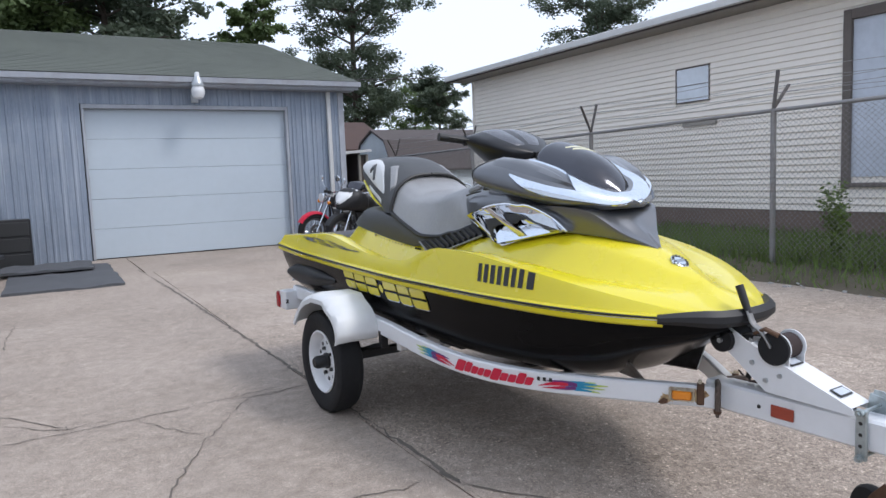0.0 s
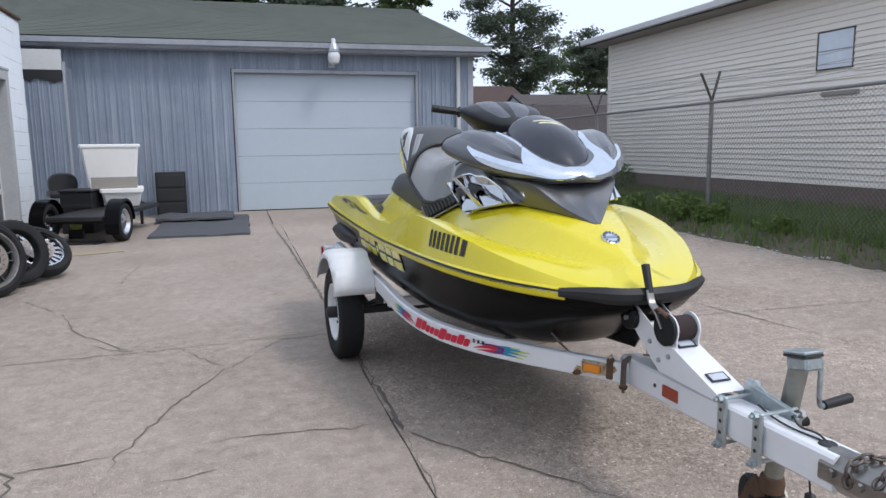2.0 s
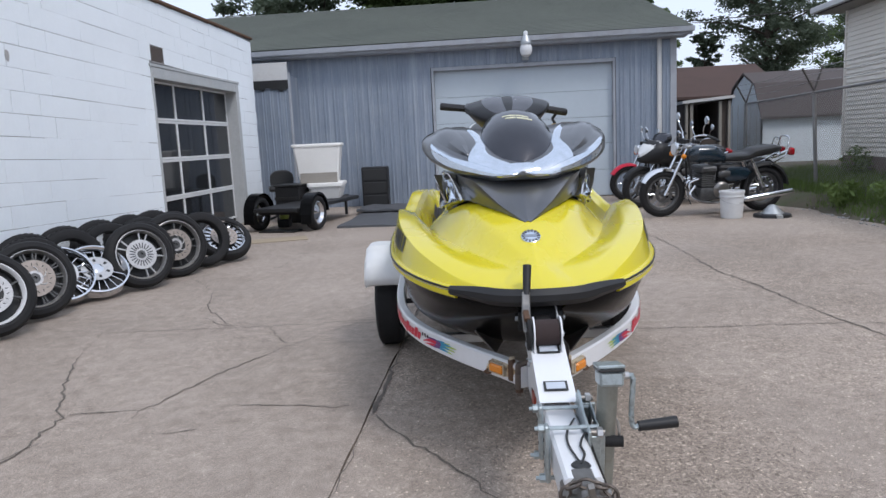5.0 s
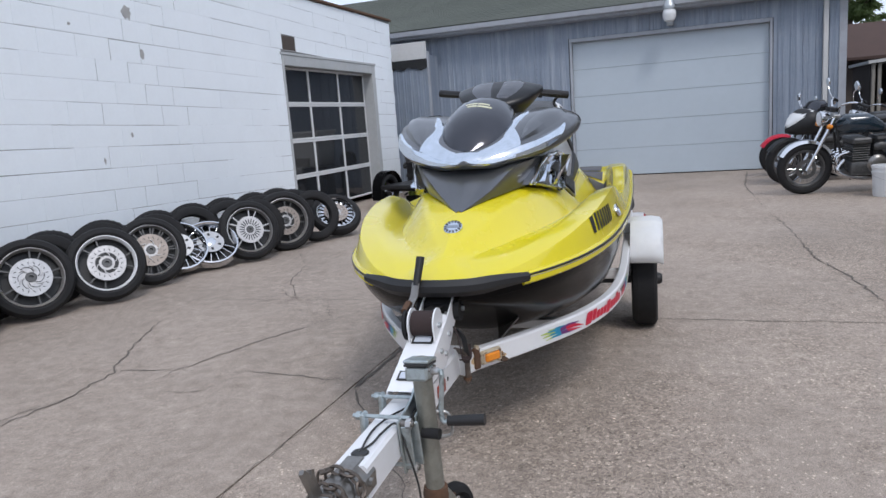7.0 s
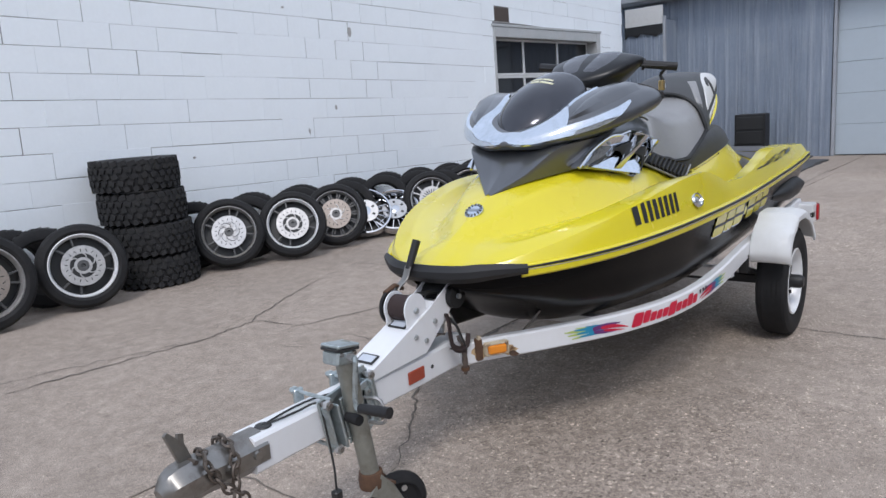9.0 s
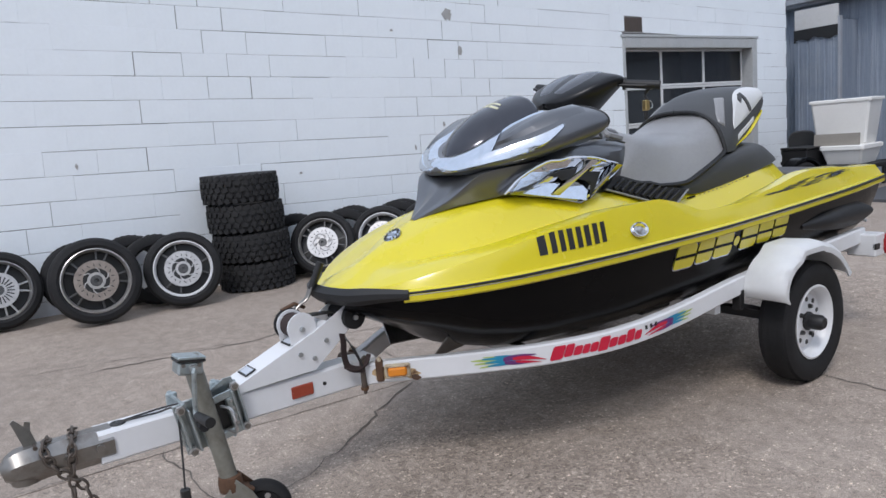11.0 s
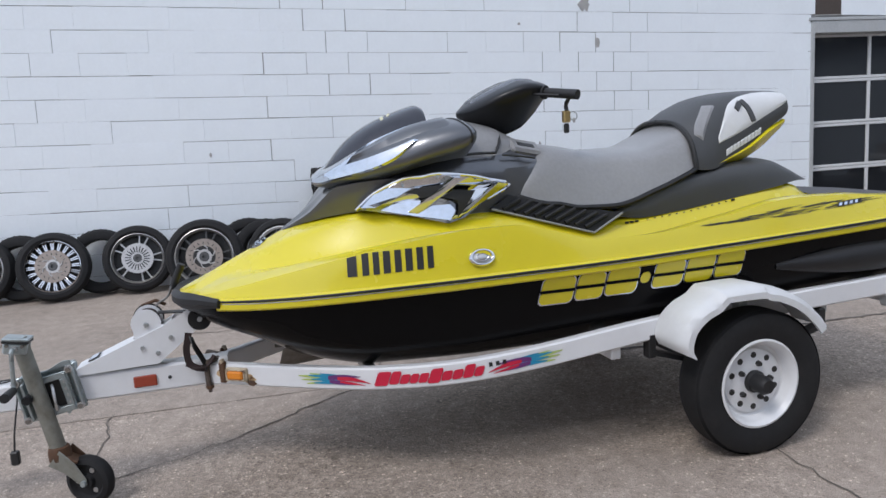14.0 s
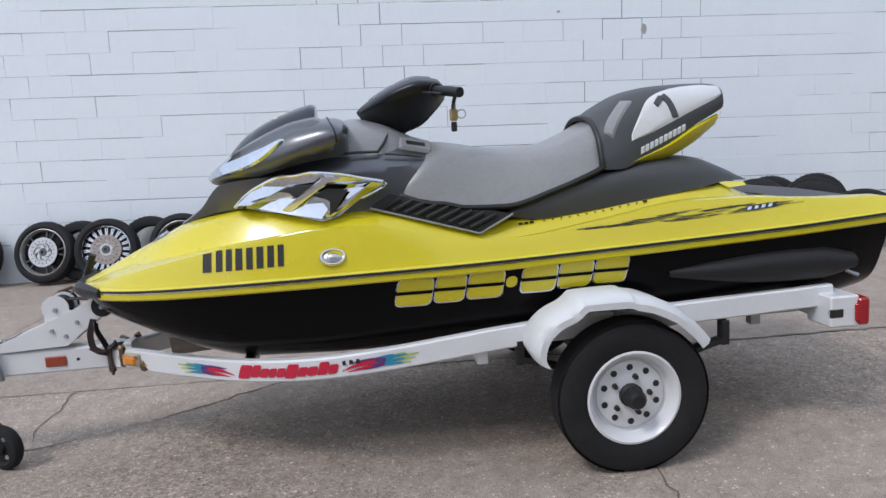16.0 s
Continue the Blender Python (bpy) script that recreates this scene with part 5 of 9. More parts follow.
def seat():
    SEAT = Skin([
        (-0.790, (0.262, 0.985), (0.258, 0.992), (0.248, 0.998), (0.1, 1.0), (0, 1.0)),
        (-0.745, (0.284, 0.968), (0.266, 1.03), (0.222, 1.055), (0.12, 1.045), (0, 1.048)),
        (-0.685, (0.294, 0.948), (0.262, 1.06), (0.21, 1.115), (0.13, 1.140), (0, 1.148)),
        (-0.625, (0.297, 0.942), (0.252, 1.075), (0.205, 1.135), (0.13, 1.165), (0, 1.174)),
        (-0.54, (0.300, 0.922), (0.248, 1.065), (0.205, 1.125), (0.135, 1.152), (0, 1.162)),
        (-0.38, (0.300, 0.916), (0.245, 1.035), (0.21, 1.095), (0.14, 1.124), (0, 1.135)),
        (-0.20, (0.292, 0.960), (0.247, 1.06), (0.21, 1.10), (0.145, 1.126), (0, 1.136)),
        (-0.02, (0.278, 1.022), (0.242, 1.11), (0.205, 1.155), (0.15, 1.183), (0, 1.192)),
        (0.05, (0.245, 1.05), (0.215, 1.14), (0.185, 1.19), (0.135, 1.222), (0, 1.236)),
        (0.10, (0.20, 1.06), (0.18, 1.15), (0.155, 1.20), (0.11, 1.232), (0, 1.246)),
    ])
    part("seat", SEAT.mesh(ny=44, nv=6), M_SEAT, ski, "two-tone grey vinyl seat", smooth=60)
    piping = [SEAT.at(-0.785 + 0.80 * k / 24, 0.0, 1) for k in range(25)]
    for s in (1, -1):
        part("seat_piping", tube([(s * (p.x + 0.003), p.y, p.z - 0.002) for p in piping], 0.011, 6), M_BLACKPLASTIC, ski)
    BACK = Skin([
        (0.010, (0.272, 1.026), (0.262, 1.075), (0.222, 1.155), (0.13, 1.215), (0, 1.23)),
        (0.08, (0.268, 1.022), (0.256, 1.10), (0.212, 1.205), (0.13, 1.262), (0, 1.277)),
        (0.20, (0.24, 1.058), (0.232, 1.15), (0.195, 1.26), (0.125, 1.315), (0, 1.33)),
        (0.32, (0.22, 1.118), (0.216, 1.20), (0.185, 1.288), (0.12, 1.334), (0, 1.347)),
        (0.44, (0.195, 1.182), (0.196, 1.235), (0.17, 1.300), (0.11, 1.338), (0, 1.350)),
        (0.545, (0.166, 1.228), (0.172, 1.258), (0.155, 1.306), (0.105, 1.336), (0, 1.347)),
        (0.572, (0.148, 1.240), (0.155, 1.264), (0.140, 1.306), (0.095, 1.330), (0, 1.340)),
    ])
    b = BACK.mesh(ny=36, nv=6)
    rear = [BACK.at(0.572, k / 6, 1) for k in range(25)]
    b.faces.new([b.verts.new(p) for p in rear + [Vector((-p.x, p.y, p.z)) for p in reversed(rear[:-1])]])
    bmesh.ops.remove_doubles(b, verts=b.verts, dist=1e-4)
    bmesh.ops.recalc_face_normals(b, faces=b.faces)
    part("backrest", b, M_SEATDARK, ski, "charcoal passenger backrest", smooth=50)
    und = bmesh.new()
    quads(und, [[BACK.at(0.08 + 0.49 * k / 16, 0, 1), BACK.at(0.08 + 0.49 * k / 16, 0, -1)] for k in range(17)])
    part("backrest_base", und, M_SEATDARK, ski, smooth=0)
    for s in (1, -1):
        def bv(y, z):
            lo, hi = 0.0, 3.6
            for _ in range(22):
                mid = (lo + hi) / 2
                lo, hi = (mid, hi) if BACK.at(y, mid, 1).z < z else (lo, mid)
            return lo

        def panel(name, pa, pb, lift, material, n=24, m=6, label=""):
            return part(name, BACK.strip([(y, bv(y, z)) for y, z in pa], [(y, bv(y, z)) for y, z in pb], s, lift, n, m, outward=Vector((s, 0, 0.2))), material, ski, label)
        panel("white_panel", [(0.138, 1.124), (0.24, 1.154), (0.34, 1.192), (0.44, 1.234), (0.515, 1.264), (0.562, 1.288)],
              [(0.143, 1.150), (0.185, 1.228), (0.240, 1.298), (0.34, 1.330), (0.46, 1.338), (0.566, 1.322)], 0.005, M_WHITEPLASTIC, 40, 7, "white side panel")
        # pale bars along the lower edge
        for k in range(10):
            y = 0.178 + 0.0205 * k
            z = 1.082 + 0.0415 * 0.0205 * k / 0.1
            panel("pale_bar", [(y, z - 0.012), (y + 0.0175, z - 0.005)], [(y + 0.002, z + 0.020), (y + 0.0195, z + 0.027)], 0.004, M_WHITEPLASTIC, 8, 6)

        # dark figure one on the panel, its flag towards the reader's left
        def fy(y):
            return y if s > 0 else 0.640 - y
        panel("figure_stem", [(fy(0.278), 1.294), (fy(0.305), 1.256), (fy(0.322), 1.200)], [(fy(0.306), 1.309), (fy(0.338), 1.262), (fy(0.355), 1.207)], 0.010, M_SEATDARK, 12, 6)
        panel("figure_flag", [(fy(0.248), 1.266), (fy(0.284), 1.303)], [(fy(0.268), 1.246), (fy(0.300), 1.278)], 0.0102, M_SEATDARK, 8, 6)
        panel("backrest_pad", [(0.070, 1.135), (0.095, 1.18), (0.135, 1.235), (0.19, 1.288)], [(0.030, 1.165), (0.050, 1.205), (0.090, 1.250), (0.135, 1.290)], 0.006, M_SEAT, 16, 4, "silver-grey backrest side strip")
        part("seat_seam", tube([BACK.at(0.012, k / 4, s) + Vector((s * 0.003, -0.003, 0.002)) for k in range(17)], 0.011, 8), M_INK, ski)
    low = Skin([(0.13, (0.15, 1.02), (0.20, 1.025), (0.232, 1.045)), (0.3, (0.13, 1.040), (0.180, 1.050), (0.214, 1.108)), (0.42, (0.12, 1.085), (0.166, 1.100), (0.192, 1.170)), (0.54, (0.11, 1.165), (0.145, 1.175), (0.152, 1.215))])
    for s in (1, -1):
        bm = bmesh.new()
        quads(bm, [[low.at(0.13 + 0.41 * k / 14, v / 4, s) for v in range(9)] for k in range(15)])
        part("yellow_underside", bm, M_YELLOW, ski)
    part("seat_block", box((-0.14, -0.3, 0.9), (0.14, 0.42, 1.05), 0.03), M_SEATDARK, ski)


seat()

# black shell beside and behind the seat
SHELL = Skin([
    (-0.38, (0.286, 0.872), (0.284, 0.884), (0.24, 0.9), (0, 0.91)),
    (-0.26, (0.289, 0.854), (0.288, 0.905), (0.25, 0.94), (0, 0.95)),
    (-0.10, (0.288, 0.866), (0.284, 0.95), (0.24, 0.99), (0, 1.0)),
    (0.08, (0.286, 0.886), (0.277, 0.985), (0.22, 1.025), (0, 1.035)),
    (0.25, (0.284, 0.908), (0.265, 1.005), (0.2, 1.045), (0, 1.055)),
    (0.42, (0.272, 0.930), (0.244, 1.005), (0.18, 1.043), (0, 1.053)),
    (0.54, (0.240, 0.944), (0.210, 0.982), (0.15, 1.004), (0, 1.010)),
    (0.66, (0.172, 0.938), (0.152, 0.944), (0.1, 0.949), (0, 0.952)),
])
part("seat_surround", SHELL.mesh(ny=36, nv=6), M_SEATDARK, ski, "matt charcoal seat surround", smooth=50)


def footwells():
    for s in (1, -1):
        for a, b, v0, v1 in ((-0.62, 0.36, 2.75, 3.32), (0.42, 0.62, 2.72, 3.55), (0.655, 0.78, 3.05, 4.2), (0.80, 0.99, 3.1, 5.0)):
            bm = bmesh.new()
            quads(bm, [[DECK.at(a + (b - a) * k / 8, v0 + (v1 - v0) * q / 6, s) + Vector((0, 0, 0.006)) for q in range(7)] for k in range(9)])
            part("footwell_mat", bm, M_FOOTMAT, ski, "grey textured traction mat")
        # ribbed black panel under the seat front
        def vent_at(y, z, out=0.0):
            return Vector((s * (0.300 + 0.03 * (0.94 - z) / 0.13 + out), y, z))
        quad = [(-0.902, 0.943), (-0.825, 0.990), (-0.362, 0.884), (-0.495, 0.820)]
        bm = bmesh.new()
        f = [vent_at(y, z) for y, z in quad]
        g = [vent_at(y, z, -0.06) for y, z in quad]
        quads(bm, [f + [f[0]], g + [g[0]]])
        bm.faces.new([bm.verts.new(p) for p in f])
        part("vent_panel", bm, M_BLACKPLASTIC, ski, "ribbed black vent panel", smooth=0)
        rim = [vent_at(y, z, 0.003) for y, z in quad]
        part("vent_edge", tube([rim[0], rim[3], rim[2]], 0.005, 6), M_SEAT, ski)
        for k in range(9):
            t = 0.08 + 0.098 * k
            top = Vector((0, quad[1][0], quad[1][1])).lerp(Vector((0, quad[2][0], quad[2][1])), t + 0.04)
            low = Vector((0, quad[0][0], quad[0][1])).lerp(Vector((0, quad[3][0], quad[3][1])), t)
            a_, b_ = low.lerp(top, 0.14), low.lerp(top, 0.84)
            part("vent_rib", sweep([vent_at(a_.y, a_.z, 0.003), vent_at(b_.y, b_.z, 0.003)], rect(0.016, 0.02, 0.004), up=(1, 0, 0)), M_BLACKPLASTIC, ski)


footwells()


def air_scoop():
    """Chrome side scoop: a bright plate with two dark openings and a slanted bar across."""
    front, top0, top1, rear, low = (-1.400, 0.978), (-1.17, 1.082), (-1.0, 1.078), (-0.832, 1.032), (-1.078, 0.908)

    def place(y, z, s, out=0.0):
        # the plate leans in towards its top and follows the cowl's side
        x = 0.316 - 0.6 * (y + 1.02) ** 2 - 0.10 * (z - 1.0) + 0.03 * max(0.0, y + 1.24) + out
        return Vector((s * x, y, z))

    def plate(name, poly, s, out, material, label="", depth=0.012, tilt=0.0, dome=0.006, level=1.0):
        bm = bmesh.new()
        c = [place(y, z, s, out + tilt * (z - level)) for y, z in poly]
        d = [place(y, z, s, out - depth) for y, z in poly]
        cen = sum(c, Vector()) / len(c) + Vector((s * dome, 0, 0.002))
        vc, vd, mid = [bm.verts.new(p) for p in c], [bm.verts.new(p) for p in d], bm.verts.new(cen)
        n = len(c)
        for i in range(n):
            j = (i + 1) % n
            bm.faces.new((vc[i], vc[j], mid))
            bm.faces.new((vc[j], vc[i], vd[i], vd[j]))
        bmesh.ops.recalc_face_normals(bm, faces=bm.faces)
        return part(name, bm, material, ski, label, smooth=25)
    for s in (1, -1):
        outline = [front, (-1.335, 1.034), (-1.23, 1.080), top0, (-1.107, 1.090), top1, (-0.92, 1.058), rear, (-0.93, 0.986), (-1.018, 0.925), low, (-1.2, 0.942), (-1.36, 0.972)]
        plate("air_scoop", outline, s, 0.008, M_CHROME, "polished chrome side scoop", 0.03, 0.12)
        # upper lip that catches the sky, and a leaning plate below
        plate("scoop_lip", [(-1.388, 0.986), (-1.335, 1.032), (-1.23, 1.078), (-1.107, 1.088), (-1.0, 1.070), (-0.86, 1.044), (-0.94, 1.038), (-1.10, 1.056), (-1.20, 1.046), (-1.27, 1.012), (-1.34, 0.985)], s, 0.016, M_SILVER, "", 0.02, -0.42, 0.002, 1.045)
        plate("scoop_plate", [(-1.34, 0.976), (-1.22, 1.000), (-1.165, 0.998), (-1.205, 0.958), (-1.13, 0.978), (-1.07, 0.978), (-1.055, 0.955), (-1.080, 0.922), (-1.2, 0.945)], s, 0.017, M_SILVER, "", 0.02, -0.32, 0.004, 0.955)
        plate("scoop_opening", [(-1.235, 1.030), (-1.17, 1.046), (-1.09, 1.050), (-1.055, 1.056), (-1.10, 1.028), (-1.15, 1.010), (-1.175, 1.006), (-1.19, 1.022)], s, 0.022, M_INK, depth=0.004)
        plate("scoop_opening", [(-1.105, 1.006), (-1.055, 1.030), (-0.975, 1.022), (-1.02, 0.962), (-1.05, 0.930), (-1.040, 0.975), (-1.065, 0.998)], s, 0.022, M_INK, depth=0.004)
        plate("scoop_bar", [(-1.222, 0.962), (-1.190, 0.952), (-1.025, 1.068), (-1.060, 1.074)], s, 0.034, M_CHROME, depth=0.02, tilt=0.35)
        plate("scoop_bar", [(-1.085, 0.918), (-1.045, 0.922), (-0.846, 1.036), (-0.890, 1.044)], s, 0.030, M_CHROME, depth=0.02, tilt=0.35)
        rim = [place(y, z, s, 0.016) for y, z in outline]
        part("scoop_rim", tube(smoothed(rim[:9], 3), 0.0065, 8), M_CHROME, ski)
        for y, z in ((-1.375, 0.98), (-1.235, 1.055), (-1.11, 1.078), (-0.97, 1.066), (-1.075, 0.922)):
            p = place(y, z, s, 0.012)
            part("screw", cyl(p, p + Vector((s * 0.007, 0, 0.002)), 0.006, 0.005, 10), M_GALV, ski)


air_scoop()


def hull_side(y, z, s):
    """A point on the hull's side at height z."""
    lo, hi = 0.0, 2.0
    for _ in range(24):
        mid = (lo + hi) / 2
        if HULL.at(y, mid, 1).z > z:
            lo = mid
        else:
            hi = mid
    return HULL.at(y, lo, s)


def deck_side(y, z, s):
    lo, hi = 0.0, 0.98
    for _ in range(24):
        mid = (lo + hi) / 2
        if DECK.at(y, mid, 1).z < z:
            lo = mid
        else:
            hi = mid
    return DECK.at(y, lo, s)


def decal(name, poly, where, s, material, lift=0.003, grid=3, label=""):
    """A thin decal whose four corners (y, z) are laid on a curved side."""
    bm = bmesh.new()
    (a, b, c, d) = [Vector((p[0], p[1], 0)) for p in poly]
    rows = []
    for i in range(grid + 1):
        l, r = a.lerp(d, i / grid), b.lerp(c, i / grid)
        row = []
        for j in range(grid + 1):
            q = l.lerp(r, j / grid)
            p = where(q.x, q.y, s)
            row.append(p + Vector((s * lift, 0, lift * 0.3)))
        rows.append(row)
    quads(bm, rows)
    if s > 0:
        bmesh.ops.reverse_faces(bm, faces=bm.faces)
    return part(name, bm, material, ski, label, smooth=40)


def rounded_decal(name, y, z, w, h, lean, r, s, material, lift):
    """A slanted block with rounded corners laid on the hull's side."""
    pts = []
    for cy, cz, a0 in ((w - r, h - r, 0), (r, h - r, 90), (r, r, 180), (w - r, r, 270)):
        for k in range(4):
            a = radians(a0 + 30 * k)
            qy, qz = cy + r * math.cos(a), cz + r * math.sin(a)
            pts.append((y + qy + lean * qz / h, z + qz))
    bm = bmesh.new()
    ring = [bm.verts.new(hull_side(p[0], p[1], s) + Vector((s * lift, 0, lift * 0.3))) for p in pts]
    my, mz = sum(p[0] for p in pts) / len(pts), sum(p[1] for p in pts) / len(pts)
    mid = bm.verts.new(hull_side(my, mz, s) + Vector((s * lift, 0, lift * 0.3)))
    for a, b in zip(ring, ring[1:] + ring[:1]):
        bm.faces.new((a, b, mid) if s < 0 else (b, a, mid))
    part(name, bm, material, ski, smooth=40)


def graphics():
    for s in (1, -1):
        # big yellow marking on the hull side: plain rounded blocks
        y = -0.845
        for k, w in enumerate((0.13, 0.11, 0.13, 0.05, 0.13, 0.125, 0.125)):
            zc = 0.664 + 0.030 * (y + w / 2 + 0.845) / 0.87
            h, sh = 0.047, 0.018
            if k == 3:
                rounded_decal("marking_dot", y + 0.002, zc - 0.02, 0.04, 0.04, 0.006, 0.017, s, M_YELLOW, 0.006)
            else:
                rounded_decal("marking_outline", y - 0.004, zc - h - 0.004, w - 0.001, 2 * h + 0.008, sh, 0.020, s, M_SILVER, 0.003)
                rounded_decal("marking_block", y, zc - h, w - 0.009, 2 * h, sh, 0.018, s, M_YELLOW, 0.0055)
                # a dark slot right across splits each block
                rounded_decal("marking_slot", y + 0.003, zc - 0.007, w - 0.003, 0.012, 0.003, 0.002, s, M_BLACKHULL, 0.0068)
            y += w + 0.004
        # plain dark bars on the bow
        y = -1.487
        for k, w in enumerate((0.042, 0.030, 0.028, 0.032, 0.030, 0.032, 0.030, 0.028)):
            z, tall = 0.782 + 0.010 * k / 7, 0.072 if k else 0.066
            decal("bow_bar", [(y, z), (y + w * 0.72, z + 0.001), (y + w * 0.72 + 0.004, z + tall), (y + 0.004, z + tall)], deck_side, s, M_INK, 0.0025, 2)
            y += w + 0.005
        # oval chrome port, on one side only
        if s > 0:
            p = deck_side(-1.042, 0.812, s)
            nrm = Vector((s * 0.90, 0, 0.43)).normalized()
            oval = Matrix.Translation(p) @ nrm.to_track_quat("Z", "Y").to_matrix().to_4x4()
            long = oval @ Matrix.Diagonal((1.30, 0.86, 1.0, 1.0)) if abs((oval.to_3x3() @ Vector((1, 0, 0))).y) > 0.7 else oval @ Matrix.Diagonal((0.86, 1.30, 1.0, 1.0))
            port = part("side_port", lathe([(0.0, 0.001), (0.024, 0.001), (0.028, 0.009), (0.032, 0.0095), (0.036, 0.004), (0.037, 0.0)], long, 32), M_CHROME, ski, "oval chrome side port")
            part("port_bowl", lathe([(0.0, 0.0065), (0.010, 0.0060), (0.014, 0.0035), (0.022, 0.0022), (0.024, 0.0012)], long, 28), M_CASTALU, port, "dull cast inner bowl")
            part("port_ring", lathe([(0.013, 0.0048), (0.0145, 0.0058), (0.016, 0.0045)], long, 28), M_CHROME, port)
        # dark tail graphic: streaks along the rear quarter
        rng = random.Random(4)
        for k in range(84):
            a = rng.uniform(-0.20, 0.52)
            full = max(0.12, 1.0 - abs(a - 0.22) / 0.42)
            z = 0.842 + 0.045 * (a + 0.12) + rng.uniform(-0.016, 0.022) * full
            ln = rng.uniform(0.05, 0.16)
            decal("tail_streak", [(a, z), (a + ln, z + 0.006), (a + ln, z + 0.0072), (a, z + 0.0016)], deck_side, s, M_INK, 0.002, 2)
        decal("tail_field", [(0.425, 0.860), (0.545, 0.868), (0.560, 0.884), (0.440, 0.876)], deck_side, s, M_INK, 0.0026, 3)
        for k in range(4):
            a, z = 0.434 + 0.027 * k, 0.8625 + 0.0018 * k
            decal("tail_mark", [(a, z), (a + 0.015, z + 0.001), (a + 0.022, z + 0.012), (a + 0.007, z + 0.011)], deck_side, s, M_SILVER, 0.0040, 2)
        # small black marks along the inner yellow side
        for k in range(16):
            a = -0.33 + 0.022 * k if k < 3 else -0.27 + 0.034 * (k - 2)
            q = DECK.at(a, 3.92, s)
            big = 1.0 if k < 3 or k > 14 else 0.45
            part("small_mark", box((-0.002, -0.008 * big, -0.004 * big), (0.002, 0.008 * big, 0.004 * big), m=Matrix.Translation(q + Vector((s * 0.004, 0, 0.004)))), M_INK, ski, smooth=0)
        # black side fin
        fin = []
        for k in range(13):
            t = k / 12
            yy = 0.14 + 0.72 * t
            r = 0.012 + 0.05 * math.sin(min(1, t * 1.5) * math.pi / 2) * (1 if t < 0.85 else 1 - (t - 0.85) * 4)
            c = hull_side(yy, 0.655 - 0.01 * t, s)
            fin.append([c + Vector((s * 0.05 * max(0.0, math.cos(a)) * min(1, t * 3 + 0.1), 0, r * math.sin(a))) for a in (-math.pi / 2 + math.pi * q / 8 for q in range(9))])
        bm = bmesh.new()
        quads(bm, fin)
        part("sponson", bm, M_BLACKPLASTIC, ski, "black moulded side fin")
    p = DECK.at(-1.748, 5.0, 1)
    nrm = Vector((0, -0.55, 0.83)).normalized()
    mm = Matrix.Translation(p) @ nrm.to_track_quat("Z", "Y").to_matrix().to_4x4()
    part("bow_badge", lathe([(0.0, 0.007), (0.03, 0.007), (0.036, 0.004), (0.037, -0.004)], mm, 24), M_SILVER, ski, "round silver bow badge")
    for k in range(14):
        a = 2 * math.pi * k / 14
        part("badge_tooth", box((0.024, -0.003, 0.006), (0.034, 0.003, 0.0085), m=mm @ Matrix.Rotation(a, 4, "Z")), M_INK, ski, smooth=0)
    part("badge_band", box((-0.022, -0.006, 0.006), (0.022, 0.006, 0.0085), m=mm), M_STEELBLUE, ski, smooth=0)


graphics()
lock = thing("padlock_keys", "small brass padlock and dark key cord hanging from the grip", "padlock", RIG @ Matrix.Translation((0.255, -0.56, 1.362)))
part("cord", tube([(0, 0, 0.0), (0.012, 0.008, -0.02), (-0.006, 0.004, -0.045), (0.006, 0.0, -0.07)], 0.008, 6, steps=4), M_INK, lock)
part("lock_body", box((-0.012, -0.014, -0.115), (0.012, 0.014, -0.07), 0.004), M_BRASS, lock)
part("key_tag", box((-0.006, -0.011, -0.155), (0.006, 0.011, -0.118), 0.004), M_INK, lock)
part("ring", lathe([(0.016, -0.002), (0.019, 0.0), (0.016, 0.002), (0.014, 0.0)], Matrix.Translation((0.0, 0.03, -0.09)) @ pose(0, 0, 0, 0, 80, 0), 16, closed=True), M_GALV, lock)

# ---- boat trailer ----
trailer = thing("boat_trailer", "white single-axle trailer carrying the jet ski", "trailer", RIG)
AX = -0.06


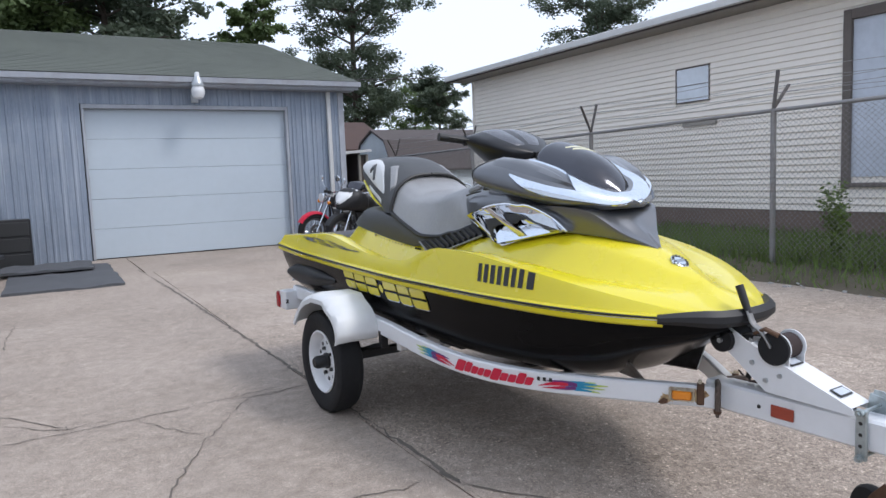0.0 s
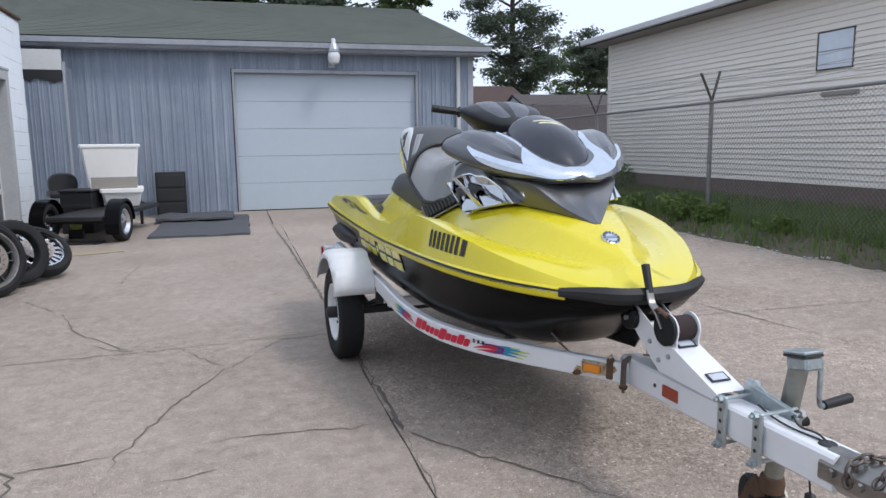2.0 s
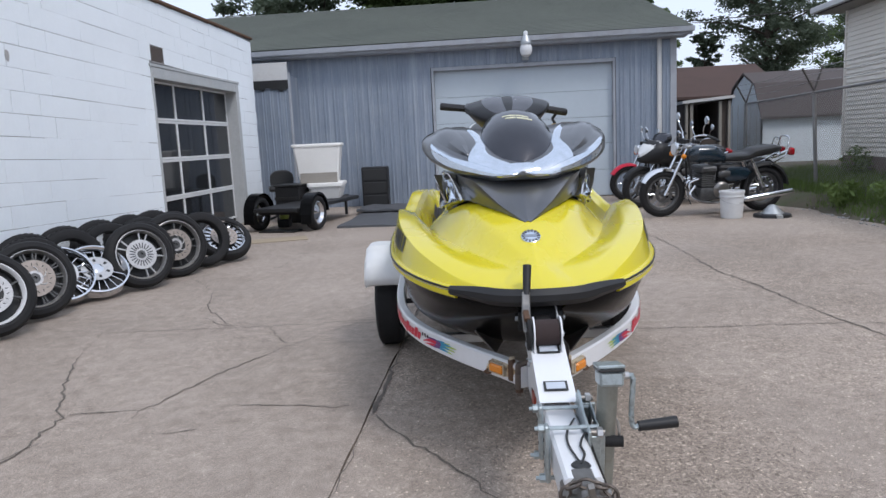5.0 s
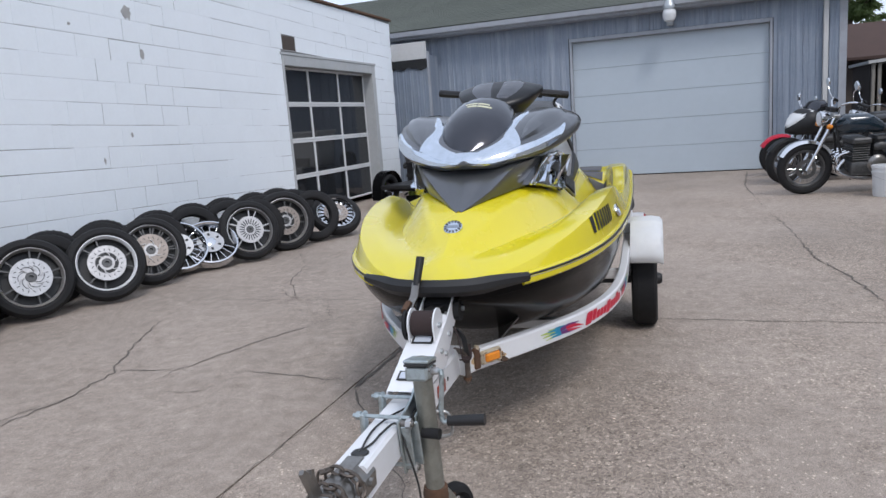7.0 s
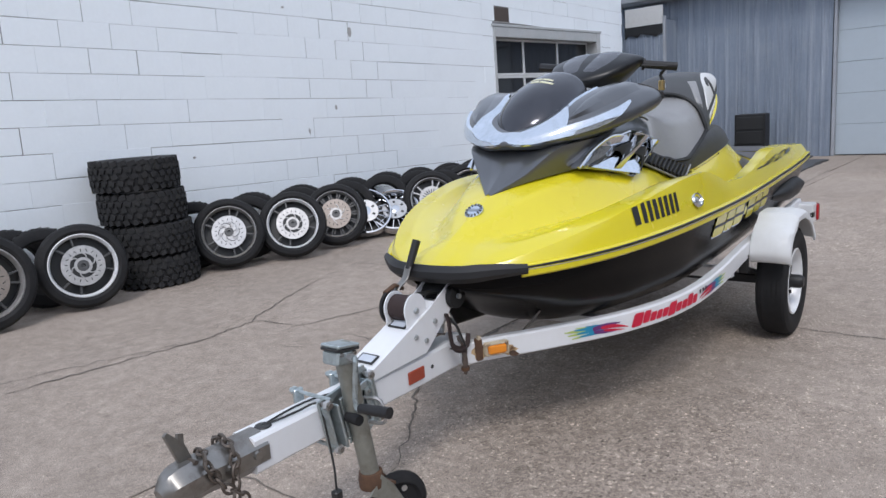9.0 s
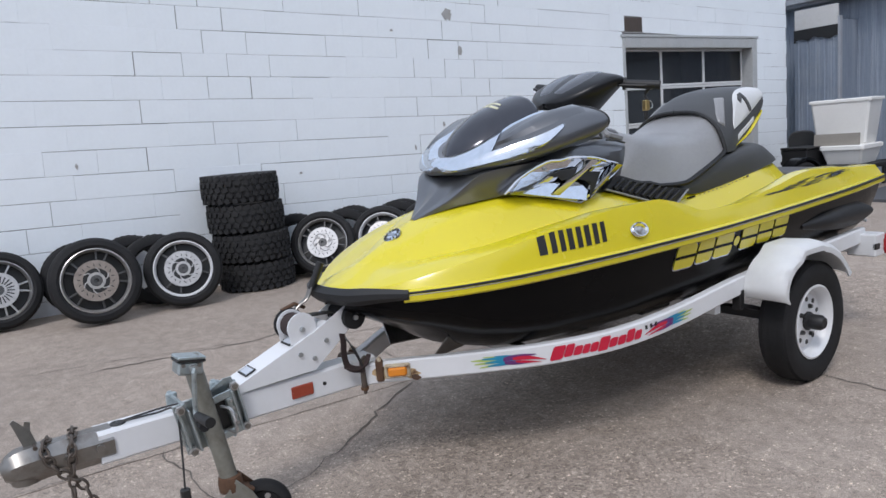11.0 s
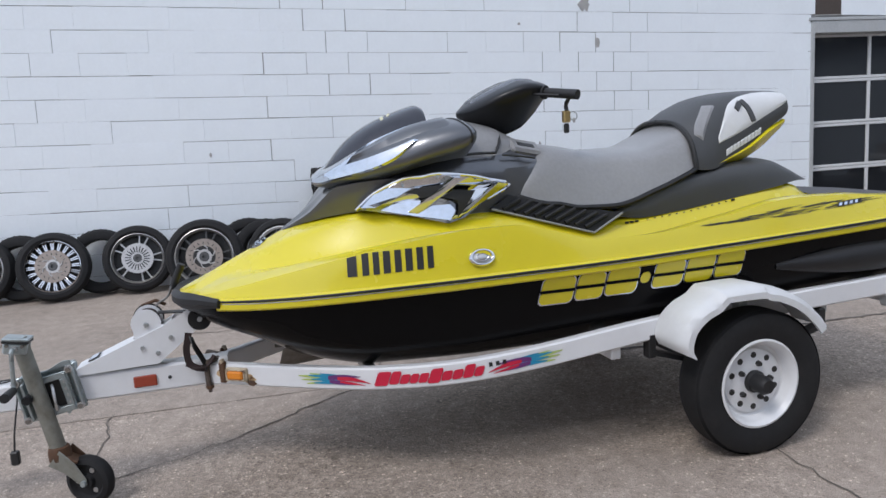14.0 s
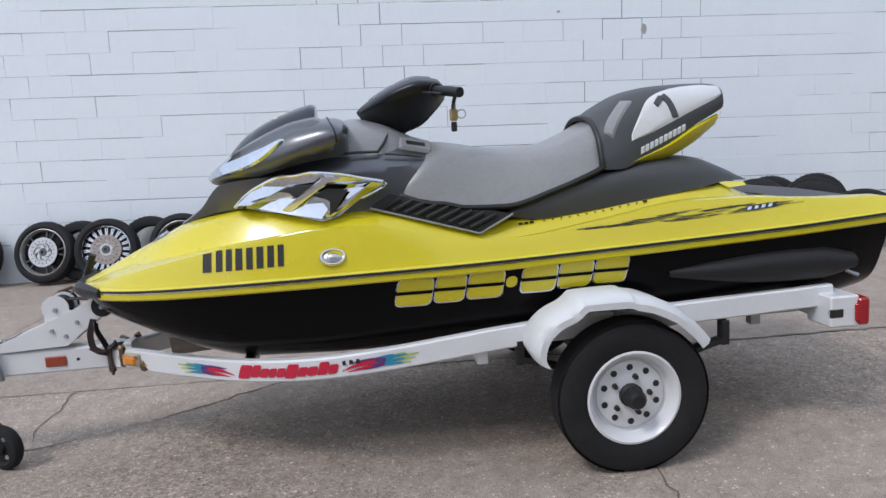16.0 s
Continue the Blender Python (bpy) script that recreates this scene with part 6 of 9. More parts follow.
def lofted_wheel(parent, x, s, y=AX, z=0.268, r=0.268, width=0.14):
    m = Matrix.Translation((x, y, z)) @ pose(0, 0, 0, 0, 90 * s, 0)     # local z points outwards
    w = part("wheel", lathe([(r * 0.60, -width * 0.36), (r * 0.70, -width * 0.46), (r * 0.9, -width * 0.5), (r * 0.97, -width * 0.43), (r, -width * 0.3), (r, width * 0.3), (r * 0.97, width * 0.43), (r * 0.9, width * 0.5), (r * 0.70, width * 0.46), (r * 0.600, width * 0.36)], m, 48), M_RUBBER, parent, "black trailer tyre")
    t = bmesh.new()
    for k in range(4):
        h = width * (-0.225 + 0.15 * k)
        lathe([(r + 0.0006, h - 0.006), (r + 0.0025, h - 0.004), (r + 0.0025, h + 0.022 * width / 0.14), (r + 0.0006, h + 0.024 * width / 0.14)], m, 48, t)
    part("tread_rib", t, M_RUBBER, w)
    part("rim", lathe([(r * 0.60, -width * 0.36), (r * 0.55, 0), (r * 0.57, width * 0.25), (r * 0.605, width * 0.36), (r * 0.622, width * 0.42), (r * 0.592, width * 0.44), (r * 0.558, width * 0.36), (r * 0.535, width * 0.30), (r * 0.515, width * 0.07), (r * 0.475, width * 0.03), (r * 0.457, width * 0.045), (r * 0.447, width * 0.11), (r * 0.43, width * 0.13), (r * 0.30, width * 0.14), (r * 0.28, width * 0.155), (r * 0.2, width * 0.16), (r * 0.1, width * 0.16), (0, width * 0.16)], m, 48), M_WHITE, w, "white painted steel rim")
    for k in range(10):
        a = 2 * math.pi * k / 10
        part("vent_hole", lathe([(0, width * 0.135), (r * 0.042, width * 0.135), (r * 0.044, width * 0.12)], m @ Matrix.Translation((r * 0.365 * math.cos(a), r * 0.365 * math.sin(a), 0.002)), 12), M_INK, w)
    for k in range(5):
        a = 2 * math.pi * (k + 0.3) / 5
        p = m @ Vector((r * 0.25 * math.cos(a), r * 0.25 * math.sin(a), width * 0.15))
        q = m @ Vector((r * 0.25 * math.cos(a), r * 0.25 * math.sin(a), width * 0.15 + 0.016))
        part("lug_nut", cyl(p, q, 0.011, 0.009, 6), M_INK, w)
    part("hub", lathe([(0.042, width * 0.15), (0.042, width * 0.15 + 0.012), (0.034, width * 0.15 + 0.018), (0.034, width * 0.15 + 0.062), (0.024, width * 0.15 + 0.078), (0.012, width * 0.15 + 0.078), (0, width * 0.15 + 0.076)], m, 20), M_BLACKPLASTIC, w, "black hub cap")
    v = m @ Vector((r * 0.2, -r * 0.53, width * 0.2))
    part("valve", cyl(v, m @ Vector((r * 0.2, -r * 0.53, width * 0.36)), 0.005, 0.004, 8), M_INK, w)
    return w


for s in (1, -1):
    lofted_wheel(trailer, 0.674 if s > 0 else -0.712, s)
    # moulded fender: an arc with a flat crown and a rolled outer lip
    prof = [(-0.338, 0.165), (-0.352, 0.205), (-0.332, 0.265), (-0.285, 0.310), (-0.225, 0.338), (-0.195, 0.362), (-0.17, 0.370), (-0.03, 0.372), (0.0, 0.362), (0.06, 0.348), (0.15, 0.305), (0.225, 0.240), (0.262, 0.195)]
    ring = smoothed([(0, AX + y, 0.268 + z) for y, z in prof], 4)
    bm = bmesh.new()
    rows = []
    for p in ring:
        c = Vector((0, AX, 0.268))
        d = (p - c).normalized()
        rows.append([Vector((s * x - (0.022 if x > 0.7 else 0.0), 0, 0)) + p - d * drop for x, drop in ((0.605, 0.0), (0.625, 0.0), (0.74, -0.004), (0.785, 0.004), (0.80, 0.022), (0.80, 0.045), (0.79, 0.045), (0.785, 0.025), (0.73, 0.012), (0.605, 0.012))])
    quads(bm, rows, close_v=True, cap=True)
    bmesh.ops.recalc_face_normals(bm, faces=bm.faces)
    part("fender", bm, M_WHITEPLASTIC, trailer, "white moulded plastic fender", smooth=40)
    part("fender_bracket", box((min(s * 0.56, s * 0.64), AX - 0.02, 0.50), (max(s * 0.56, s * 0.64), AX + 0.02, 0.60), 0.004), M_GALV, trailer)
    # side rail, curved in towards the tongue
    path = smoothed([(s * 0.055, -1.96, 0.395), (s * 0.10, -1.885, 0.398), (s * 0.27, -1.66, 0.403), (s * 0.43, -1.40, 0.407), (s * 0.53, -1.14, 0.419), (s * 0.575, -0.85, 0.445), (s * 0.583, -0.4, 0.488), (s * 0.583, 0.1, 0.508), (s * 0.575, 0.76, 0.528)], 6)
    part("side_rail", sweep(path, rect(0.04, 0.078, 0.006)), M_WHITE, trailer, "white painted steel rail")
    # colourful decal on the outer face of the rail: streaks and slanted red bars
    L = [0.0]
    for a, b in zip(path, path[1:]):
        L.append(L[-1] + (b - a).length)

    def on_rail(u, v, lift=0.0225):
        i = max(0, min(len(L) - 2, int(np.searchsorted(L, u)) - 1))
        f = (u - L[i]) / (L[i + 1] - L[i])
        p = path[i].lerp(path[i + 1], f)
        d = (path[i + 1] - path[i]).normalized()
        side = d.cross(Vector((0, 0, 1))).normalized()
        if side.x * s < 0:
            side = -side
        return p + side * lift + side.cross(d).normalized() * (v if side.cross(d).z > 0 else -v)

    def rail_decal(name, u0, u1, a0, b0, a1, b1, material, lift=0.0225, n=6, wave=0.0):
        bm = bmesh.new()
        quads(bm, [[on_rail(u0 + (u1 - u0) * k / n, (a0 + (a1 - a0) * k / n) + wave * math.sin(3.1 * k / n), lift), on_rail(u0 + (u1 - u0) * k / n, (b0 + (b1 - b0) * k / n) + wave * math.sin(3.1 * k / n), lift)] for k in range(n + 1)])
        part(name, bm, material, trailer, smooth=0)
    def streak(u0, u1, v0, v1, w0, w1, material, lift, bow=0.0, n=9):
        # a tapering lick of colour along the rail, fattest in its middle
        bm = bmesh.new()
        rows = []
        for k in range(n + 1):
            t = k / n
            c = v0 + (v1 - v0) * t + bow * math.sin(math.pi * t)
            w = (w0 + (w1 - w0) * t) * (0.25 + 0.75 * math.sin(math.pi * min(1.0, 0.12 + 0.8 * t)))
            rows.append([on_rail(u0 + (u1 - u0) * t, c - w, lift), on_rail(u0 + (u1 - u0) * t, c + w, lift)])
        quads(bm, rows)
        part("decal_streak", bm, material, trailer, smooth=0)
    for base, sg in ((0.385, 1), (1.325, -1)):
        def U(x):
            return base + sg * x
        for x0, x1, v0, v1, w0, w1 in ((0.0, 0.10, 0.010, 0.006, 0.003, 0.007), (0.012, 0.11, -0.004, -0.002, 0.003, 0.006), (0.03, 0.12, -0.018, -0.010, 0.003, 0.005), (0.045, 0.13, 0.019, 0.010, 0.003, 0.005)):
            streak(U(x0), U(x1), v0, v1, w0, w1, M_LIME, 0.0222)
        for x0, x1, v0, v1, w0, w1 in ((0.04, 0.17, 0.012, 0.008, 0.004, 0.009), (0.05, 0.18, -0.002, 0.0, 0.004, 0.010), (0.06, 0.18, -0.015, -0.008, 0.004, 0.008), (0.085, 0.17, 0.019, 0.012, 0.003, 0.004)):
            streak(U(x0), U(x1), v0, v1, w0, w1, M_TEAL, 0.0226)
        streak(U(0.115), U(0.235), 0.004, 0.010, 0.012, 0.003, M_NAVY, 0.0230, 0.003)
        streak(U(0.12), U(0.215), -0.008, -0.018, 0.010, 0.003, M_NAVY, 0.0230)
        streak(U(0.150), U(0.268), 0.003, -0.014, 0.010, 0.003, M_REDPAINT, 0.0234, 0.006)
        streak(U(0.160), U(0.250), -0.008, -0.020, 0.006, 0.002, M_REDPAINT, 0.0234)
    # the red marking between them: slanted blocks of two heights set close together
    u = 0.675
    lean = 0.008 if s > 0 else -0.008
    for k, w in enumerate((0.050, 0.036, 0.034, 0.030, 0.034, 0.044, 0.036, 0.036, 0.038, 0.034) if s > 0 else (0.034, 0.038, 0.036, 0.036, 0.044, 0.034, 0.030, 0.034, 0.036, 0.050)):
        kk = k if s > 0 else 9 - k
        hi = 0.026 if kk in (0, 1, 5, 8) else 0.014
        lo = -0.024 if kk in (0, 5) else -0.019
        bm = bmesh.new()
        c = 0.005
        ring = [(c, lo), (w - c - 0.003, lo), (w - 0.003, lo + c), (w - 0.003, hi - c), (w - c - 0.003, hi), (c, hi), (0, hi - c), (0, lo + c)]
        bm.faces.new([bm.verts.new(on_rail(u + a + lean * b / 0.02, b, 0.0238)) for a, b in ring])
        part("red_bar", bm, M_REDPAINT, trailer, smooth=0)
        u += w
    for k in range(3):
        a = (1.062 if s > 0 else 0.598) + 0.024 * k
        rail_decal("small_bar", a, a + 0.012, 0.006, 0.022, 0.007, 0.022, M_INK, 0.0242, 2)
    # amber side marker with its rusty bracket
    d = (on_rail(0.2, 0, 0) - on_rail(0.1, 0, 0)).normalized()
    q = Matrix.LocRotScale(on_rail(0.125, 0.004, 0.02), d.to_track_quat("Y", "Z"), None)
    def stain(u, v, ru, rv, seed, material, lift, name="rust_stain"):
        rng = random.Random(seed)
        bm = bmesh.new()
        bm.faces.new([bm.verts.new(on_rail(u + ru * math.cos(a) * rng.uniform(0.5, 1.15), v + rv * math.sin(a) * rng.uniform(0.5, 1.15), lift)) for a in (2 * math.pi * k / 18 for k in range(18))])
        part(name, bm, material, trailer, "brown rust stain on the white paint", smooth=0)
    stain(0.075, 0.0, 0.045, 0.034, 3 + s, M_RUSTSTAIN, 0.0212)
    stain(0.178, -0.014, 0.030, 0.020, 5 + s, M_RUSTSTAIN, 0.0212)
    lamp_ = part("marker_lamp", box((-0.006, -0.046, -0.025), (0.014, 0.046, 0.025), 0.005, m=q), M_RUSTPALE, trailer, "rust-stained marker lamp housing")
    out = 1 if s > 0 else -1
    part("lens", box((-0.026 if s < 0 else 0.004, -0.033, -0.016), (-0.004 if s < 0 else 0.026, 0.034, 0.016), 0.006, m=q), M_AMBER, lamp_, "amber lens")
    for y0, y1, z0, z1 in ((-0.041, 0.041, 0.017, 0.021), (-0.041, 0.041, -0.021, -0.017), (-0.041, -0.036, -0.017, 0.017), (0.037, 0.041, -0.017, 0.017)):
        part("bezel", box((min(out * 0.008, out * 0.020), y0, z0), (max(out * 0.008, out * 0.020), y1, z1), 0.001, m=q), M_RUSTPALE, lamp_)
    part("lamp_bracket", box((-0.008, -0.076, -0.034), (0.012, -0.050, 0.046), 0.004, m=q), M_RUST, lamp_, "flaking rusted bracket")
    part("bracket_tab", box((-0.006, -0.068, 0.040), (0.016, -0.054, 0.056), 0.004, m=q), M_RUSTPALE, lamp_)
    part("bracket_foot", prism([(0.048, -0.022), (0.066, -0.020), (0.082, -0.034), (0.070, -0.040), (0.050, -0.036)], 0.010 * out, q @ Matrix(((0, 0, 1, 0), (1, 0, 0, 0), (0, 1, 0, 0), (0, 0, 0, 1)))), M_RUST, lamp_)
    q2 = Matrix.LocRotScale(on_rail(0.002, 0.002, 0.014), d.to_track_quat("Y", "Z"), None)
    clamp = part("frame_clamp", tube([q2 @ Vector(c) for c in ((-0.05 * out, 0, 0.046), (0.004 * out, 0, 0.048), (0.016 * out, 0, 0.036), (0.016 * out, 0, -0.035), (0.012 * out, 0, -0.046))], 0.0105, 8, steps=3), M_WORNRUST, trailer, "rusted frame clamp")
    part("clamp_bolt", cyl(q2 @ Vector((0.012 * out, 0.0, -0.040)), q2 @ Vector((0.012 * out, 0.0, -0.052)), 0.016, 0.014, 6), M_RUST, clamp)
    part("clamp_end", cyl(q2 @ Vector((0.012 * out, 0.0, -0.052)), q2 @ Vector((0.012 * out, 0.0, -0.066)), 0.008, 0.006, 8), M_WORNRUST, clamp)
    # tail lamp box
    tb = part("tail_bracket", box((min(s * 0.53, s * 0.67), 0.70, 0.425), (max(s * 0.53, s * 0.67), 0.81, 0.54), 0.006), M_WHITE, trailer)
    part("tail_lamp", box((min(s * 0.60, s * 0.682), 0.80, 0.43), (max(s * 0.60, s * 0.682), 0.845, 0.53), 0.008), M_RED, tb, "red tail lamp lens")
    part("side_lens", box((min(s * 0.668, s * 0.680), 0.790, 0.445), (max(s * 0.668, s * 0.680), 0.825, 0.51), 0.004), M_RED, tb, "red side lens")
    part("stake_plug", box((s * 0.66 - 0.008, 0.70, 0.46), (s * 0.66 + 0.012, 0.75, 0.495), 0.004), M_INK, tb)
    part("tie_down_hook", tube([(s * 0.5, 0.80, 0.56), (s * 0.52, 0.86, 0.6), (s * 0.54, 0.9, 0.58)], 0.008, 6), M_GALV, trailer)
    # carpeted bunk board under the hull
    part("bunk", sweep([(s * 0.30, -0.75, 0.415), (s * 0.31, 0.0, 0.425), (s * 0.32, 0.8, 0.45)], rect(0.09, 0.05, 0.008)), M_CARPET, trailer, "carpeted bunk board")
    for y in (-0.55, 0.62):
        part("bunk_post", box((s * 0.30 - 0.02, y - 0.02, 0.36), (s * 0.30 + 0.02, y + 0.02, 0.42 if y < 0 else 0.43)), M_GALV, trailer, smooth=0)
    # Spring and hangers are coloured near black for the shade they sit in.
    part("leaf_spring", sweep(smoothed([(s * 0.583, -0.42, 0.40), (s * 0.583, AX, 0.31), (s * 0.583, 0.34, 0.40)], 6), rect(0.045, 0.018)), M_BLACKPLASTIC, trailer, "leaf spring, blackened for the shade under the trailer")
    for y in (-0.42, 0.34):
        part("spring_hanger", box((s * 0.583 - 0.02, y - 0.015, 0.38), (s * 0.583 + 0.02, y + 0.015, 0.47), 0.003), M_BLACKPLASTIC, trailer)
part("axle", box((-0.62, AX - 0.022, 0.246), (0.62, AX + 0.022, 0.29), 0.004), M_BLACKPLASTIC, trailer, "square steel axle")
part("cross_member", box((-0.57, -0.57, 0.385), (0.57, -0.53, 0.435), 0.004), M_WHITE, trailer)
part("rear_cross_member", box((-0.64, 0.71, 0.44), (0.64, 0.76, 0.50), 0.005), M_WHITE, trailer)
part("cross_member", box((-0.42, -1.42, 0.37), (0.42, -1.38, 0.41), 0.004), M_GALV, trailer)
part("keel_roller", cyl((-0.06, -1.40, 0.395), (0.06, -1.40, 0.395), 0.03, 0.03, 14), M_RUBBER, trailer)
for s in (1, -1):
    part("bow_guide", box((-0.003, -0.09, -0.07), (0.003, 0.09, 0.05), 0.002, m=Matrix.Translation((s * 0.17, -1.62, 0.46)) @ pose(0, 0, 0, 0, s * 42, s * 12)), M_WORNSTEEL, trailer, "bent worn steel bow guide")
# tongue
TONGUE = [(0, -2.83, 0.402), (0, -1.9, 0.400)]
part("tongue", sweep(TONGUE, rect(0.09, 0.098, 0.008)), M_WHITE, trailer, "white square tongue")
part("grommet", lathe([(0.004, 0.006), (0.02, 0.004), (0.024, 0.0)], Matrix.Translation((0.003, -2.768, 0.4515)), 16), M_INK, trailer)
cp = part("coupler", sweep(smoothed([(0, -2.79, 0.404), (0, -2.90, 0.405), (0, -2.97, 0.408), (0, -3.03, 0.406), (0, -3.07, 0.398)], 4), rect(0.102, 0.100, 0.03), scales=[1, 1, 1, 1, 0.99, 0.97, 0.95, 0.95, 0.97, 1.0, 1.0, 0.98, 0.94, 0.86, 0.74, 0.58, 0.4]), M_WORNSTEEL, trailer, "worn shiny ball coupler")
part("ball_socket", lathe([(0.0, 0.040), (0.016, 0.038), (0.030, 0.028), (0.039, 0.010), (0.042, -0.03), (0.038, -0.05), (0.0, -0.05)], Matrix.Translation((0, -3.015, 0.41)), 28), M_WORNSTEEL, cp)
for y in (-2.83, -2.91):
    for s in (1, -1):
        part("coupler_bolt", cyl((s * 0.049, y, 0.41), (s * 0.060, y, 0.41), 0.013, 0.011, 8), M_WORNSTEEL, cp)
q = Matrix.Translation((-0.010, -2.99, 0.445)) @ pose(0, 0, 0, 12, -10, 0)
part("latch", prism([(-0.016, 0.0), (0.016, 0.0), (0.014, 0.05), (0.022, 0.07), (0.010, 0.078), (0.004, 0.066), (-0.012, 0.095), (-0.022, 0.09)], 0.012, q @ Matrix(((0, 0, 1, 0), (1, 0, 0, 0), (0, 1, 0, 0), (0, 0, 0, 1)))), M_WORNSTEEL, cp, "upright worn latch lever")
part("latch_pin", cyl((-0.03, -2.985, 0.455), (0.03, -2.985, 0.455), 0.006, 0.006, 8), M_CHAIN, cp)


def chain(points, link=0.036, r=0.0042):
    pts = smoothed(points, 12)
    out, acc = [pts[0]], 0.0
    for a, b in zip(pts, pts[1:]):
        acc += (b - a).length
        if acc > link * 0.72:
            out.append(b)
            acc = 0.0
    for k, (a, b) in enumerate(zip(out, out[1:])):
        d = (b - a).normalized()
        q = d.to_track_quat("Z", "Y").to_matrix().to_4x4() @ Matrix.Rotation(radians(90 * (k % 2)), 4, "Z")
        ring = [Matrix.Translation((a + b) / 2) @ q @ Vector((0.011 * math.cos(t), 0, link * 0.5 * math.sin(t))) for t in (2 * math.pi * i / 12 for i in range(12))]
        bm = bmesh.new()
        rows = []
        for i, p in enumerate(ring):
            dd = (ring[(i + 1) % 12] - ring[i - 1]).normalized()
            e1 = (q.to_3x3() @ Vector((0, 1, 0)))
            e2 = dd.cross(e1)
            rows.append([p + (e1 * math.cos(t) + e2 * math.sin(t)) * r for t in (2 * math.pi * j / 5 for j in range(5))])
        quads(bm, rows, close_u=True, close_v=True)
        part("chain_link", bm, M_CHAIN, trailer)


chain([(-0.055, -2.88, 0.40), (-0.045, -2.88, 0.458), (0.02, -2.89, 0.464), (0.058, -2.90, 0.44), (0.064, -2.91, 0.36), (0.066, -2.92, 0.26)])
chain([(-0.05, -2.95, 0.43), (0.0, -2.95, 0.462), (0.05, -2.97, 0.45), (0.060, -2.94, 0.38), (0.064, -2.89, 0.33), (0.066, -2.86, 0.23)])
for s in (1, -1):
    part("side_reflector", box((min(s * 0.0445, s * 0.052), -2.235, 0.378), (max(s * 0.0445, s * 0.052), -2.155, 0.42), 0.003), M_ORANGE, trailer, "faded red reflector")
    part("bolt_hole", cyl((s * 0.0445, -2.11, 0.40), (s * 0.047, -2.11, 0.40), 0.007, 0.007, 10), M_INK, trailer)


def winch_post():
    """Tapered white channel that slants up from the tongue to the bow."""
    wp = part("winch_post", bmesh.new(), M_WHITE, trailer, "white slanted winch post")
    side = [(-2.43, 0.452), (-2.42, 0.475), (-2.12, 0.595), (-1.99, 0.665), (-1.965, 0.665), (-1.985, 0.58), (-2.14, 0.46)]
    for s in (1, -1):
        bm = prism([(y, z) for y, z in side], 0.004, Matrix(((0, 0, s, s * 0.05), (1, 0, 0, 0), (0, 1, 0, 0), (0, 0, 0, 1))))
        bmesh.ops.recalc_face_normals(bm, faces=bm.faces)
        part("post_cheek", bm, M_WHITE, wp, smooth=0)
        for y, z in ((-2.19, 0.525), (-2.09, 0.552), (-2.14, 0.50)):
            part("bolt", cyl((s * 0.053, y, z), (s * 0.061, y, z), 0.009, 0.008, 6), M_GALV, wp)
        # side disc of the winch
        bm = bmesh.new()
        disc = [(-2.215 + 0.0, 0.56)] + [(-2.17 + 0.052 * math.cos(a), 0.612 + 0.052 * math.sin(a)) for a in (math.pi * (1.15 - 1.2 * k / 14) for k in range(15))] + [(-2.08, 0.59)]
        prism(disc, 0.005, Matrix(((0, 0, s, s * 0.04), (1, 0, 0, 0), (0, 1, 0, 0), (0, 0, 0, 1))), bm)
        bmesh.ops.recalc_face_normals(bm, faces=bm.faces)
        part("winch_plate", bm, M_WHITE, wp)
        part("winch_bolt", cyl((s * 0.045, -2.17, 0.607), (s * 0.055, -2.17, 0.607), 0.01, 0.008, 8), M_GALV, wp)
    bm = bmesh.new()
    quads(bm, [[(x, y, z) for y, z in ((-2.42, 0.475), (-2.12, 0.595), (-2.08, 0.617))] for x in (-0.05, 0.05)])
    part("post_top", bm, M_WHITE, wp, smooth=0)
    for y, z, c in ((-2.36, 0.502, 0), (-2.2, 0.566, 0)):
        q = Matrix.Translation((0.0, y, z)) @ pose(0, 0, 0, 21.8, 0, 0)
        st = part("sticker", box((-0.035, -0.02, 0.0), (0.035, 0.02, 0.0025), m=q), M_INK, wp, "small dark printed label", smooth=0)
        part("sticker_field", box((-0.028, -0.014, 0.002), (0.028, 0.014, 0.004), m=q), M_CURTAIN, wp, smooth=0)
    part("winch_drum", cyl((-0.038, -2.17, 0.612), (0.038, -2.17, 0.612), 0.042, 0.042, 20), M_STRAP, wp, "dark brown wound winch strap")
    part("winch_flange", cyl((-0.062, -2.17, 0.612), (-0.052, -2.17, 0.612), 0.055, 0.055, 24), M_RUBBER, wp)
    part("bow_roller", cyl((-0.075, -1.982, 0.612), (0.075, -1.982, 0.612), 0.042, 0.042, 20), M_RUBBER, wp, "black rubber bow roller")
    part("roller_bolt", cyl((-0.085, -1.982, 0.612), (0.085, -1.982, 0.612), 0.009, 0.009, 8), M_GALV, wp)
    part("winch_arm", sweep(smoothed([(-0.058, -2.165, 0.615), (-0.060, -2.135, 0.66), (-0.056, -2.095, 0.685), (-0.053, -2.075, 0.725)], 4), rect(0.008, 0.028, 0.003), up=(1, 0, 0.1)), M_WORNSTEEL, wp, "worn rusty winch crank arm")
    part("ratchet_pawl", sweep([(-0.062, -2.19, 0.66), (-0.062, -2.14, 0.675), (-0.062, -2.105, 0.655)], rect(0.012, 0.02, 0.004), up=(1, 0, 0.1)), M_RUST, wp)
    part("winch_grip", cyl((-0.052, -2.075, 0.715), (-0.043, -2.032, 0.806), 0.0125, 0.0145, 12), M_BLACKPLASTIC, wp, "black winch handle grip")
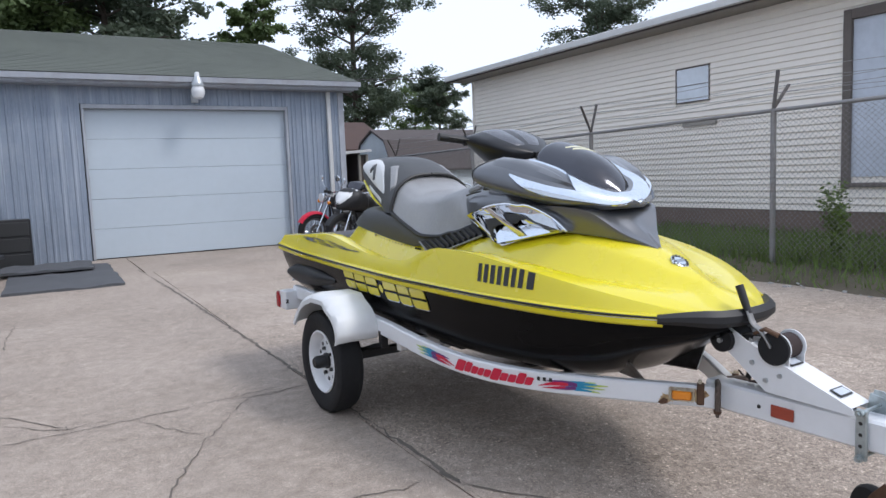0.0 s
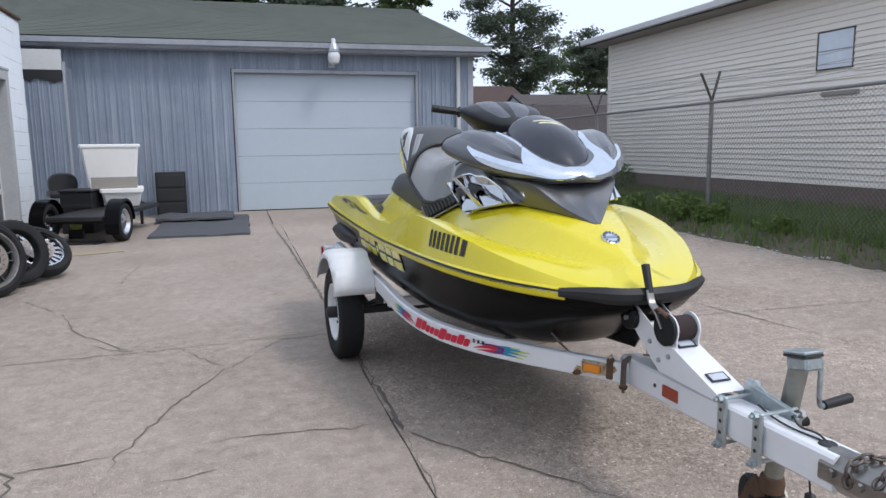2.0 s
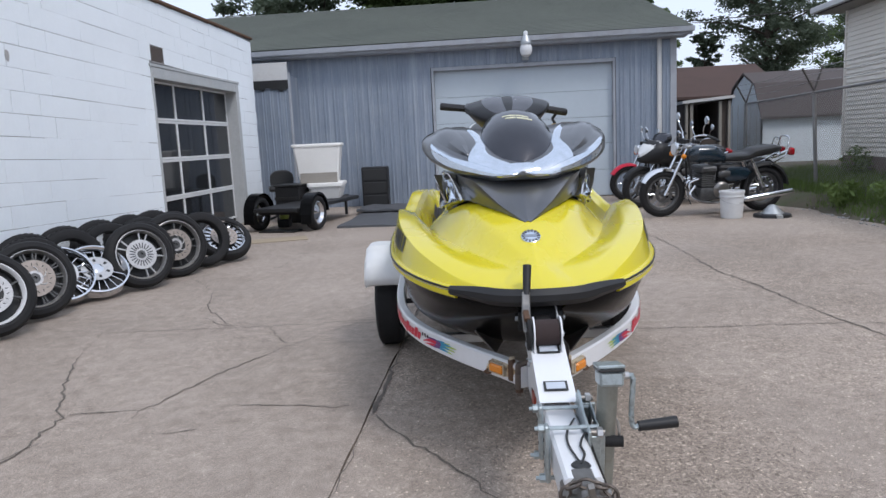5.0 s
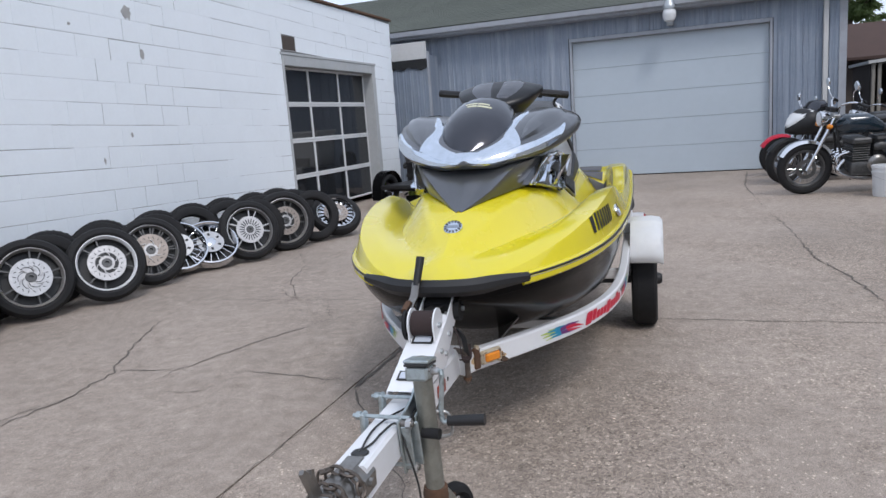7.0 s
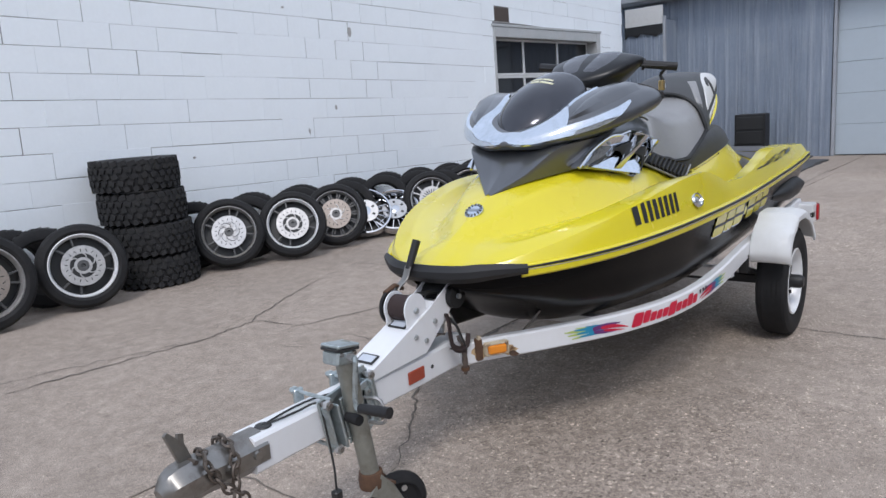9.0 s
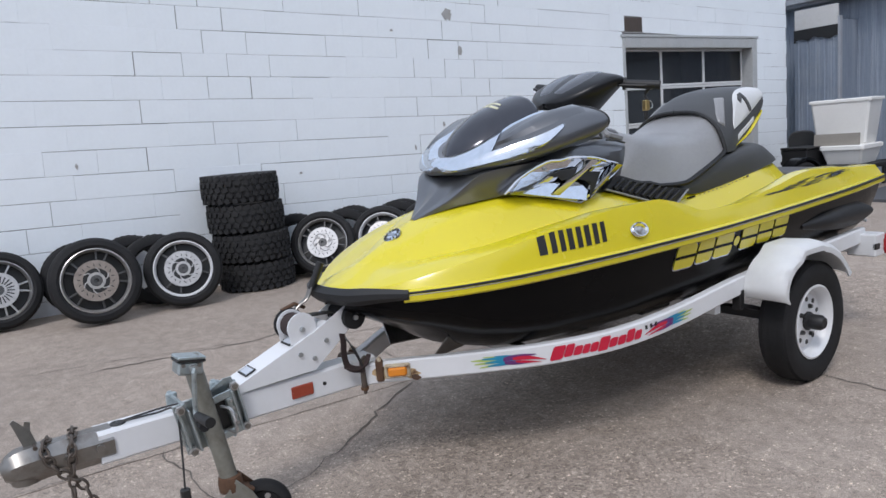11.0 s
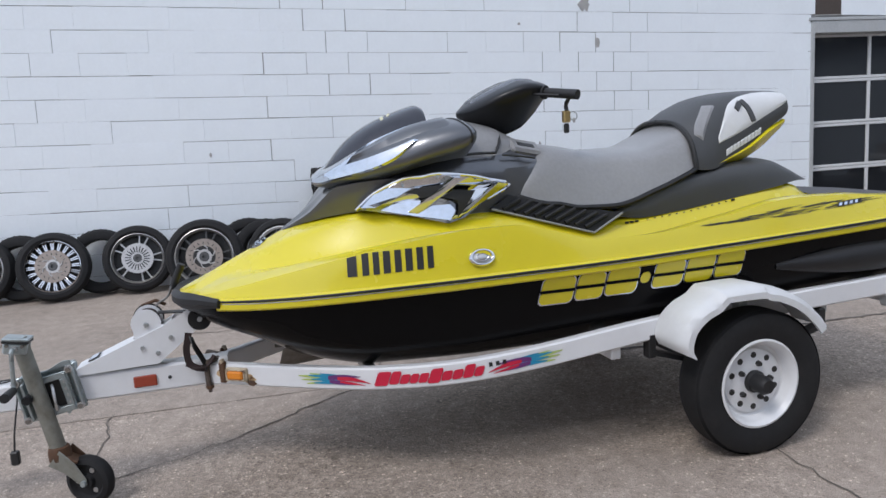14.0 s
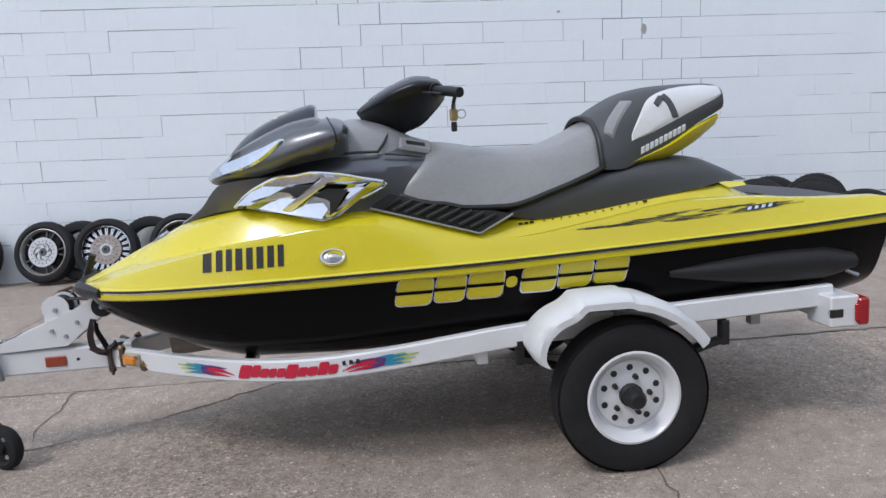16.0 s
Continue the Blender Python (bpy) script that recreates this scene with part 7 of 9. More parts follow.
    part("winch_strap", sweep([(0.0, -2.13, 0.64), (0.0, -2.06, 0.635), (0.0, -1.99, 0.625)], rect(0.045, 0.004)), M_INK, wp)
    tie = part("safety_strap", sweep(smoothed([(0.055, -2.028, 0.56), (0.070, -2.034, 0.53), (0.076, -2.040, 0.50), (0.080, -2.034, 0.452), (0.084, -2.008, 0.432), (0.086, -1.972, 0.424)], 4), rect(0.024, 0.005), up=(1, 0.3, 0.2)), M_STRAP, wp, "twisted dark tie strap")
    part("strap_fold", sweep(smoothed([(0.060, -2.020, 0.545), (0.082, -2.010, 0.515), (0.084, -1.990, 0.470), (0.086, -1.972, 0.425)], 4), rect(0.022, 0.005), up=(0.6, 1, 0.0)), M_INK, tie)
    part("strap_tail", sweep(smoothed([(0.080, -2.046, 0.446), (0.092, -2.010, 0.432), (0.092, -1.970, 0.440), (0.080, -1.945, 0.470)], 4), rect(0.016, 0.005), up=(0, 0.3, 1)), M_STRAP, tie)


winch_post()


def jack():
    top, ringp = Vector((0.113, -2.567, 0.628)), Vector((0.103, -2.494, 0.205))
    foot = top.lerp(ringp, 1.06)
    j = part("tongue_jack", cyl(top, ringp, 0.027, 0.027, 24), M_DULLZINC, trailer, "galvanised swivel jack")
    q = Matrix.Translation(top) @ pose(0, 0, 0, -10, 0, 0)
    part("gear_cap", box((-0.036, -0.043, -0.004), (0.034, 0.039, 0.006), 0.003, m=q), M_ZINC, j)
    # Black layer drawn in for the shadow gap between cap and skirt.
    part("gear_lip", box((-0.034, -0.044, -0.012), (0.032, 0.040, -0.004), 0.002, m=q), M_INK, j)
    part("gear_skirt", box((-0.032, -0.040, -0.050), (0.030, 0.034, -0.011), 0.006, m=q), M_ZINC, j)
    for y in (-0.026, 0.020):
        part("cap_rivet", cyl(q @ Vector((0.029, y, -0.020)), q @ Vector((0.035, y, -0.020)), 0.007, 0.006, 8), M_WORNSTEEL, j)
    part("gear_bolt", cyl(q @ Vector((0.030, 0.0, -0.028)), q @ Vector((0.050, 0.0, -0.028)), 0.010, 0.010, 10), M_CASTALU, j)
    corner, end = Vector((0.172, -2.587, 0.466)), Vector((0.285, -2.583, 0.474))
    part("crank_arm", tube([q @ Vector((0.046, 0.0, -0.028)), q @ Vector((0.060, -0.004, -0.036)), corner + Vector((-0.006, 0.002, 0.03)), corner, corner.lerp(end, 0.12)], 0.0075, 8, steps=3), M_ZINC, j)
    part("crank_handle", cyl(corner.lerp(end, 0.10), end, 0.0135, 0.0155, 16), M_BLACKPLASTIC, j, "black crank grip")
    # bracket: base plate on the tongue, a cradle of two cheeks and a toothed face plate
    lean = Matrix.Translation((0.0, -2.505, 0.405)) @ pose(0, 0, 0, 10, 0, 0) @ Matrix.Translation((0.0, 2.495, -0.405))

    def leant(bm):
        bm.transform(lean)
        return bm
    part("mount_plate", leant(box((0.048, -2.600, 0.322), (0.056, -2.395, 0.490), 0.003)), M_ZINC, j, "blue-grey zinc mount plate")
    for y in (-2.590, -2.565, -2.428, -2.404):
        part("cradle_cheek", leant(box((0.056, y - 0.004, 0.335), (0.098 if -2.58 < y < -2.41 else 0.082, y + 0.004, 0.472), 0.002)), M_ZINC, j)
    for lo, hi in (((-2.545, 0.452), (-2.42, 0.476)), ((-2.545, 0.330), (-2.42, 0.352)), ((-2.450, 0.352), (-2.42, 0.452)), ((-2.545, 0.352), (-2.525, 0.452))):
        part("face_plate", leant(box((0.080, lo[0], lo[1]), (0.086, hi[0], hi[1]), 0.002)), M_ZINC, j)
    # Black sheet the size of the opening: the recess's shade, put in as colour.
    part("cradle_back", leant(box((0.058, -2.525, 0.352), (0.062, -2.450, 0.452))), M_INK, j, smooth=0)
    for z in (0.365, 0.390, 0.415, 0.440):
        part("stud", leant(cyl((0.086, -2.435, z), (0.091, -2.435, z), 0.006, 0.005, 8)), M_CASTALU, j)
    for y, z in ((-2.412, 0.478), (-2.412, 0.338), (-2.585, 0.478), (-2.585, 0.338)):
        head = part("bracket_bolt", leant(cyl((0.056, y, z), (0.092, y, z), 0.0085, 0.0085, 10)), M_WORNSTEEL, j)
        part("bolt_nut", leant(cyl((0.072, y, z), (0.086, y, z), 0.0145, 0.0145, 6)), M_CASTALU, head)
    part("swivel_gusset", leant(prism([(-2.60, 0.452), (-2.40, 0.452), (-2.405, 0.502), (-2.43, 0.506), (-2.56, 0.462)], 0.006, Matrix(((0, 0, 1, 0.050), (1, 0, 0, 0), (0, 1, 0, 0), (0, 0, 0, 1))))), M_ZINC, j)
    for y in (-2.592, -2.452):
        part("clamp_plate", box((-0.064, y - 0.017, 0.325), (-0.050, y + 0.017, 0.482), 0.004), M_ZINC, j, "slotted clamp bar")
        for z in (0.334, 0.472):
            part("clamp_bolt", cyl((-0.088, y, z), (0.078, y, z), 0.006, 0.006, 8), M_ZINC, j)
            part("clamp_nut", cyl((-0.078, y, z), (-0.064, y, z), 0.012, 0.012, 6), M_ZINC, j)
        for z in (0.37, 0.405, 0.44):
            part("slot", cyl((-0.0642, y, z), (-0.0650, y, z), 0.006, 0.006, 8), M_INK, j)
    part("swivel_pin", cyl((0.10, -2.555, 0.415), (0.150, -2.562, 0.415), 0.016, 0.015, 14), M_RUBBER, j, "dark round pull pin")
    part("pull_ring", tube([(0.10, -2.49, 0.446), (0.150, -2.475, 0.440), (0.156, -2.470, 0.375), (0.10, -2.48, 0.368)], 0.005, 6, steps=4), M_CASTALU, j)
    part("inner_collar", lathe([(0.027, 0.022), (0.034, 0.018), (0.038, -0.004), (0.036, -0.030), (0.0, -0.030)], Matrix.Translation(ringp), 20), M_RUST, j, "rusty foot collar")
    # trailing caster: a bent cheek to each side of the wheel
    wheel_c = Vector((0.118, -2.405, 0.090))
    m = Matrix.Translation(wheel_c) @ pose(0, 0, 0, 0, 90, -26)
    side = m.to_3x3() @ Vector((0, 0, 1))
    yoke = part("caster_fork", sweep([foot + Vector((0, -0.012, 0.035)), foot + Vector((0.004, 0.022, 0.004)), foot.lerp(wheel_c, 0.55) + Vector((0, 0.01, 0.035))], rect(0.074, 0.012, 0.004), up=(0, 0.6, 1), scales=[0.85, 1.0, 0.9]), M_RUST, j, "rusty caster fork")
    for k in (1, -1):
        o = side * (0.034 * k)
        part("fork_cheek", sweep([foot + Vector((0, -0.004, 0.012)) + o, foot.lerp(wheel_c, 0.5) + Vector((0, 0, 0.016)) + o, wheel_c + o], rect(0.006, 0.05, 0.002), up=(side.x * 0.01, 0, 1), scales=[1.35, 1.0, 0.55]), M_DULLZINC if k > 0 else M_RUST, yoke)
    cw = part("caster_wheel", lathe([(0.03, -0.022), (0.062, -0.026), (0.082, -0.02), (0.09, -0.008), (0.09, 0.008), (0.082, 0.02), (0.066, 0.026), (0.056, 0.012), (0.026, 0.012), (0.022, 0.026), (0.0, 0.026)], m, 32), M_RUBBER, j, "black rubber caster wheel")
    part("axle_nut", cyl(wheel_c + side * 0.034, wheel_c + side * 0.046, 0.012, 0.010, 8), M_ZINC, cw)
    for k in range(3):
        a = 2.1 * k + 0.6
        part("caster_slot", lathe([(0.0, 0.0135), (0.009, 0.0135), (0.010, 0.012)], m @ Matrix.Translation((0.042 * math.cos(a), 0.042 * math.sin(a), 0)), 10), M_CASTALU, cw)


jack()
part("wiring_lead", tube([(0.003, -2.768, 0.455), (0.02, -2.72, 0.458), (0.02, -2.66, 0.456), (0.045, -2.61, 0.462), (0.066, -2.612, 0.40), (0.098, -2.625, 0.30), (0.106, -2.632, 0.23)], 0.0032, 6, steps=6), M_INK, trailer, "thin black wiring lead")
part("wiring_lead", tube([(0.003, -2.768, 0.455), (-0.01, -2.66, 0.456), (0.0, -2.58, 0.458), (0.03, -2.5, 0.458)], 0.003, 6, steps=6), M_INK, trailer)
part("plug", box((-0.012, -0.014, -0.03), (0.012, 0.014, 0.02), 0.005, m=Matrix.Translation((0.106, -2.632, 0.212))), M_INK, trailer, "small black trailer plug")


# ---- wheels and tyres along the block wall ----
def ring_tyre(r, w, hole=0.66, tread=0, n=40):
    """A tyre about the x axis, its outside towards +x, with a rounded section."""
    bm = bmesh.new()
    h = w / 2
    prof = [(r * hole, -h * 0.7), (r * (hole + 0.03), -h * 0.86), (r * 0.82, -h), (r * 0.93, -h * 0.86), (r * 0.985, -h * 0.5), (r, 0), (r * 0.985, h * 0.5), (r * 0.93, h * 0.86), (r * 0.82, h), (r * (hole + 0.03), h * 0.86), (r * hole, h * 0.7), (r * (hole + 0.02), 0)]
    lathe(prof, pose(0, 0, 0, 0, 90, 0), n, bm, closed=True)
    return bm


def rim_mesh(r, w, lip=0.66):
    h = w / 2
    return lathe([(r * lip, -h * 0.7), (r * lip * 0.93, 0), (r * lip, h * 0.70), (r * (lip + 0.025), h * 0.80), (r * (lip - 0.03), h * 0.84), (r * (lip - 0.07), h * 0.55), (r * lip * 0.86, 0), (r * (lip - 0.07), -h * 0.6)], pose(0, 0, 0, 0, 90, 0), 40, closed=True)


def wheel_thing(style, label, r=0.31, w=0.135):
    t = thing("motorcycle_wheel", label, "wheel", group="wheels along the wall")
    h = w / 2
    part("tyre", ring_tyre(r, w, 0.735), M_RUBBER, t)
    lip = lathe([(r * 0.73, h * 0.66), (r * 0.748, h * 0.80), (r * 0.725, h * 0.86), (r * 0.695, h * 0.66), (r * 0.675, h * 0.2), (r * 0.71, h * 0.2)], pose(0, 0, 0, 0, 90, 0), 44, closed=True)
    part("rim", lip, {"three": M_WHITE, "swirl": M_DISC, "wire": M_CHROME, "five": M_DISC, "bronze": M_CASTALU}.get(style, M_CASTALU), t, "bright rim lip")
    # The well runs on as a black disc: shade behind the spokes, as a surface.
    part("rim_well", lathe([(r * 0.715, h * 0.2), (r * 0.66, 0), (r * 0.67, -h * 0.6), (0, -h * 0.6)], pose(0, 0, 0, 0, 90, 0), 36), M_INK, t, "rim well closed by a black sheet for shade")
    pairs, wide = {"fan": (5, 0.007), "five": (5, 0.009), "three": (3, 0.012), "wire": (20, 0.0022), "swirl": (5, 0.011), "bronze": (14, 0.005)}[style]
    for k in range(pairs):
        a = 2 * math.pi * k / pairs
        for da in (-0.42 / pairs, 0.42 / pairs):
            p0 = Vector((h * 0.30, 0.09 * math.cos(a + da * 1.4), 0.09 * math.sin(a + da * 1.4)))
            p1 = Vector((h * 0.22, r * 0.69 * math.cos(a + da * 2.2), r * 0.69 * math.sin(a + da * 2.2)))
            part("spoke", sweep([p0, p1], rect(0.014, wide * 2, 0.002), up=(1, 0, 0)), M_DARKALU if style in ("five", "three", "swirl", "bronze") else (M_CHROME if style == "wire" else M_CASTALU), t)
    # big slotted brake disc on a carrier with curved arms
    rd = 0.138 if style == "fan" else 0.146
    metal = {"bronze": M_RUSTDISC, "five": M_RUSTDISC, "swirl": M_CASTALU, "wire": M_RUSTDISC}.get(style, M_DISC)
    if style == "fan":
        d = part("brake_disc", lathe([(0.03, h * 0.70), (rd, h * 0.70), (rd, h * 0.76), (0.03, h * 0.76)], pose(0, 0, 0, 0, 90, 0), 40, closed=True), M_DISC, t, "pale disc with radial slots")
        for k in range(22):
            m = pose(h * 0.762, 0, 0) @ Matrix.Rotation(2 * math.pi * k / 22, 4, "X")
            part("disc_slot", box((0, -0.0045, 0.055), (0.0012, 0.0045, 0.108), 0, m=m), M_INK, d, smooth=0)
    else:
        d = part("brake_disc", lathe([(0.088, h * 0.70), (rd, h * 0.70), (rd, h * 0.76), (0.088, h * 0.76)], pose(0, 0, 0, 0, 90, 0), 40, closed=True), metal, t, "bare steel brake disc")
        for k in range(18):
            m = pose(h * 0.762, 0, 0) @ Matrix.Rotation(2 * math.pi * k / 18, 4, "X") @ pose(0, 0, 0.112, 40 if k % 2 else -10, 0, 0)
            part("disc_slot", box((0, -0.0028, -0.010), (0.0012, 0.0028, 0.010), 0, m=m), M_INK, d, smooth=0)
        plate = part("disc_plate", lathe([(0.055, h * 0.69), (0.090, h * 0.69), (0.090, h * 0.735), (0.055, h * 0.735)], pose(0, 0, 0, 0, 90, 0), 36, closed=True), M_INK if style in ("three", "five") else metal, t)
        if style == "swirl":
            for k in range(6):
                pts = [Vector((h * 0.745, rr * math.cos(math.pi * k / 3 + tw), rr * math.sin(math.pi * k / 3 + tw))) for rr, tw in ((0.045, 0.0), (0.068, 0.35), (0.086, 0.85), (0.092, 1.25))]
                part("curved_slot", sweep(smoothed(pts, 3), rect(0.004, 0.011, 0.001), up=(1, 0, 0)), M_INK, plate)
        carrier = part("disc_carrier", lathe([(0.025, h * 0.66), (0.060, h * 0.66), (0.060, h * 0.74), (0.025, h * 0.74)], pose(0, 0, 0, 0, 90, 0), 30, closed=True), M_DISC, t)
        for k in range(6):
            a = 2 * math.pi * k / 6
            pts = [Vector((h * 0.71, rr * math.cos(a + tw), rr * math.sin(a + tw))) for rr, tw in ((0.055, 0.0), (0.075, 0.16), (0.092, 0.45))]
            part("carrier_arm", sweep(smoothed(pts, 3), rect(0.008, 0.02, 0.002), up=(1, 0, 0)), M_DISC, carrier)
    part("hub", lathe([(0.05, 0.0), (0.05, h * 0.6), (0.036, h * 0.8), (0.016, h * 0.8), (0.014, h * 0.55), (0, h * 0.55)], pose(0, 0, 0, 0, 90, 0), 24), M_DARKALU, t)
    return t


def bare_tyre(label, r=0.30, w=0.13):
    t = thing("motorcycle_tyre", label, "tyre", group="tyres along the wall")
    part("carcass", ring_tyre(r, w), M_RUBBER, t)
    tr = bmesh.new()
    for k in range(36):
        a = 2 * math.pi * k / 36
        for s in (-1, 1):
            box((s * w * 0.22 - 0.02, -0.006, r * 0.978), (s * w * 0.22 + 0.02, 0.006, r * 0.994), 0, tr, m=Matrix.Rotation(a, 4, "X") @ pose(0, 0, 0, 0, 0, 25 * s))
    tagged(part("tread", tr, M_RUBBER, t, smooth=0), kind="stuff")
    return t


def stand(x, y, turn, lean, r=0.31, w=0.135):
    return Matrix.Translation((x, y, 0.5 * w * math.sin(radians(lean)))) @ pose(0, 0, 0, 0, 0, turn) @ pose(0, 0, 0, 0, -lean, 0) @ Matrix.Translation((0, 0, r))


PLACED = {}


def put(kind, maker, m):
    if kind in PLACED:
        return copy_thing(PLACED[kind], m)
    PLACED[kind] = maker()
    PLACED[kind].matrix_basis = m
    return PLACED[kind]


WHEELS = [
    (-1.98, -1.45, -6, 14, "three"), (-1.95, -0.72, -6, 14, "swirl"), (-1.83, -0.06, 2, 13, "wire"), (-1.88, 0.64, 2, 13, "fan"), (-1.45, 1.28, -3, 9, "five"), (-1.45, 1.92, -14, 12, "three"),
    (-1.60, 3.22, -32, 19, "swirl"), (-1.38, 3.74, -36, 20, "three"), (-1.43, 4.30, -38, 20, "bronze"), (-1.15, 5.40, -40, 17, "fan"), (-1.13, 6.03, -42, 12, "five"), (-0.86, 6.78, -48, 48, "wire"),
]
LABELS = {"three": "black three-spoke motorcycle wheel with a white rim and worn tyre", "swirl": "motorcycle wheel with curved spokes and a pale brake disc", "wire": "chrome wire-spoked motorcycle wheel with a black tyre",
          "fan": "motorcycle wheel with many thin cast spokes", "five": "black cast motorcycle wheel with paired spokes", "bronze": "tarnished cast motorcycle wheel with a brown disc"}
for x, y, turn, lean, style in WHEELS:
    put(style, lambda s=style: wheel_thing(s, LABELS[s] + ", leaning"), stand(x, y, turn, lean) if (x, y) != (-1.45, 1.28) else stand(-1.43, 1.27, turn, lean, 0.334) @ Matrix.Scale(1.077, 4))
for x, y, turn, lean in ((-2.02, -0.38, -3, 10), (-2.02, 0.30, 3, 10), (-1.95, 1.22, -4, 12), (-1.75, 1.78, -10, 13), (-1.98, 1.62, -8, 12),
                         (-1.93, 3.1, -28, 14), (-1.80, 3.55, -34, 14), (-1.98, 3.75, -30, 13), (-1.88, 4.2, -36, 13), (-2.0, 4.35, -34, 12), (-1.72, 4.72, -34, 13), (-1.95, 5.0, -34, 13), (-1.72, 5.25, -36, 13), (-1.96, 5.55, -36, 12), (-1.62, 5.72, -38, 13), (-1.9, 6.05, -36, 13),
                         (-1.52, 6.2, -40, 14), (-1.84, 6.55, -36, 13), (-1.45, 6.75, -40, 13), (-1.8, 7.0, -38, 13), (-1.30, 5.75, -40, 13), (-1.03, 6.5, -44, 16)):
    put("tyre", lambda: bare_tyre("worn black motorcycle tyre leaning among others"), stand(x, y, turn, lean, 0.30, 0.13))


def chrome_rim():
    t = thing("chrome_wheel", "bright chrome motorcycle rim without a tyre, lying back", "wheel", group="bare chrome rims")
    part("rim", rim_mesh(0.275, 0.13, 0.94), M_CHROME, t)
    for k in range(18):
        a = 2 * math.pi * k / 18
        p0, p1 = Vector((0.03, 0.09 * math.cos(a), 0.09 * math.sin(a))), Vector((0.0, 0.25 * math.cos(a), 0.25 * math.sin(a)))
        part("spoke", sweep([p0, p1], rect(0.010, 0.011, 0.002), up=(1, 0, 0)), M_CHROME, t)
    # Added black disc that stands for the shade behind the spokes.
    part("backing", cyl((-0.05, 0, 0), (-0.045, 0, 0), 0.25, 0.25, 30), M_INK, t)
    part("brake_disc", lathe([(0.05, 0.045), (0.13, 0.045), (0.13, 0.051), (0.05, 0.051)], pose(0, 0, 0, 0, 90, 0), 32, closed=True), M_CASTALU, t)
    for k in range(6):
        a = 2 * math.pi * k / 6
        part("disc_slot", box((0.05, -0.012, 0.075), (0.0525, 0.012, 0.105), 0.002, m=Matrix.Rotation(a, 4, "X")), M_INK, t, smooth=0)
    part("hub", lathe([(0.055, 0.0), (0.055, 0.05), (0.03, 0.06), (0, 0.06)], pose(0, 0, 0, 0, 90, 0), 20), M_CHROME, t)
    return t


put("rim", chrome_rim, stand(-1.47, 4.74, -38, 38, 0.275, 0.12))
put("rim", chrome_rim, stand(-1.30, 4.98, -42, 46, 0.275, 0.12))


def knobby():
    t = thing("off_road_tyre", "chunky black off-road tyre lying flat in a stack", "tyre", group="stack of off-road tyres")
    r, w = 0.34, 0.25
    prof = [(r * 0.52, -w * 0.36), (r * 0.62, -w * 0.47), (r * 0.82, -w * 0.5), (r * 0.93, -w * 0.44), (r * 0.965, -w * 0.3), (r * 0.965, w * 0.3), (r * 0.93, w * 0.44), (r * 0.82, w * 0.5), (r * 0.62, w * 0.47), (r * 0.52, w * 0.36), (r * 0.56, 0)]
    part("carcass", lathe(prof, None, 44, closed=True), M_TYREDUST, t)
    lug = bmesh.new()
    for k in range(30):
        a = 2 * math.pi * k / 30
        for j, (h, off, tw) in enumerate(((-0.40, 0.0, 18), (-0.20, 0.5, -22), (0.0, 0.0, 20), (0.20, 0.5, -22), (0.40, 0.0, 18))):
            m = Matrix.Rotation(a + off * 2 * math.pi / 30, 4, "Z") @ Matrix.Translation((r * (0.972 if abs(h) < 0.3 else 0.95), 0, w * h)) @ pose(0, 0, 0, tw, 0, 0)
            box((-0.012, -0.021, -0.019), (0.013, 0.021, 0.019), 0, lug, m=m)
    tagged(part("tread_lug", lug, M_TYREDUST, t, smooth=0), kind="stuff")
    return t


for k in range(4):
    put("knobby", knobby, Matrix.Translation((-1.855 + (0.0, 0.012, -0.012, -0.02)[k], 2.64 + (0.02, 0.0, -0.015, -0.035)[k], 0.13 + 0.262 * k)) @ pose(0, 0, 0, 0, 0, 23 * k))


# ---- motorcycles beside the garage ----
def bike_wheel(parent, y, r, w, name):
    m = Matrix.Translation((0, y, r)) @ pose(0, 0, 0)
    t = ring_tyre(r, w, 0.72)
    bmesh.ops.transform(t, matrix=m, verts=t.verts)
    wh = part(name, t, M_RUBBER, parent, "black tyre")
    rm = rim_mesh(r, w * 0.8, 0.70)
    bmesh.ops.transform(rm, matrix=m, verts=rm.verts)
    part("rim", rm, M_DARKALU, wh)
    for k in range(14):
        a = 2 * math.pi * k / 14
        part("spoke", cyl(m @ Vector((0.025 * (1 if k % 2 else -1), 0.03 * math.cos(a + 0.3), 0.03 * math.sin(a + 0.3))), m @ Vector((0, r * 0.66 * math.cos(a), r * 0.66 * math.sin(a))), 0.003, 0.003, 5), M_CHROME, wh)
    part("hub", cyl(m @ Vector((-0.05, 0, 0)), m @ Vector((0.05, 0, 0)), 0.04, 0.04, 14), M_DARKALU, wh)
    part("brake_disc", lathe([(0.075, 0.0), (0.12, 0.0), (0.12, 0.004), (0.075, 0.004)], m @ pose(0.06, 0, 0, 0, 90, 0), 28, closed=True), M_DARKALU, wh)


def loft_y(sections, n=10, k=16):
    """A rounded body along y from sections (y, centre z, half width, half height)."""
    bm = bmesh.new()
    ys = [s[0] for s in sections]
    rows = []
    for i in range(n * (len(sections) - 1) + 1):
        y = ys[0] + (ys[-1] - ys[0]) * i / (n * (len(sections) - 1))
        zc, hw, hh = (curve1(ys, [s[j] for s in sections], y) for j in (1, 2, 3))
        rows.append([(hw * math.copysign(abs(math.cos(a)) ** 0.75, math.cos(a)), y, zc + hh * math.copysign(abs(math.sin(a)) ** 0.75, math.sin(a))) for a in (2 * math.pi * q / k for q in range(k))])
    quads(bm, rows, close_v=True, cap=True)
    bmesh.ops.recalc_face_normals(bm, faces=bm.faces)
    return bm


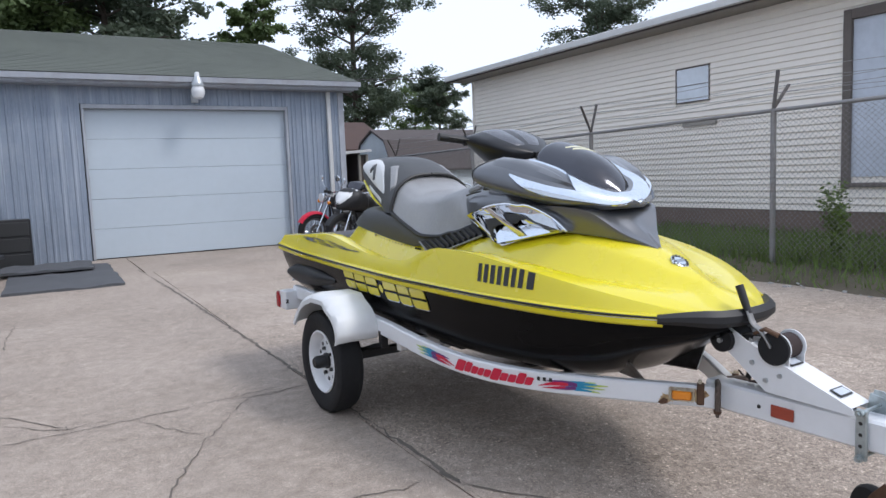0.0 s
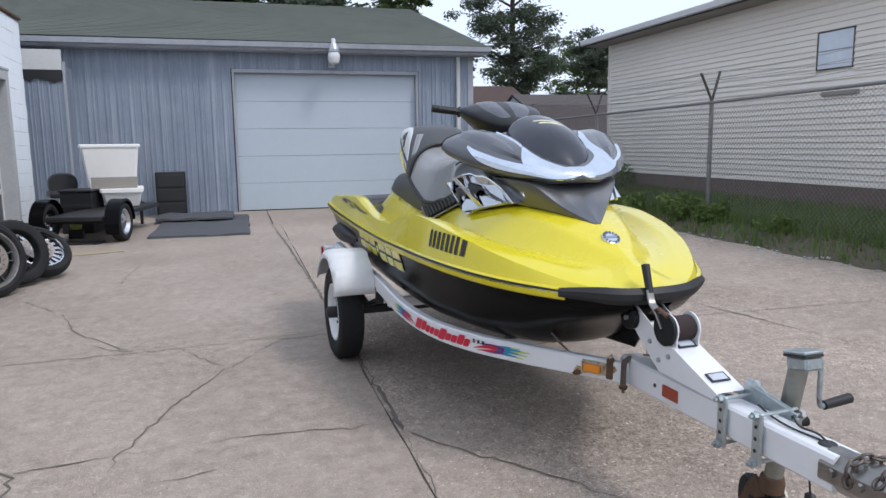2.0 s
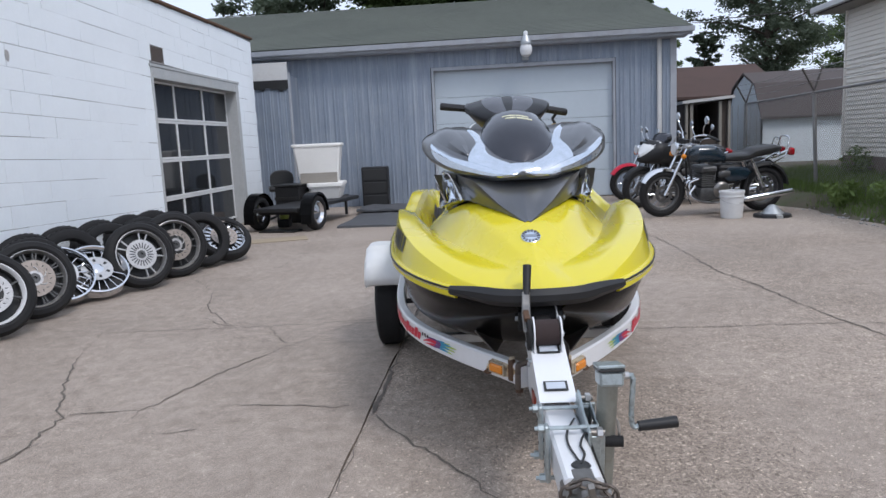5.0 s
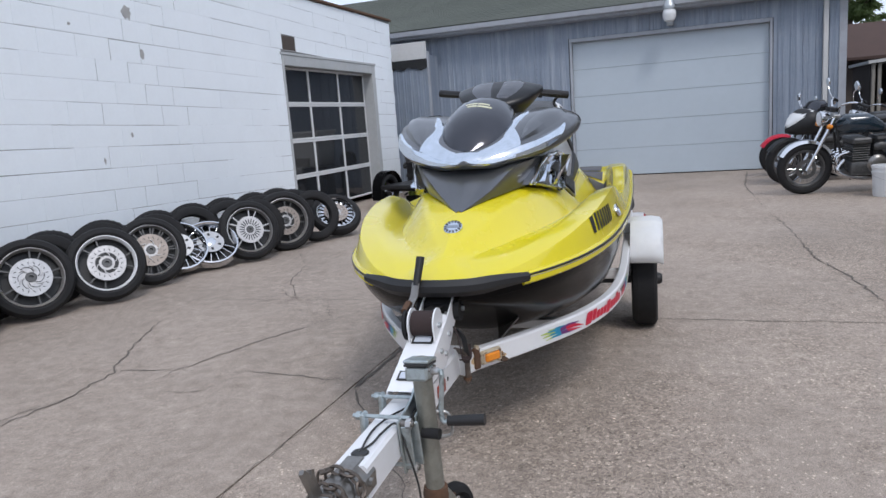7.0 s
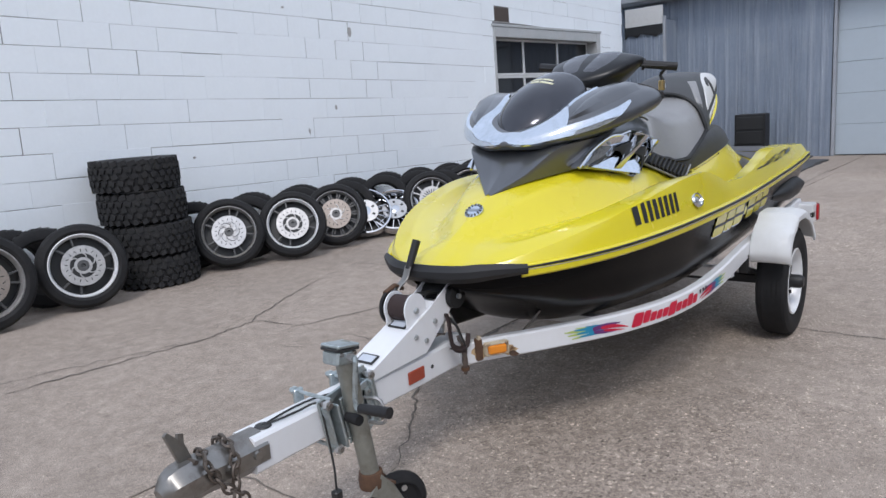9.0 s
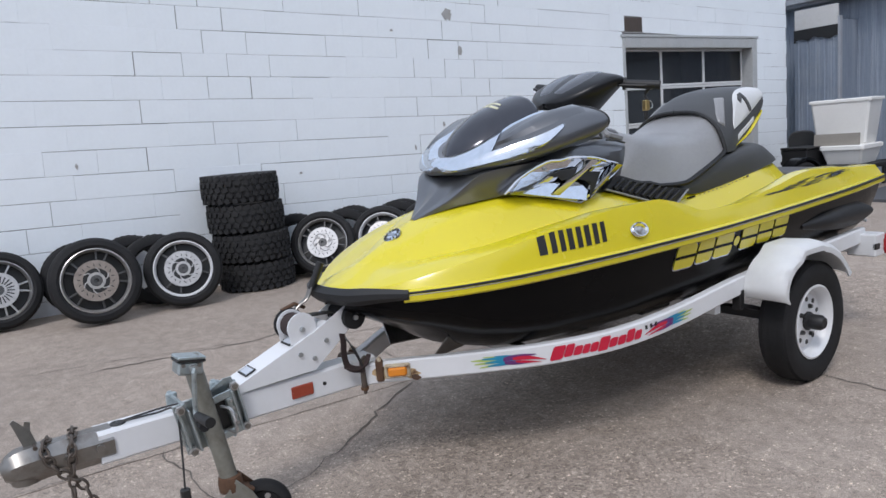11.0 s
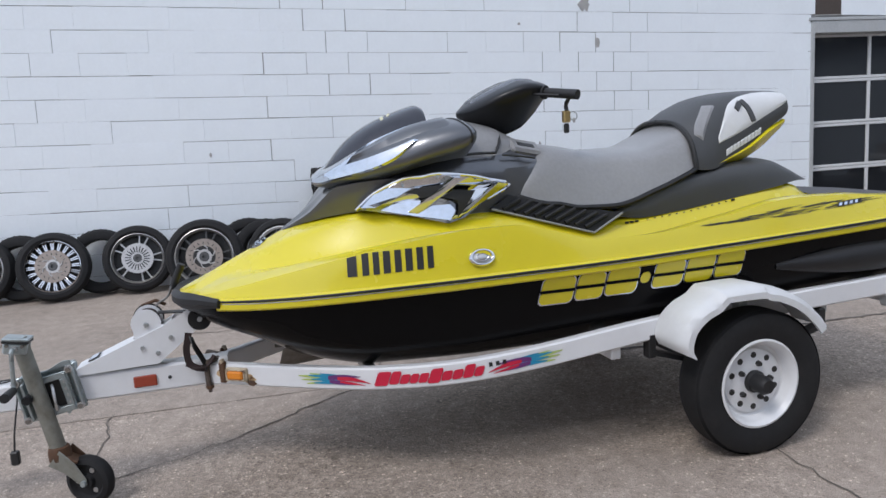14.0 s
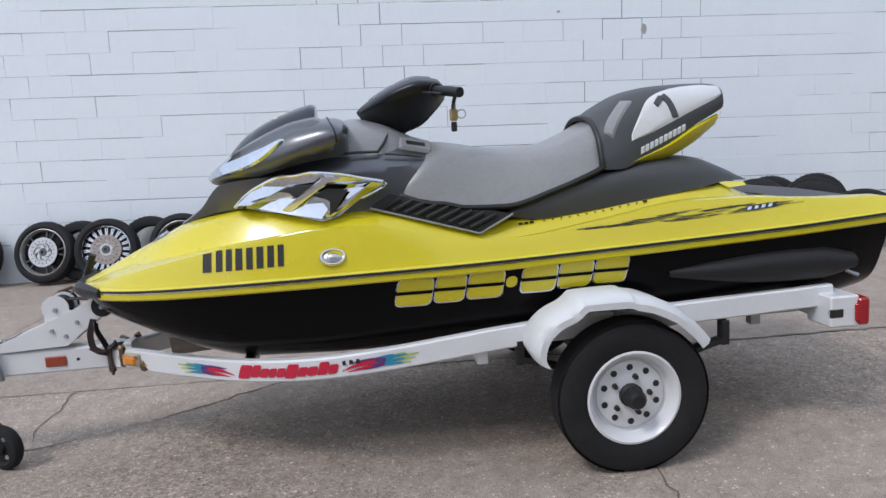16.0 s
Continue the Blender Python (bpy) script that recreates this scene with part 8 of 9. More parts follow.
def motorcycle(label, m, paint, fender, fairing=False, sissy=True, bars=1.0):
    """A standard road motorcycle: y runs from the rear axle (0.75) to the front axle (-0.75)."""
    b = thing("motorcycle", label, "motorcycle", m, group="parked motorcycles")
    bike_wheel(b, -0.75, 0.325, 0.10, "front_wheel")
    bike_wheel(b, 0.72, 0.315, 0.13, "rear_wheel")
    for s in (1, -1):
        part("fork_leg", cyl((s * 0.095, -0.755, 0.31), (s * 0.095, -0.46, 0.95), 0.022, 0.02, 12), M_CHROME, b)
        part("handlebar", tube([(s * 0.06, -0.42, 0.98), (s * 0.14, -0.42, 1.08 * bars), (s * 0.30, -0.34, 1.12 * bars), (s * 0.40, -0.26, 1.08 * bars)], 0.012, 8, steps=4), M_CHROME, b)
        part("grip", cyl((s * 0.33, -0.32, 1.112 * bars), (s * 0.42, -0.24, 1.075 * bars), 0.018, 0.018, 10), M_BLACKPLASTIC, b)
        mi = part("mirror", tube([(s * 0.29, -0.35, 1.12 * bars), (s * 0.33, -0.38, 1.22 * bars), (s * 0.38, -0.37, 1.29 * bars)], 0.006, 6, steps=3), M_CHROME, b)
        part("mirror_head", lathe([(0, 0.012), (0.04, 0.01), (0.055, 0), (0.045, -0.014), (0, -0.018)], Matrix.Translation((s * 0.39, -0.37, 1.32 * bars)) @ pose(0, 0, 0, -85, 0, 0), 18), M_CHROME, mi)
        part("turn_signal", lathe([(0, 0.03), (0.025, 0.025), (0.035, 0), (0.02, -0.03), (0, -0.035)], Matrix.Translation((s * 0.17, -0.55, 0.84)) @ pose(0, 0, 0, 90, 0, 0), 14), M_AMBER, b)
        part("exhaust", tube([(s * 0.12, -0.34, 0.42), (s * 0.16, -0.42, 0.3), (s * 0.17, -0.2, 0.2), (s * 0.18, 0.25, 0.2), (s * 0.19, 0.5, 0.235)], 0.022, 10, steps=5), M_CHROME, b)
        part("muffler", tube([(s * 0.19, 0.3, 0.21), (s * 0.195, 0.4, 0.22), (s * 0.2, 0.85, 0.27), (s * 0.2, 1.05, 0.295)], 0.043, 12, scales=[0.55, 1.0, 1.0, 0.75]), M_CHROME, b, "long chrome muffler")
        part("shock", cyl((s * 0.13, 0.66, 0.36), (s * 0.13, 0.48, 0.70), 0.028, 0.024, 12), M_CHROME, b)
        part("side_cover", loft_y([(0.05, 0.55, 0.01, 0.02), (0.15, 0.56, 0.02, 0.10), (0.35, 0.56, 0.02, 0.09), (0.45, 0.57, 0.01, 0.02)], 5, 12), paint, b).location.x = s * 0.135
        part("frame_tube", tube([(s * 0.03, -0.43, 0.86), (s * 0.10, -0.3, 0.3), (s * 0.12, 0.0, 0.24), (s * 0.12, 0.35, 0.28), (s * 0.11, 0.45, 0.66)], 0.016, 8, steps=4), M_BLACKPLASTIC, b)
        for k in range(2):
            part("header_pipe", tube([(s * (0.05 + 0.08 * k), -0.30, 0.52), (s * (0.05 + 0.08 * k), -0.42, 0.46), (s * (0.06 + 0.08 * k), -0.40, 0.26), (s * 0.16, -0.2, 0.2)], 0.018, 8, steps=4), M_CHROME, b)
    part("headlight", lathe([(0, 0.10), (0.05, 0.09), (0.085, 0.04), (0.092, -0.02), (0.086, -0.03), (0.0, -0.045)], Matrix.Translation((0, -0.58, 0.92)) @ pose(0, 0, 0, -90, 0, 0), 24), M_CHROME, b, "round chrome headlight")
    part("headlight_lens", lathe([(0, 0.012), (0.06, 0.008), (0.08, 0.0)], Matrix.Translation((0, -0.615, 0.92)) @ pose(0, 0, 0, 90, 0, 0), 20), M_WHITEPLASTIC, b)
    part("triple_clamp", box((-0.12, -0.49, 0.93), (0.12, -0.41, 0.97), 0.01), M_CASTALU, b)
    part("gauge", lathe([(0, 0.05), (0.04, 0.05), (0.045, 0.0), (0, 0.0)], Matrix.Translation((0.06, -0.47, 1.0)), 16), M_BLACKPLASTIC, b)
    part("gauge", lathe([(0, 0.05), (0.04, 0.05), (0.045, 0.0), (0, 0.0)], Matrix.Translation((-0.06, -0.47, 1.0)), 16), M_BLACKPLASTIC, b)
    part("fuel_tank", loft_y([(-0.42, 0.80, 0.05, 0.05), (-0.30, 0.84, 0.125, 0.115), (-0.1, 0.84, 0.14, 0.12), (0.08, 0.79, 0.10, 0.075), (0.14, 0.77, 0.06, 0.04)]), paint, b, "glossy fuel tank")
    # Seat takes flat black, darker than vinyl, for the deep shade there.
    part("seat", loft_y([(0.08, 0.76, 0.08, 0.03), (0.2, 0.77, 0.125, 0.05), (0.4, 0.775, 0.14, 0.055), (0.52, 0.82, 0.14, 0.07), (0.82, 0.86, 0.12, 0.06), (0.92, 0.87, 0.08, 0.03)]), M_INK, b, "stepped seat, near black for the bikes' shade")
    part("engine", box((-0.17, -0.28, 0.22), (0.17, 0.18, 0.40), 0.04, seg=2), M_DARKALU, b, "cast engine cases")
    for k in range(7):
        part("cooling_fin", box((-0.15, -0.26, 0.41 + 0.028 * k), (0.15, -0.06, 0.424 + 0.028 * k), 0.004), M_DARKALU, b)
    part("cylinder_head", box((-0.17, -0.27, 0.60), (0.17, -0.05, 0.68), 0.02), M_DARKALU, b)
    for s in (1, -1):
        part("engine_cover", lathe([(0, 0.04), (0.07, 0.036), (0.10, 0.022), (0.115, 0.0)], Matrix.Translation((s * 0.17, 0.02, 0.36)) @ pose(0, 0, 0, 0, 90 * s, 0), 24), M_WORNSTEEL, b, "round polished engine cover")
        part("carburettor", loft_y([(-0.02, 0.56, 0.02, 0.03), (0.05, 0.57, 0.04, 0.05), (0.14, 0.57, 0.035, 0.04)], 4, 12), M_DARKALU, b).location.x = s * 0.13
    part("air_box", box((-0.12, 0.0, 0.42), (0.12, 0.34, 0.68), 0.03), M_BLACKPLASTIC, b)

    def mudguard(y, r, a0, a1, w, material, name):
        bm = bmesh.new()
        rows = []
        for k in range(15):
            a = radians(a0 + (a1 - a0) * k / 14)
            rows.append([(x, y + (r - d) * math.cos(a), 0.32 + (r - d) * math.sin(a)) for x, d in ((-w, 0.045), (-w * 0.8, 0.01), (0, 0), (w * 0.8, 0.01), (w, 0.045))])
        quads(bm, rows)
        part(name, bm, material, b)
    mudguard(-0.75, 0.365, 25, 150, 0.065, fender, "front_fender")
    mudguard(0.72, 0.375, 5, 125, 0.085, M_BLACKPLASTIC if fender == M_CHROME else paint, "rear_fender")
    part("tail_lamp", box((-0.06, 1.08, 0.76), (0.06, 1.15, 0.86), 0.02), M_RED, b, "red tail lamp")
    part("tail_bracket", tube([(0, 0.84, 0.74), (0, 1.0, 0.79), (0, 1.08, 0.81)], 0.026, 8), M_CHROME, b)
    if sissy:
        part("sissy_bar", tube([(-0.12, 0.74, 0.66), (-0.12, 0.96, 0.78), (-0.11, 1.0, 0.95), (-0.07, 1.01, 1.02), (0.07, 1.01, 1.02), (0.11, 1.0, 0.95), (0.12, 0.96, 0.78), (0.12, 0.74, 0.66)], 0.011, 8, steps=4), M_CHROME, b, "chrome passenger backrest hoop")
    if fairing:
        part("fairing", loft_y([(-0.80, 0.80, 0.03, 0.05), (-0.68, 0.86, 0.17, 0.14), (-0.5, 0.90, 0.25, 0.19), (-0.3, 0.86, 0.24, 0.18), (-0.18, 0.80, 0.15, 0.08)]), M_BLACKPLASTIC, b, "dark half fairing")
        part("windscreen", loft_y([(-0.46, 1.04, 0.14, 0.05), (-0.38, 1.10, 0.17, 0.09), (-0.28, 1.12, 0.15, 0.08)]), M_POD, b, "small dark windscreen")
        part("fairing_top", loft_y([(-0.80, 0.85, 0.03, 0.03), (-0.68, 0.925, 0.15, 0.08), (-0.52, 1.0, 0.20, 0.085), (-0.44, 1.03, 0.15, 0.04)]), M_WHITEPLASTIC, b, "pale upper fairing")
    part("side_stand", cyl((0.1, 0.1, 0.26), (0.26, 0.14, 0.0), 0.011, 0.011, 8), M_BLACKPLASTIC, b)
    return b


def bike_pose(fx, fy, turn, lean=6):
    """Front tyre's contact point, heading in degrees from -y towards +x, leaning on the stand."""
    return Matrix.Translation((fx, fy, 0)) @ pose(0, 0, 0, 0, 0, turn) @ pose(0, 0, 0, 0, lean, 0) @ Matrix.Translation((0, 0.75, 0))


motorcycle("dark teal motorcycle with chrome fender and tall mirrors", bike_pose(4.46, 9.64, -77) @ Matrix.Scale(1.05, 4), M_TANK, M_CHROME, bars=1.0)
motorcycle("motorcycle with a pale and black half fairing", bike_pose(4.36, 11.0, -62), M_BLACKPLASTIC, M_BLACKPLASTIC, True, False, 0.92)
motorcycle("motorcycle with a bright red front fender, beside the garage", bike_pose(4.42, 12.35, -80), M_INK, M_REDPAINT, False, False, 0.95)
motorcycle("black motorcycle parked behind another one by the fence", bike_pose(5.2, 11.9, -80), M_INK, M_CHROME, False, True, 0.98)


def bucket():
    t = thing("bucket", "dirty white plastic bucket standing on the concrete", "bucket", Matrix.Translation((5.28, 9.2, 0)))
    part("body", lathe([(0, 0.004), (0.135, 0.0), (0.142, 0.02), (0.158, 0.34), (0.168, 0.345), (0.168, 0.375), (0.155, 0.378), (0.138, 0.03), (0, 0.02)], None, 32), M_WHITEPLASTIC, t)
    part("rib", lathe([(0.158, 0.29), (0.168, 0.292), (0.168, 0.302), (0.158, 0.304)], None, 32), M_WHITEPLASTIC, t)
    part("handle", tube([(-0.168, 0, 0.30), (-0.15, -0.1, 0.25), (0, -0.172, 0.2), (0.15, -0.1, 0.25), (0.168, 0, 0.30)], 0.003, 6, steps=6), M_GALV, t)


bucket()


def drain_pan():
    t = thing("metal_funnel_stand", "low round metal stand with a shiny cone", "stand", Matrix.Translation((5.8, 9.15, 0)))
    part("base", lathe([(0, 0.05), (0.2, 0.05), (0.235, 0.04), (0.245, 0.0), (0.235, 0.0)], None, 32), M_BLACKPLASTIC, t)
    part("cone", lathe([(0.15, 0.05), (0.055, 0.15), (0.03, 0.165), (0, 0.165)], None, 32), M_GALV, t)
    part("foot", box((-0.03, -0.26, 0.0), (0.05, -0.2, 0.05), 0.006), M_GALV, t)


drain_pan()


# ---- small trailer with tubs, and clutter before the garage ----
def cargo_trailer():
    t = thing("cargo_trailer", "small black two-wheel cargo trailer with chrome rims", "trailer", Matrix.Translation((-1.12, 9.75, 0)) @ pose(0, 0, 0, 0, 0, -12))
    for s in (1, -1):
        w = ring_tyre(0.26, 0.15, 0.66)
        m = Matrix.Translation((s * 0.48, 0, 0.26)) @ pose(0, 0, 0, 0, 0, 0 if s > 0 else 180)
        bmesh.ops.transform(w, matrix=m, verts=w.verts)
        wh = part("wheel", w, M_RUBBER, t)
        part("rim", lathe([(0.172, 0.0), (0.175, 0.055), (0.16, 0.06), (0.13, 0.02), (0.06, 0.045), (0.0, 0.05)], m @ pose(0, 0, 0, 0, 90, 0), 28), M_CHROME, wh, "chrome rim")
        bm = bmesh.new()
        rows = []
        for k in range(13):
            a = radians(0 + 180 * k / 12)
            rows.append([(s * x, 0.31 * math.cos(a), 0.26 + 0.31 * math.sin(a)) for x in (0.38, 0.56)])
        quads(bm, rows)
        q = [(s * 0.56, 0.31 * math.cos(radians(180 * k / 12)), 0.26 + 0.31 * math.sin(radians(180 * k / 12))) for k in range(13)]
        quads(bm, [[p, (p[0] + s * 0.004, p[1] * 0.9, 0.26 + (p[2] - 0.26) * 0.9)] for p in q])
        part("fender", bm, M_BLACKHULL, t, "black round fender")
        part("fender_plate", box((min(s * 0.39, s * 0.56), -0.315, 0.12), (max(s * 0.39, s * 0.56), -0.3, 0.27), 0.004), M_BLACKHULL, t)
    part("bed", box((-0.36, -0.35, 0.3), (0.36, 1.95, 0.36), 0.01), M_BLACKPLASTIC, t)
    part("axle", box((-0.48, -0.025, 0.235), (0.48, 0.025, 0.285)), M_BLACKPLASTIC, t, smooth=0)
    part("tongue", box((-0.03, 1.95, 0.3), (0.03, 2.25, 0.36), 0.006), M_BLACKPLASTIC, t)
    part("tongue_foot", box((-0.02, 2.15, 0.0), (0.02, 2.2, 0.3), 0.004), M_BLACKPLASTIC, t)
    # Added low black slab that stands for the dark shadow under the trailer.
    part("skid", box((-0.30, -0.35, 0.0), (0.30, -0.1, 0.025), 0.006), M_BLACKPLASTIC, t)


cargo_trailer()


def tub(m, w, d, h, label, mat_, lid=0.045):
    t = thing("plastic_tub", label, "tub", m)
    bm = bmesh.new()
    rows = []
    for z, k in ((0, 0.80), (0.02, 0.83), (h - lid, 1.0), (h - lid, 1.06), (h - 0.01, 1.06), (h, 1.02)):
        rows.append([(x * k, y * k, z) for x, y in ((-w / 2 + 0.03, -d / 2), (w / 2 - 0.03, -d / 2), (w / 2, -d / 2 + 0.03), (w / 2, d / 2 - 0.03), (w / 2 - 0.03, d / 2), (-w / 2 + 0.03, d / 2), (-w / 2, d / 2 - 0.03), (-w / 2, -d / 2 + 0.03))])
    quads(bm, rows, close_v=True, cap=True)
    bmesh.ops.recalc_face_normals(bm, faces=bm.faces)
    part("body", bm, mat_, t, smooth=25)
    return t


tub(Matrix.Translation((-1.00, 11.45, 0.632)) @ pose(0, 0, 0, 0, 0, 8), 0.80, 0.56, 0.655, "large cream fish tub standing on a lower white tub", M_CREAM)
tub(Matrix.Translation((-0.84, 11.28, 0.362)) @ pose(0, 0, 0, 0, 0, 6), 0.56, 0.72, 0.27, "low white plastic tub standing on the trailer bed", M_CREAM, 0.06)
board = thing("plank", "weathered grey board leaning on the cream tub", "board", Matrix.Translation((-0.90, 10.98, 0.632)) @ pose(0, 0, 0, -6, 0, 6))
part("board", box((-0.31, -0.012, 0), (0.31, 0.012, 0.17), 0.004), M_BOARD, board)
crate = thing("storage_crate", "shabby dark crate standing beside the trailer bed", "crate", Matrix.Translation((-1.36, 11.0, 0)) @ pose(0, 0, 0, 0, 0, -10))
part("body", box((-0.22, -0.25, 0), (0.22, 0.25, 0.60), 0.012), M_BLACKPLASTIC, crate)
part("lid", box((-0.235, -0.265, 0.602), (0.235, 0.265, 0.635), 0.008), M_INK, crate)
for z in (0.16, 0.38):
    part("batten", box((-0.228, -0.262, z), (0.228, -0.252, z + 0.05), 0.003), M_INK, crate)


def office_chair():
    t = thing("old_chair", "dusty black chair standing beside the trailer clutter", "chair", Matrix.Translation((-1.72, 11.55, 0)) @ pose(0, 0, 0, 0, 0, -160))
    part("backrest", loft_y([(-0.05, 0.68, 0.14, 0.14), (0.0, 0.69, 0.21, 0.17), (0.05, 0.69, 0.2, 0.15)], 4, 20), M_INK, t)
    part("seat", box((-0.24, 0.0, 0.50), (0.24, 0.44, 0.6), 0.035, seg=2), M_INK, t)
    part("column", cyl((0, 0.2, 0.06), (0, 0.2, 0.5), 0.03, 0.03, 12), M_BLACKPLASTIC, t)
    for k in range(5):
        a = 2 * math.pi * k / 5
        part("foot", tube([(0, 0.2, 0.10), (0.14 * math.cos(a), 0.2 + 0.14 * math.sin(a), 0.07), (0.26 * math.cos(a), 0.2 + 0.26 * math.sin(a), 0.02)], 0.02, 8), M_BLACKPLASTIC, t)
    part("backrest_arm", box((-0.03, -0.06, 0.5), (0.03, -0.03, 0.6), 0.006), M_BLACKPLASTIC, t)


office_chair()
can = thing("small_can", "small dirty yellow-green container beside the trailer", "can", Matrix.Translation((-1.32, 10.25, 0)))
part("body", lathe([(0, 0.12), (0.06, 0.12), (0.075, 0.15), (0.075, 0.24), (0.06, 0.26), (0.02, 0.27), (0, 0.27)], None, 20), M_LIME, can)
part("base", box((-0.09, -0.09, 0), (0.09, 0.09, 0.12), 0.008), M_BLACKPLASTIC, can)


def speaker():
    t = thing("black_cabinet", "battered black open-front cabinet against the garage", "cabinet", Matrix.Translation((-0.27, 12.75, 0)) @ pose(0, 0, 0, 0, 0, 3))
    part("carcass", box((-0.25, 0.0, 0.0), (0.25, 0.34, 0.80), 0.012), M_BLACKPLASTIC, t)
    for z in (0.04, 0.29, 0.54):
        part("front_panel", box((-0.22, -0.012, z), (0.22, 0.004, z + 0.22), 0.008), M_INK, t)
    part("foot_board", box((-0.24, -0.03, 0.0), (0.24, -0.002, 0.03), 0.004), M_BLACKPLASTIC, t)


speaker()


def mat_sheet(name, x0, y0, x1, y1, z, seed, label):
    rng = random.Random(seed)
    bm = bmesh.new()
    nx, ny = 8, 12
    top = [[Vector((x0 + (x1 - x0) * i / nx + rng.uniform(-0.02, 0.02), y0 + (y1 - y0) * j / ny + rng.uniform(-0.02, 0.02), z + 0.03 + 0.02 * math.sin(2.1 * i + j) * rng.random())) for i in range(nx + 1)] for j in range(ny + 1)]
    vs = quads(bm, top)
    edge = vs[0] + [r[-1] for r in vs[1:]] + list(reversed(vs[-1][:-1])) + [r[0] for r in reversed(vs[1:-1])]
    low = [bm.verts.new((v.co.x, v.co.y, z)) for v in edge]
    for i in range(len(edge)):
        j = (i + 1) % len(edge)
        bm.faces.new((edge[i], edge[j], low[j], low[i]))
    bmesh.ops.recalc_face_normals(bm, faces=bm.faces)
    tagged(finish(name, bm, M_CHARCOALMAT, smooth=60), label, "mat")


mat_sheet("rubber_mat", -0.34, 9.7, 1.0, 12.6, 0.0, 1, "thick dark rubber mats spread before the garage")
mat_sheet("folded_mat", -0.45, 11.6, 0.75, 12.7, 0.055, 2, "folded dark rubber mat lying on another mat")


def flat_litter():
    t = thing("cardboard", "flattened tan cardboard scrap on the concrete", "cardboard", Matrix.Translation((-0.95, 8.6, 0.003)) @ pose(0, 0, 0, 0, 0, 20))
    part("sheet", box((-0.4, -0.22, 0), (0.42, 0.18, 0.006)), mat("cardboard", (0.33, 0.27, 0.19), 0.9, vary=0.15), t, smooth=0)


flat_litter()


# ---- sheds and far things ----
def barn():
    t = thing("garden_shed", "pale blue-white gambrel shed with a dark brown shingle roof", "shed")
    x0, x1, y0, y1, wz = 8.76, 13.4, 18.0, 20.5, 1.62
    ym = (y0 + y1) / 2
    gamb = [(y0, wz), (y0 + 0.38, 2.28), (ym, 2.62), (y1 - 0.38, 2.28), (y1, wz)]
    part("front_wall", box((x0, y0, 0), (x1, y0 + 0.05, wz)), M_SHEDWALL, t, smooth=0)
    part("back_wall", box((x0, y1 - 0.05, 0), (x1, y1, wz)), M_SHEDWALL, t, smooth=0)
    for x in (x0, x1 - 0.04):
        bm = prism([(y0, 0)] + gamb + [(y1, 0)], 0.04, Matrix(((0, 0, 1, x), (1, 0, 0, 0), (0, 1, 0, 0), (0, 0, 0, 1))))
        bmesh.ops.recalc_face_normals(bm, faces=bm.faces)
        part("gable_wall", bm, M_SHEDWALL, t, smooth=0)
    for k in range(5):
        y = y0 + 0.3 + 0.48 * k
        part("corner_strip", box((x0 - 0.012, y - 0.012, 0), (x0 - 0.002, y + 0.012, min(2.2, wz + 0.2)), 0), M_TRIM, t, smooth=0)
    bm = bmesh.new()
    out = [(y0 - 0.15, wz - 0.2)] + gamb[1:-1] + [(y1 + 0.15, wz - 0.2)]
    quads(bm, [[(x, y, z + 0.03) for y, z in out] + [(x, y, z - 0.03) for y, z in reversed(out)] for x in (x0 - 0.06, x1 + 0.1)], close_v=True, cap=True)
    bmesh.ops.recalc_face_normals(bm, faces=bm.faces)
    part("roof", bm, M_BROWNROOF, t, "dark brown shingles", smooth=0)


barn()


def lean_to():
    t = thing("open_shed", "small grey-brown open-fronted shed behind the garage", "shed")
    x0, x1 = 6.80, 7.92
    bm = prism([(x0 - 0.08, 1.86), (x1 + 0.06, 1.95), (x1 + 0.06, 2.02), (x0 - 0.08, 1.93)], 2.2, Matrix(((1, 0, 0, 0), (0, 0, 1, 17.6), (0, 1, 0, 0), (0, 0, 0, 1))))
    bmesh.ops.recalc_face_normals(bm, faces=bm.faces)
    part("roof", bm, M_TRIM, t, "pale tin roof edge", smooth=0)
    part("back_wall", box((x0, 19.6, 0), (x1, 19.7, 1.86)), M_DARKBOARD, t, smooth=0)
    part("side_wall", box((x0, 17.8, 0), (x0 + 0.05, 19.6, 1.86)), M_DARKBOARD, t, smooth=0)
    part("side_wall", box((x1 - 0.30, 17.76, 0), (x1, 19.6, 1.88)), M_DARKBOARD, t, smooth=0)
    part("front_rail", box((x0, 17.78, 0.0), (x1 - 0.3, 17.84, 0.98)), M_DARKBOARD, t, smooth=0)
    for x in (x0 + 0.04, x0 + 0.16, x1 - 0.26, x1 - 0.04):
        part("post", box((x - 0.035, 17.68, 0), (x + 0.035, 17.75, 1.88), 0.006), M_BOARD, t)


lean_to()


def brown_house():
    t = thing("distant_house", "low house with a wide red-brown roof behind the sheds", "house")
    part("wall", box((3.0, 22.6, 0), (10.6, 27.5, 2.3)), M_DARKBOARD, t, smooth=0)
    bm = bmesh.new()
    quads(bm, [[(x, 22.1, 2.22), (x, 25.0, 3.35), (x, 27.9, 2.22), (x, 27.9, 2.14), (x, 25.0, 3.25), (x, 22.1, 2.14)] for x in (2.6, 11.0)], close_v=True, cap=True)
    bmesh.ops.recalc_face_normals(bm, faces=bm.faces)
    part("roof", bm, M_REDROOF, t, "red-brown shingle roof", smooth=0)


brown_house()


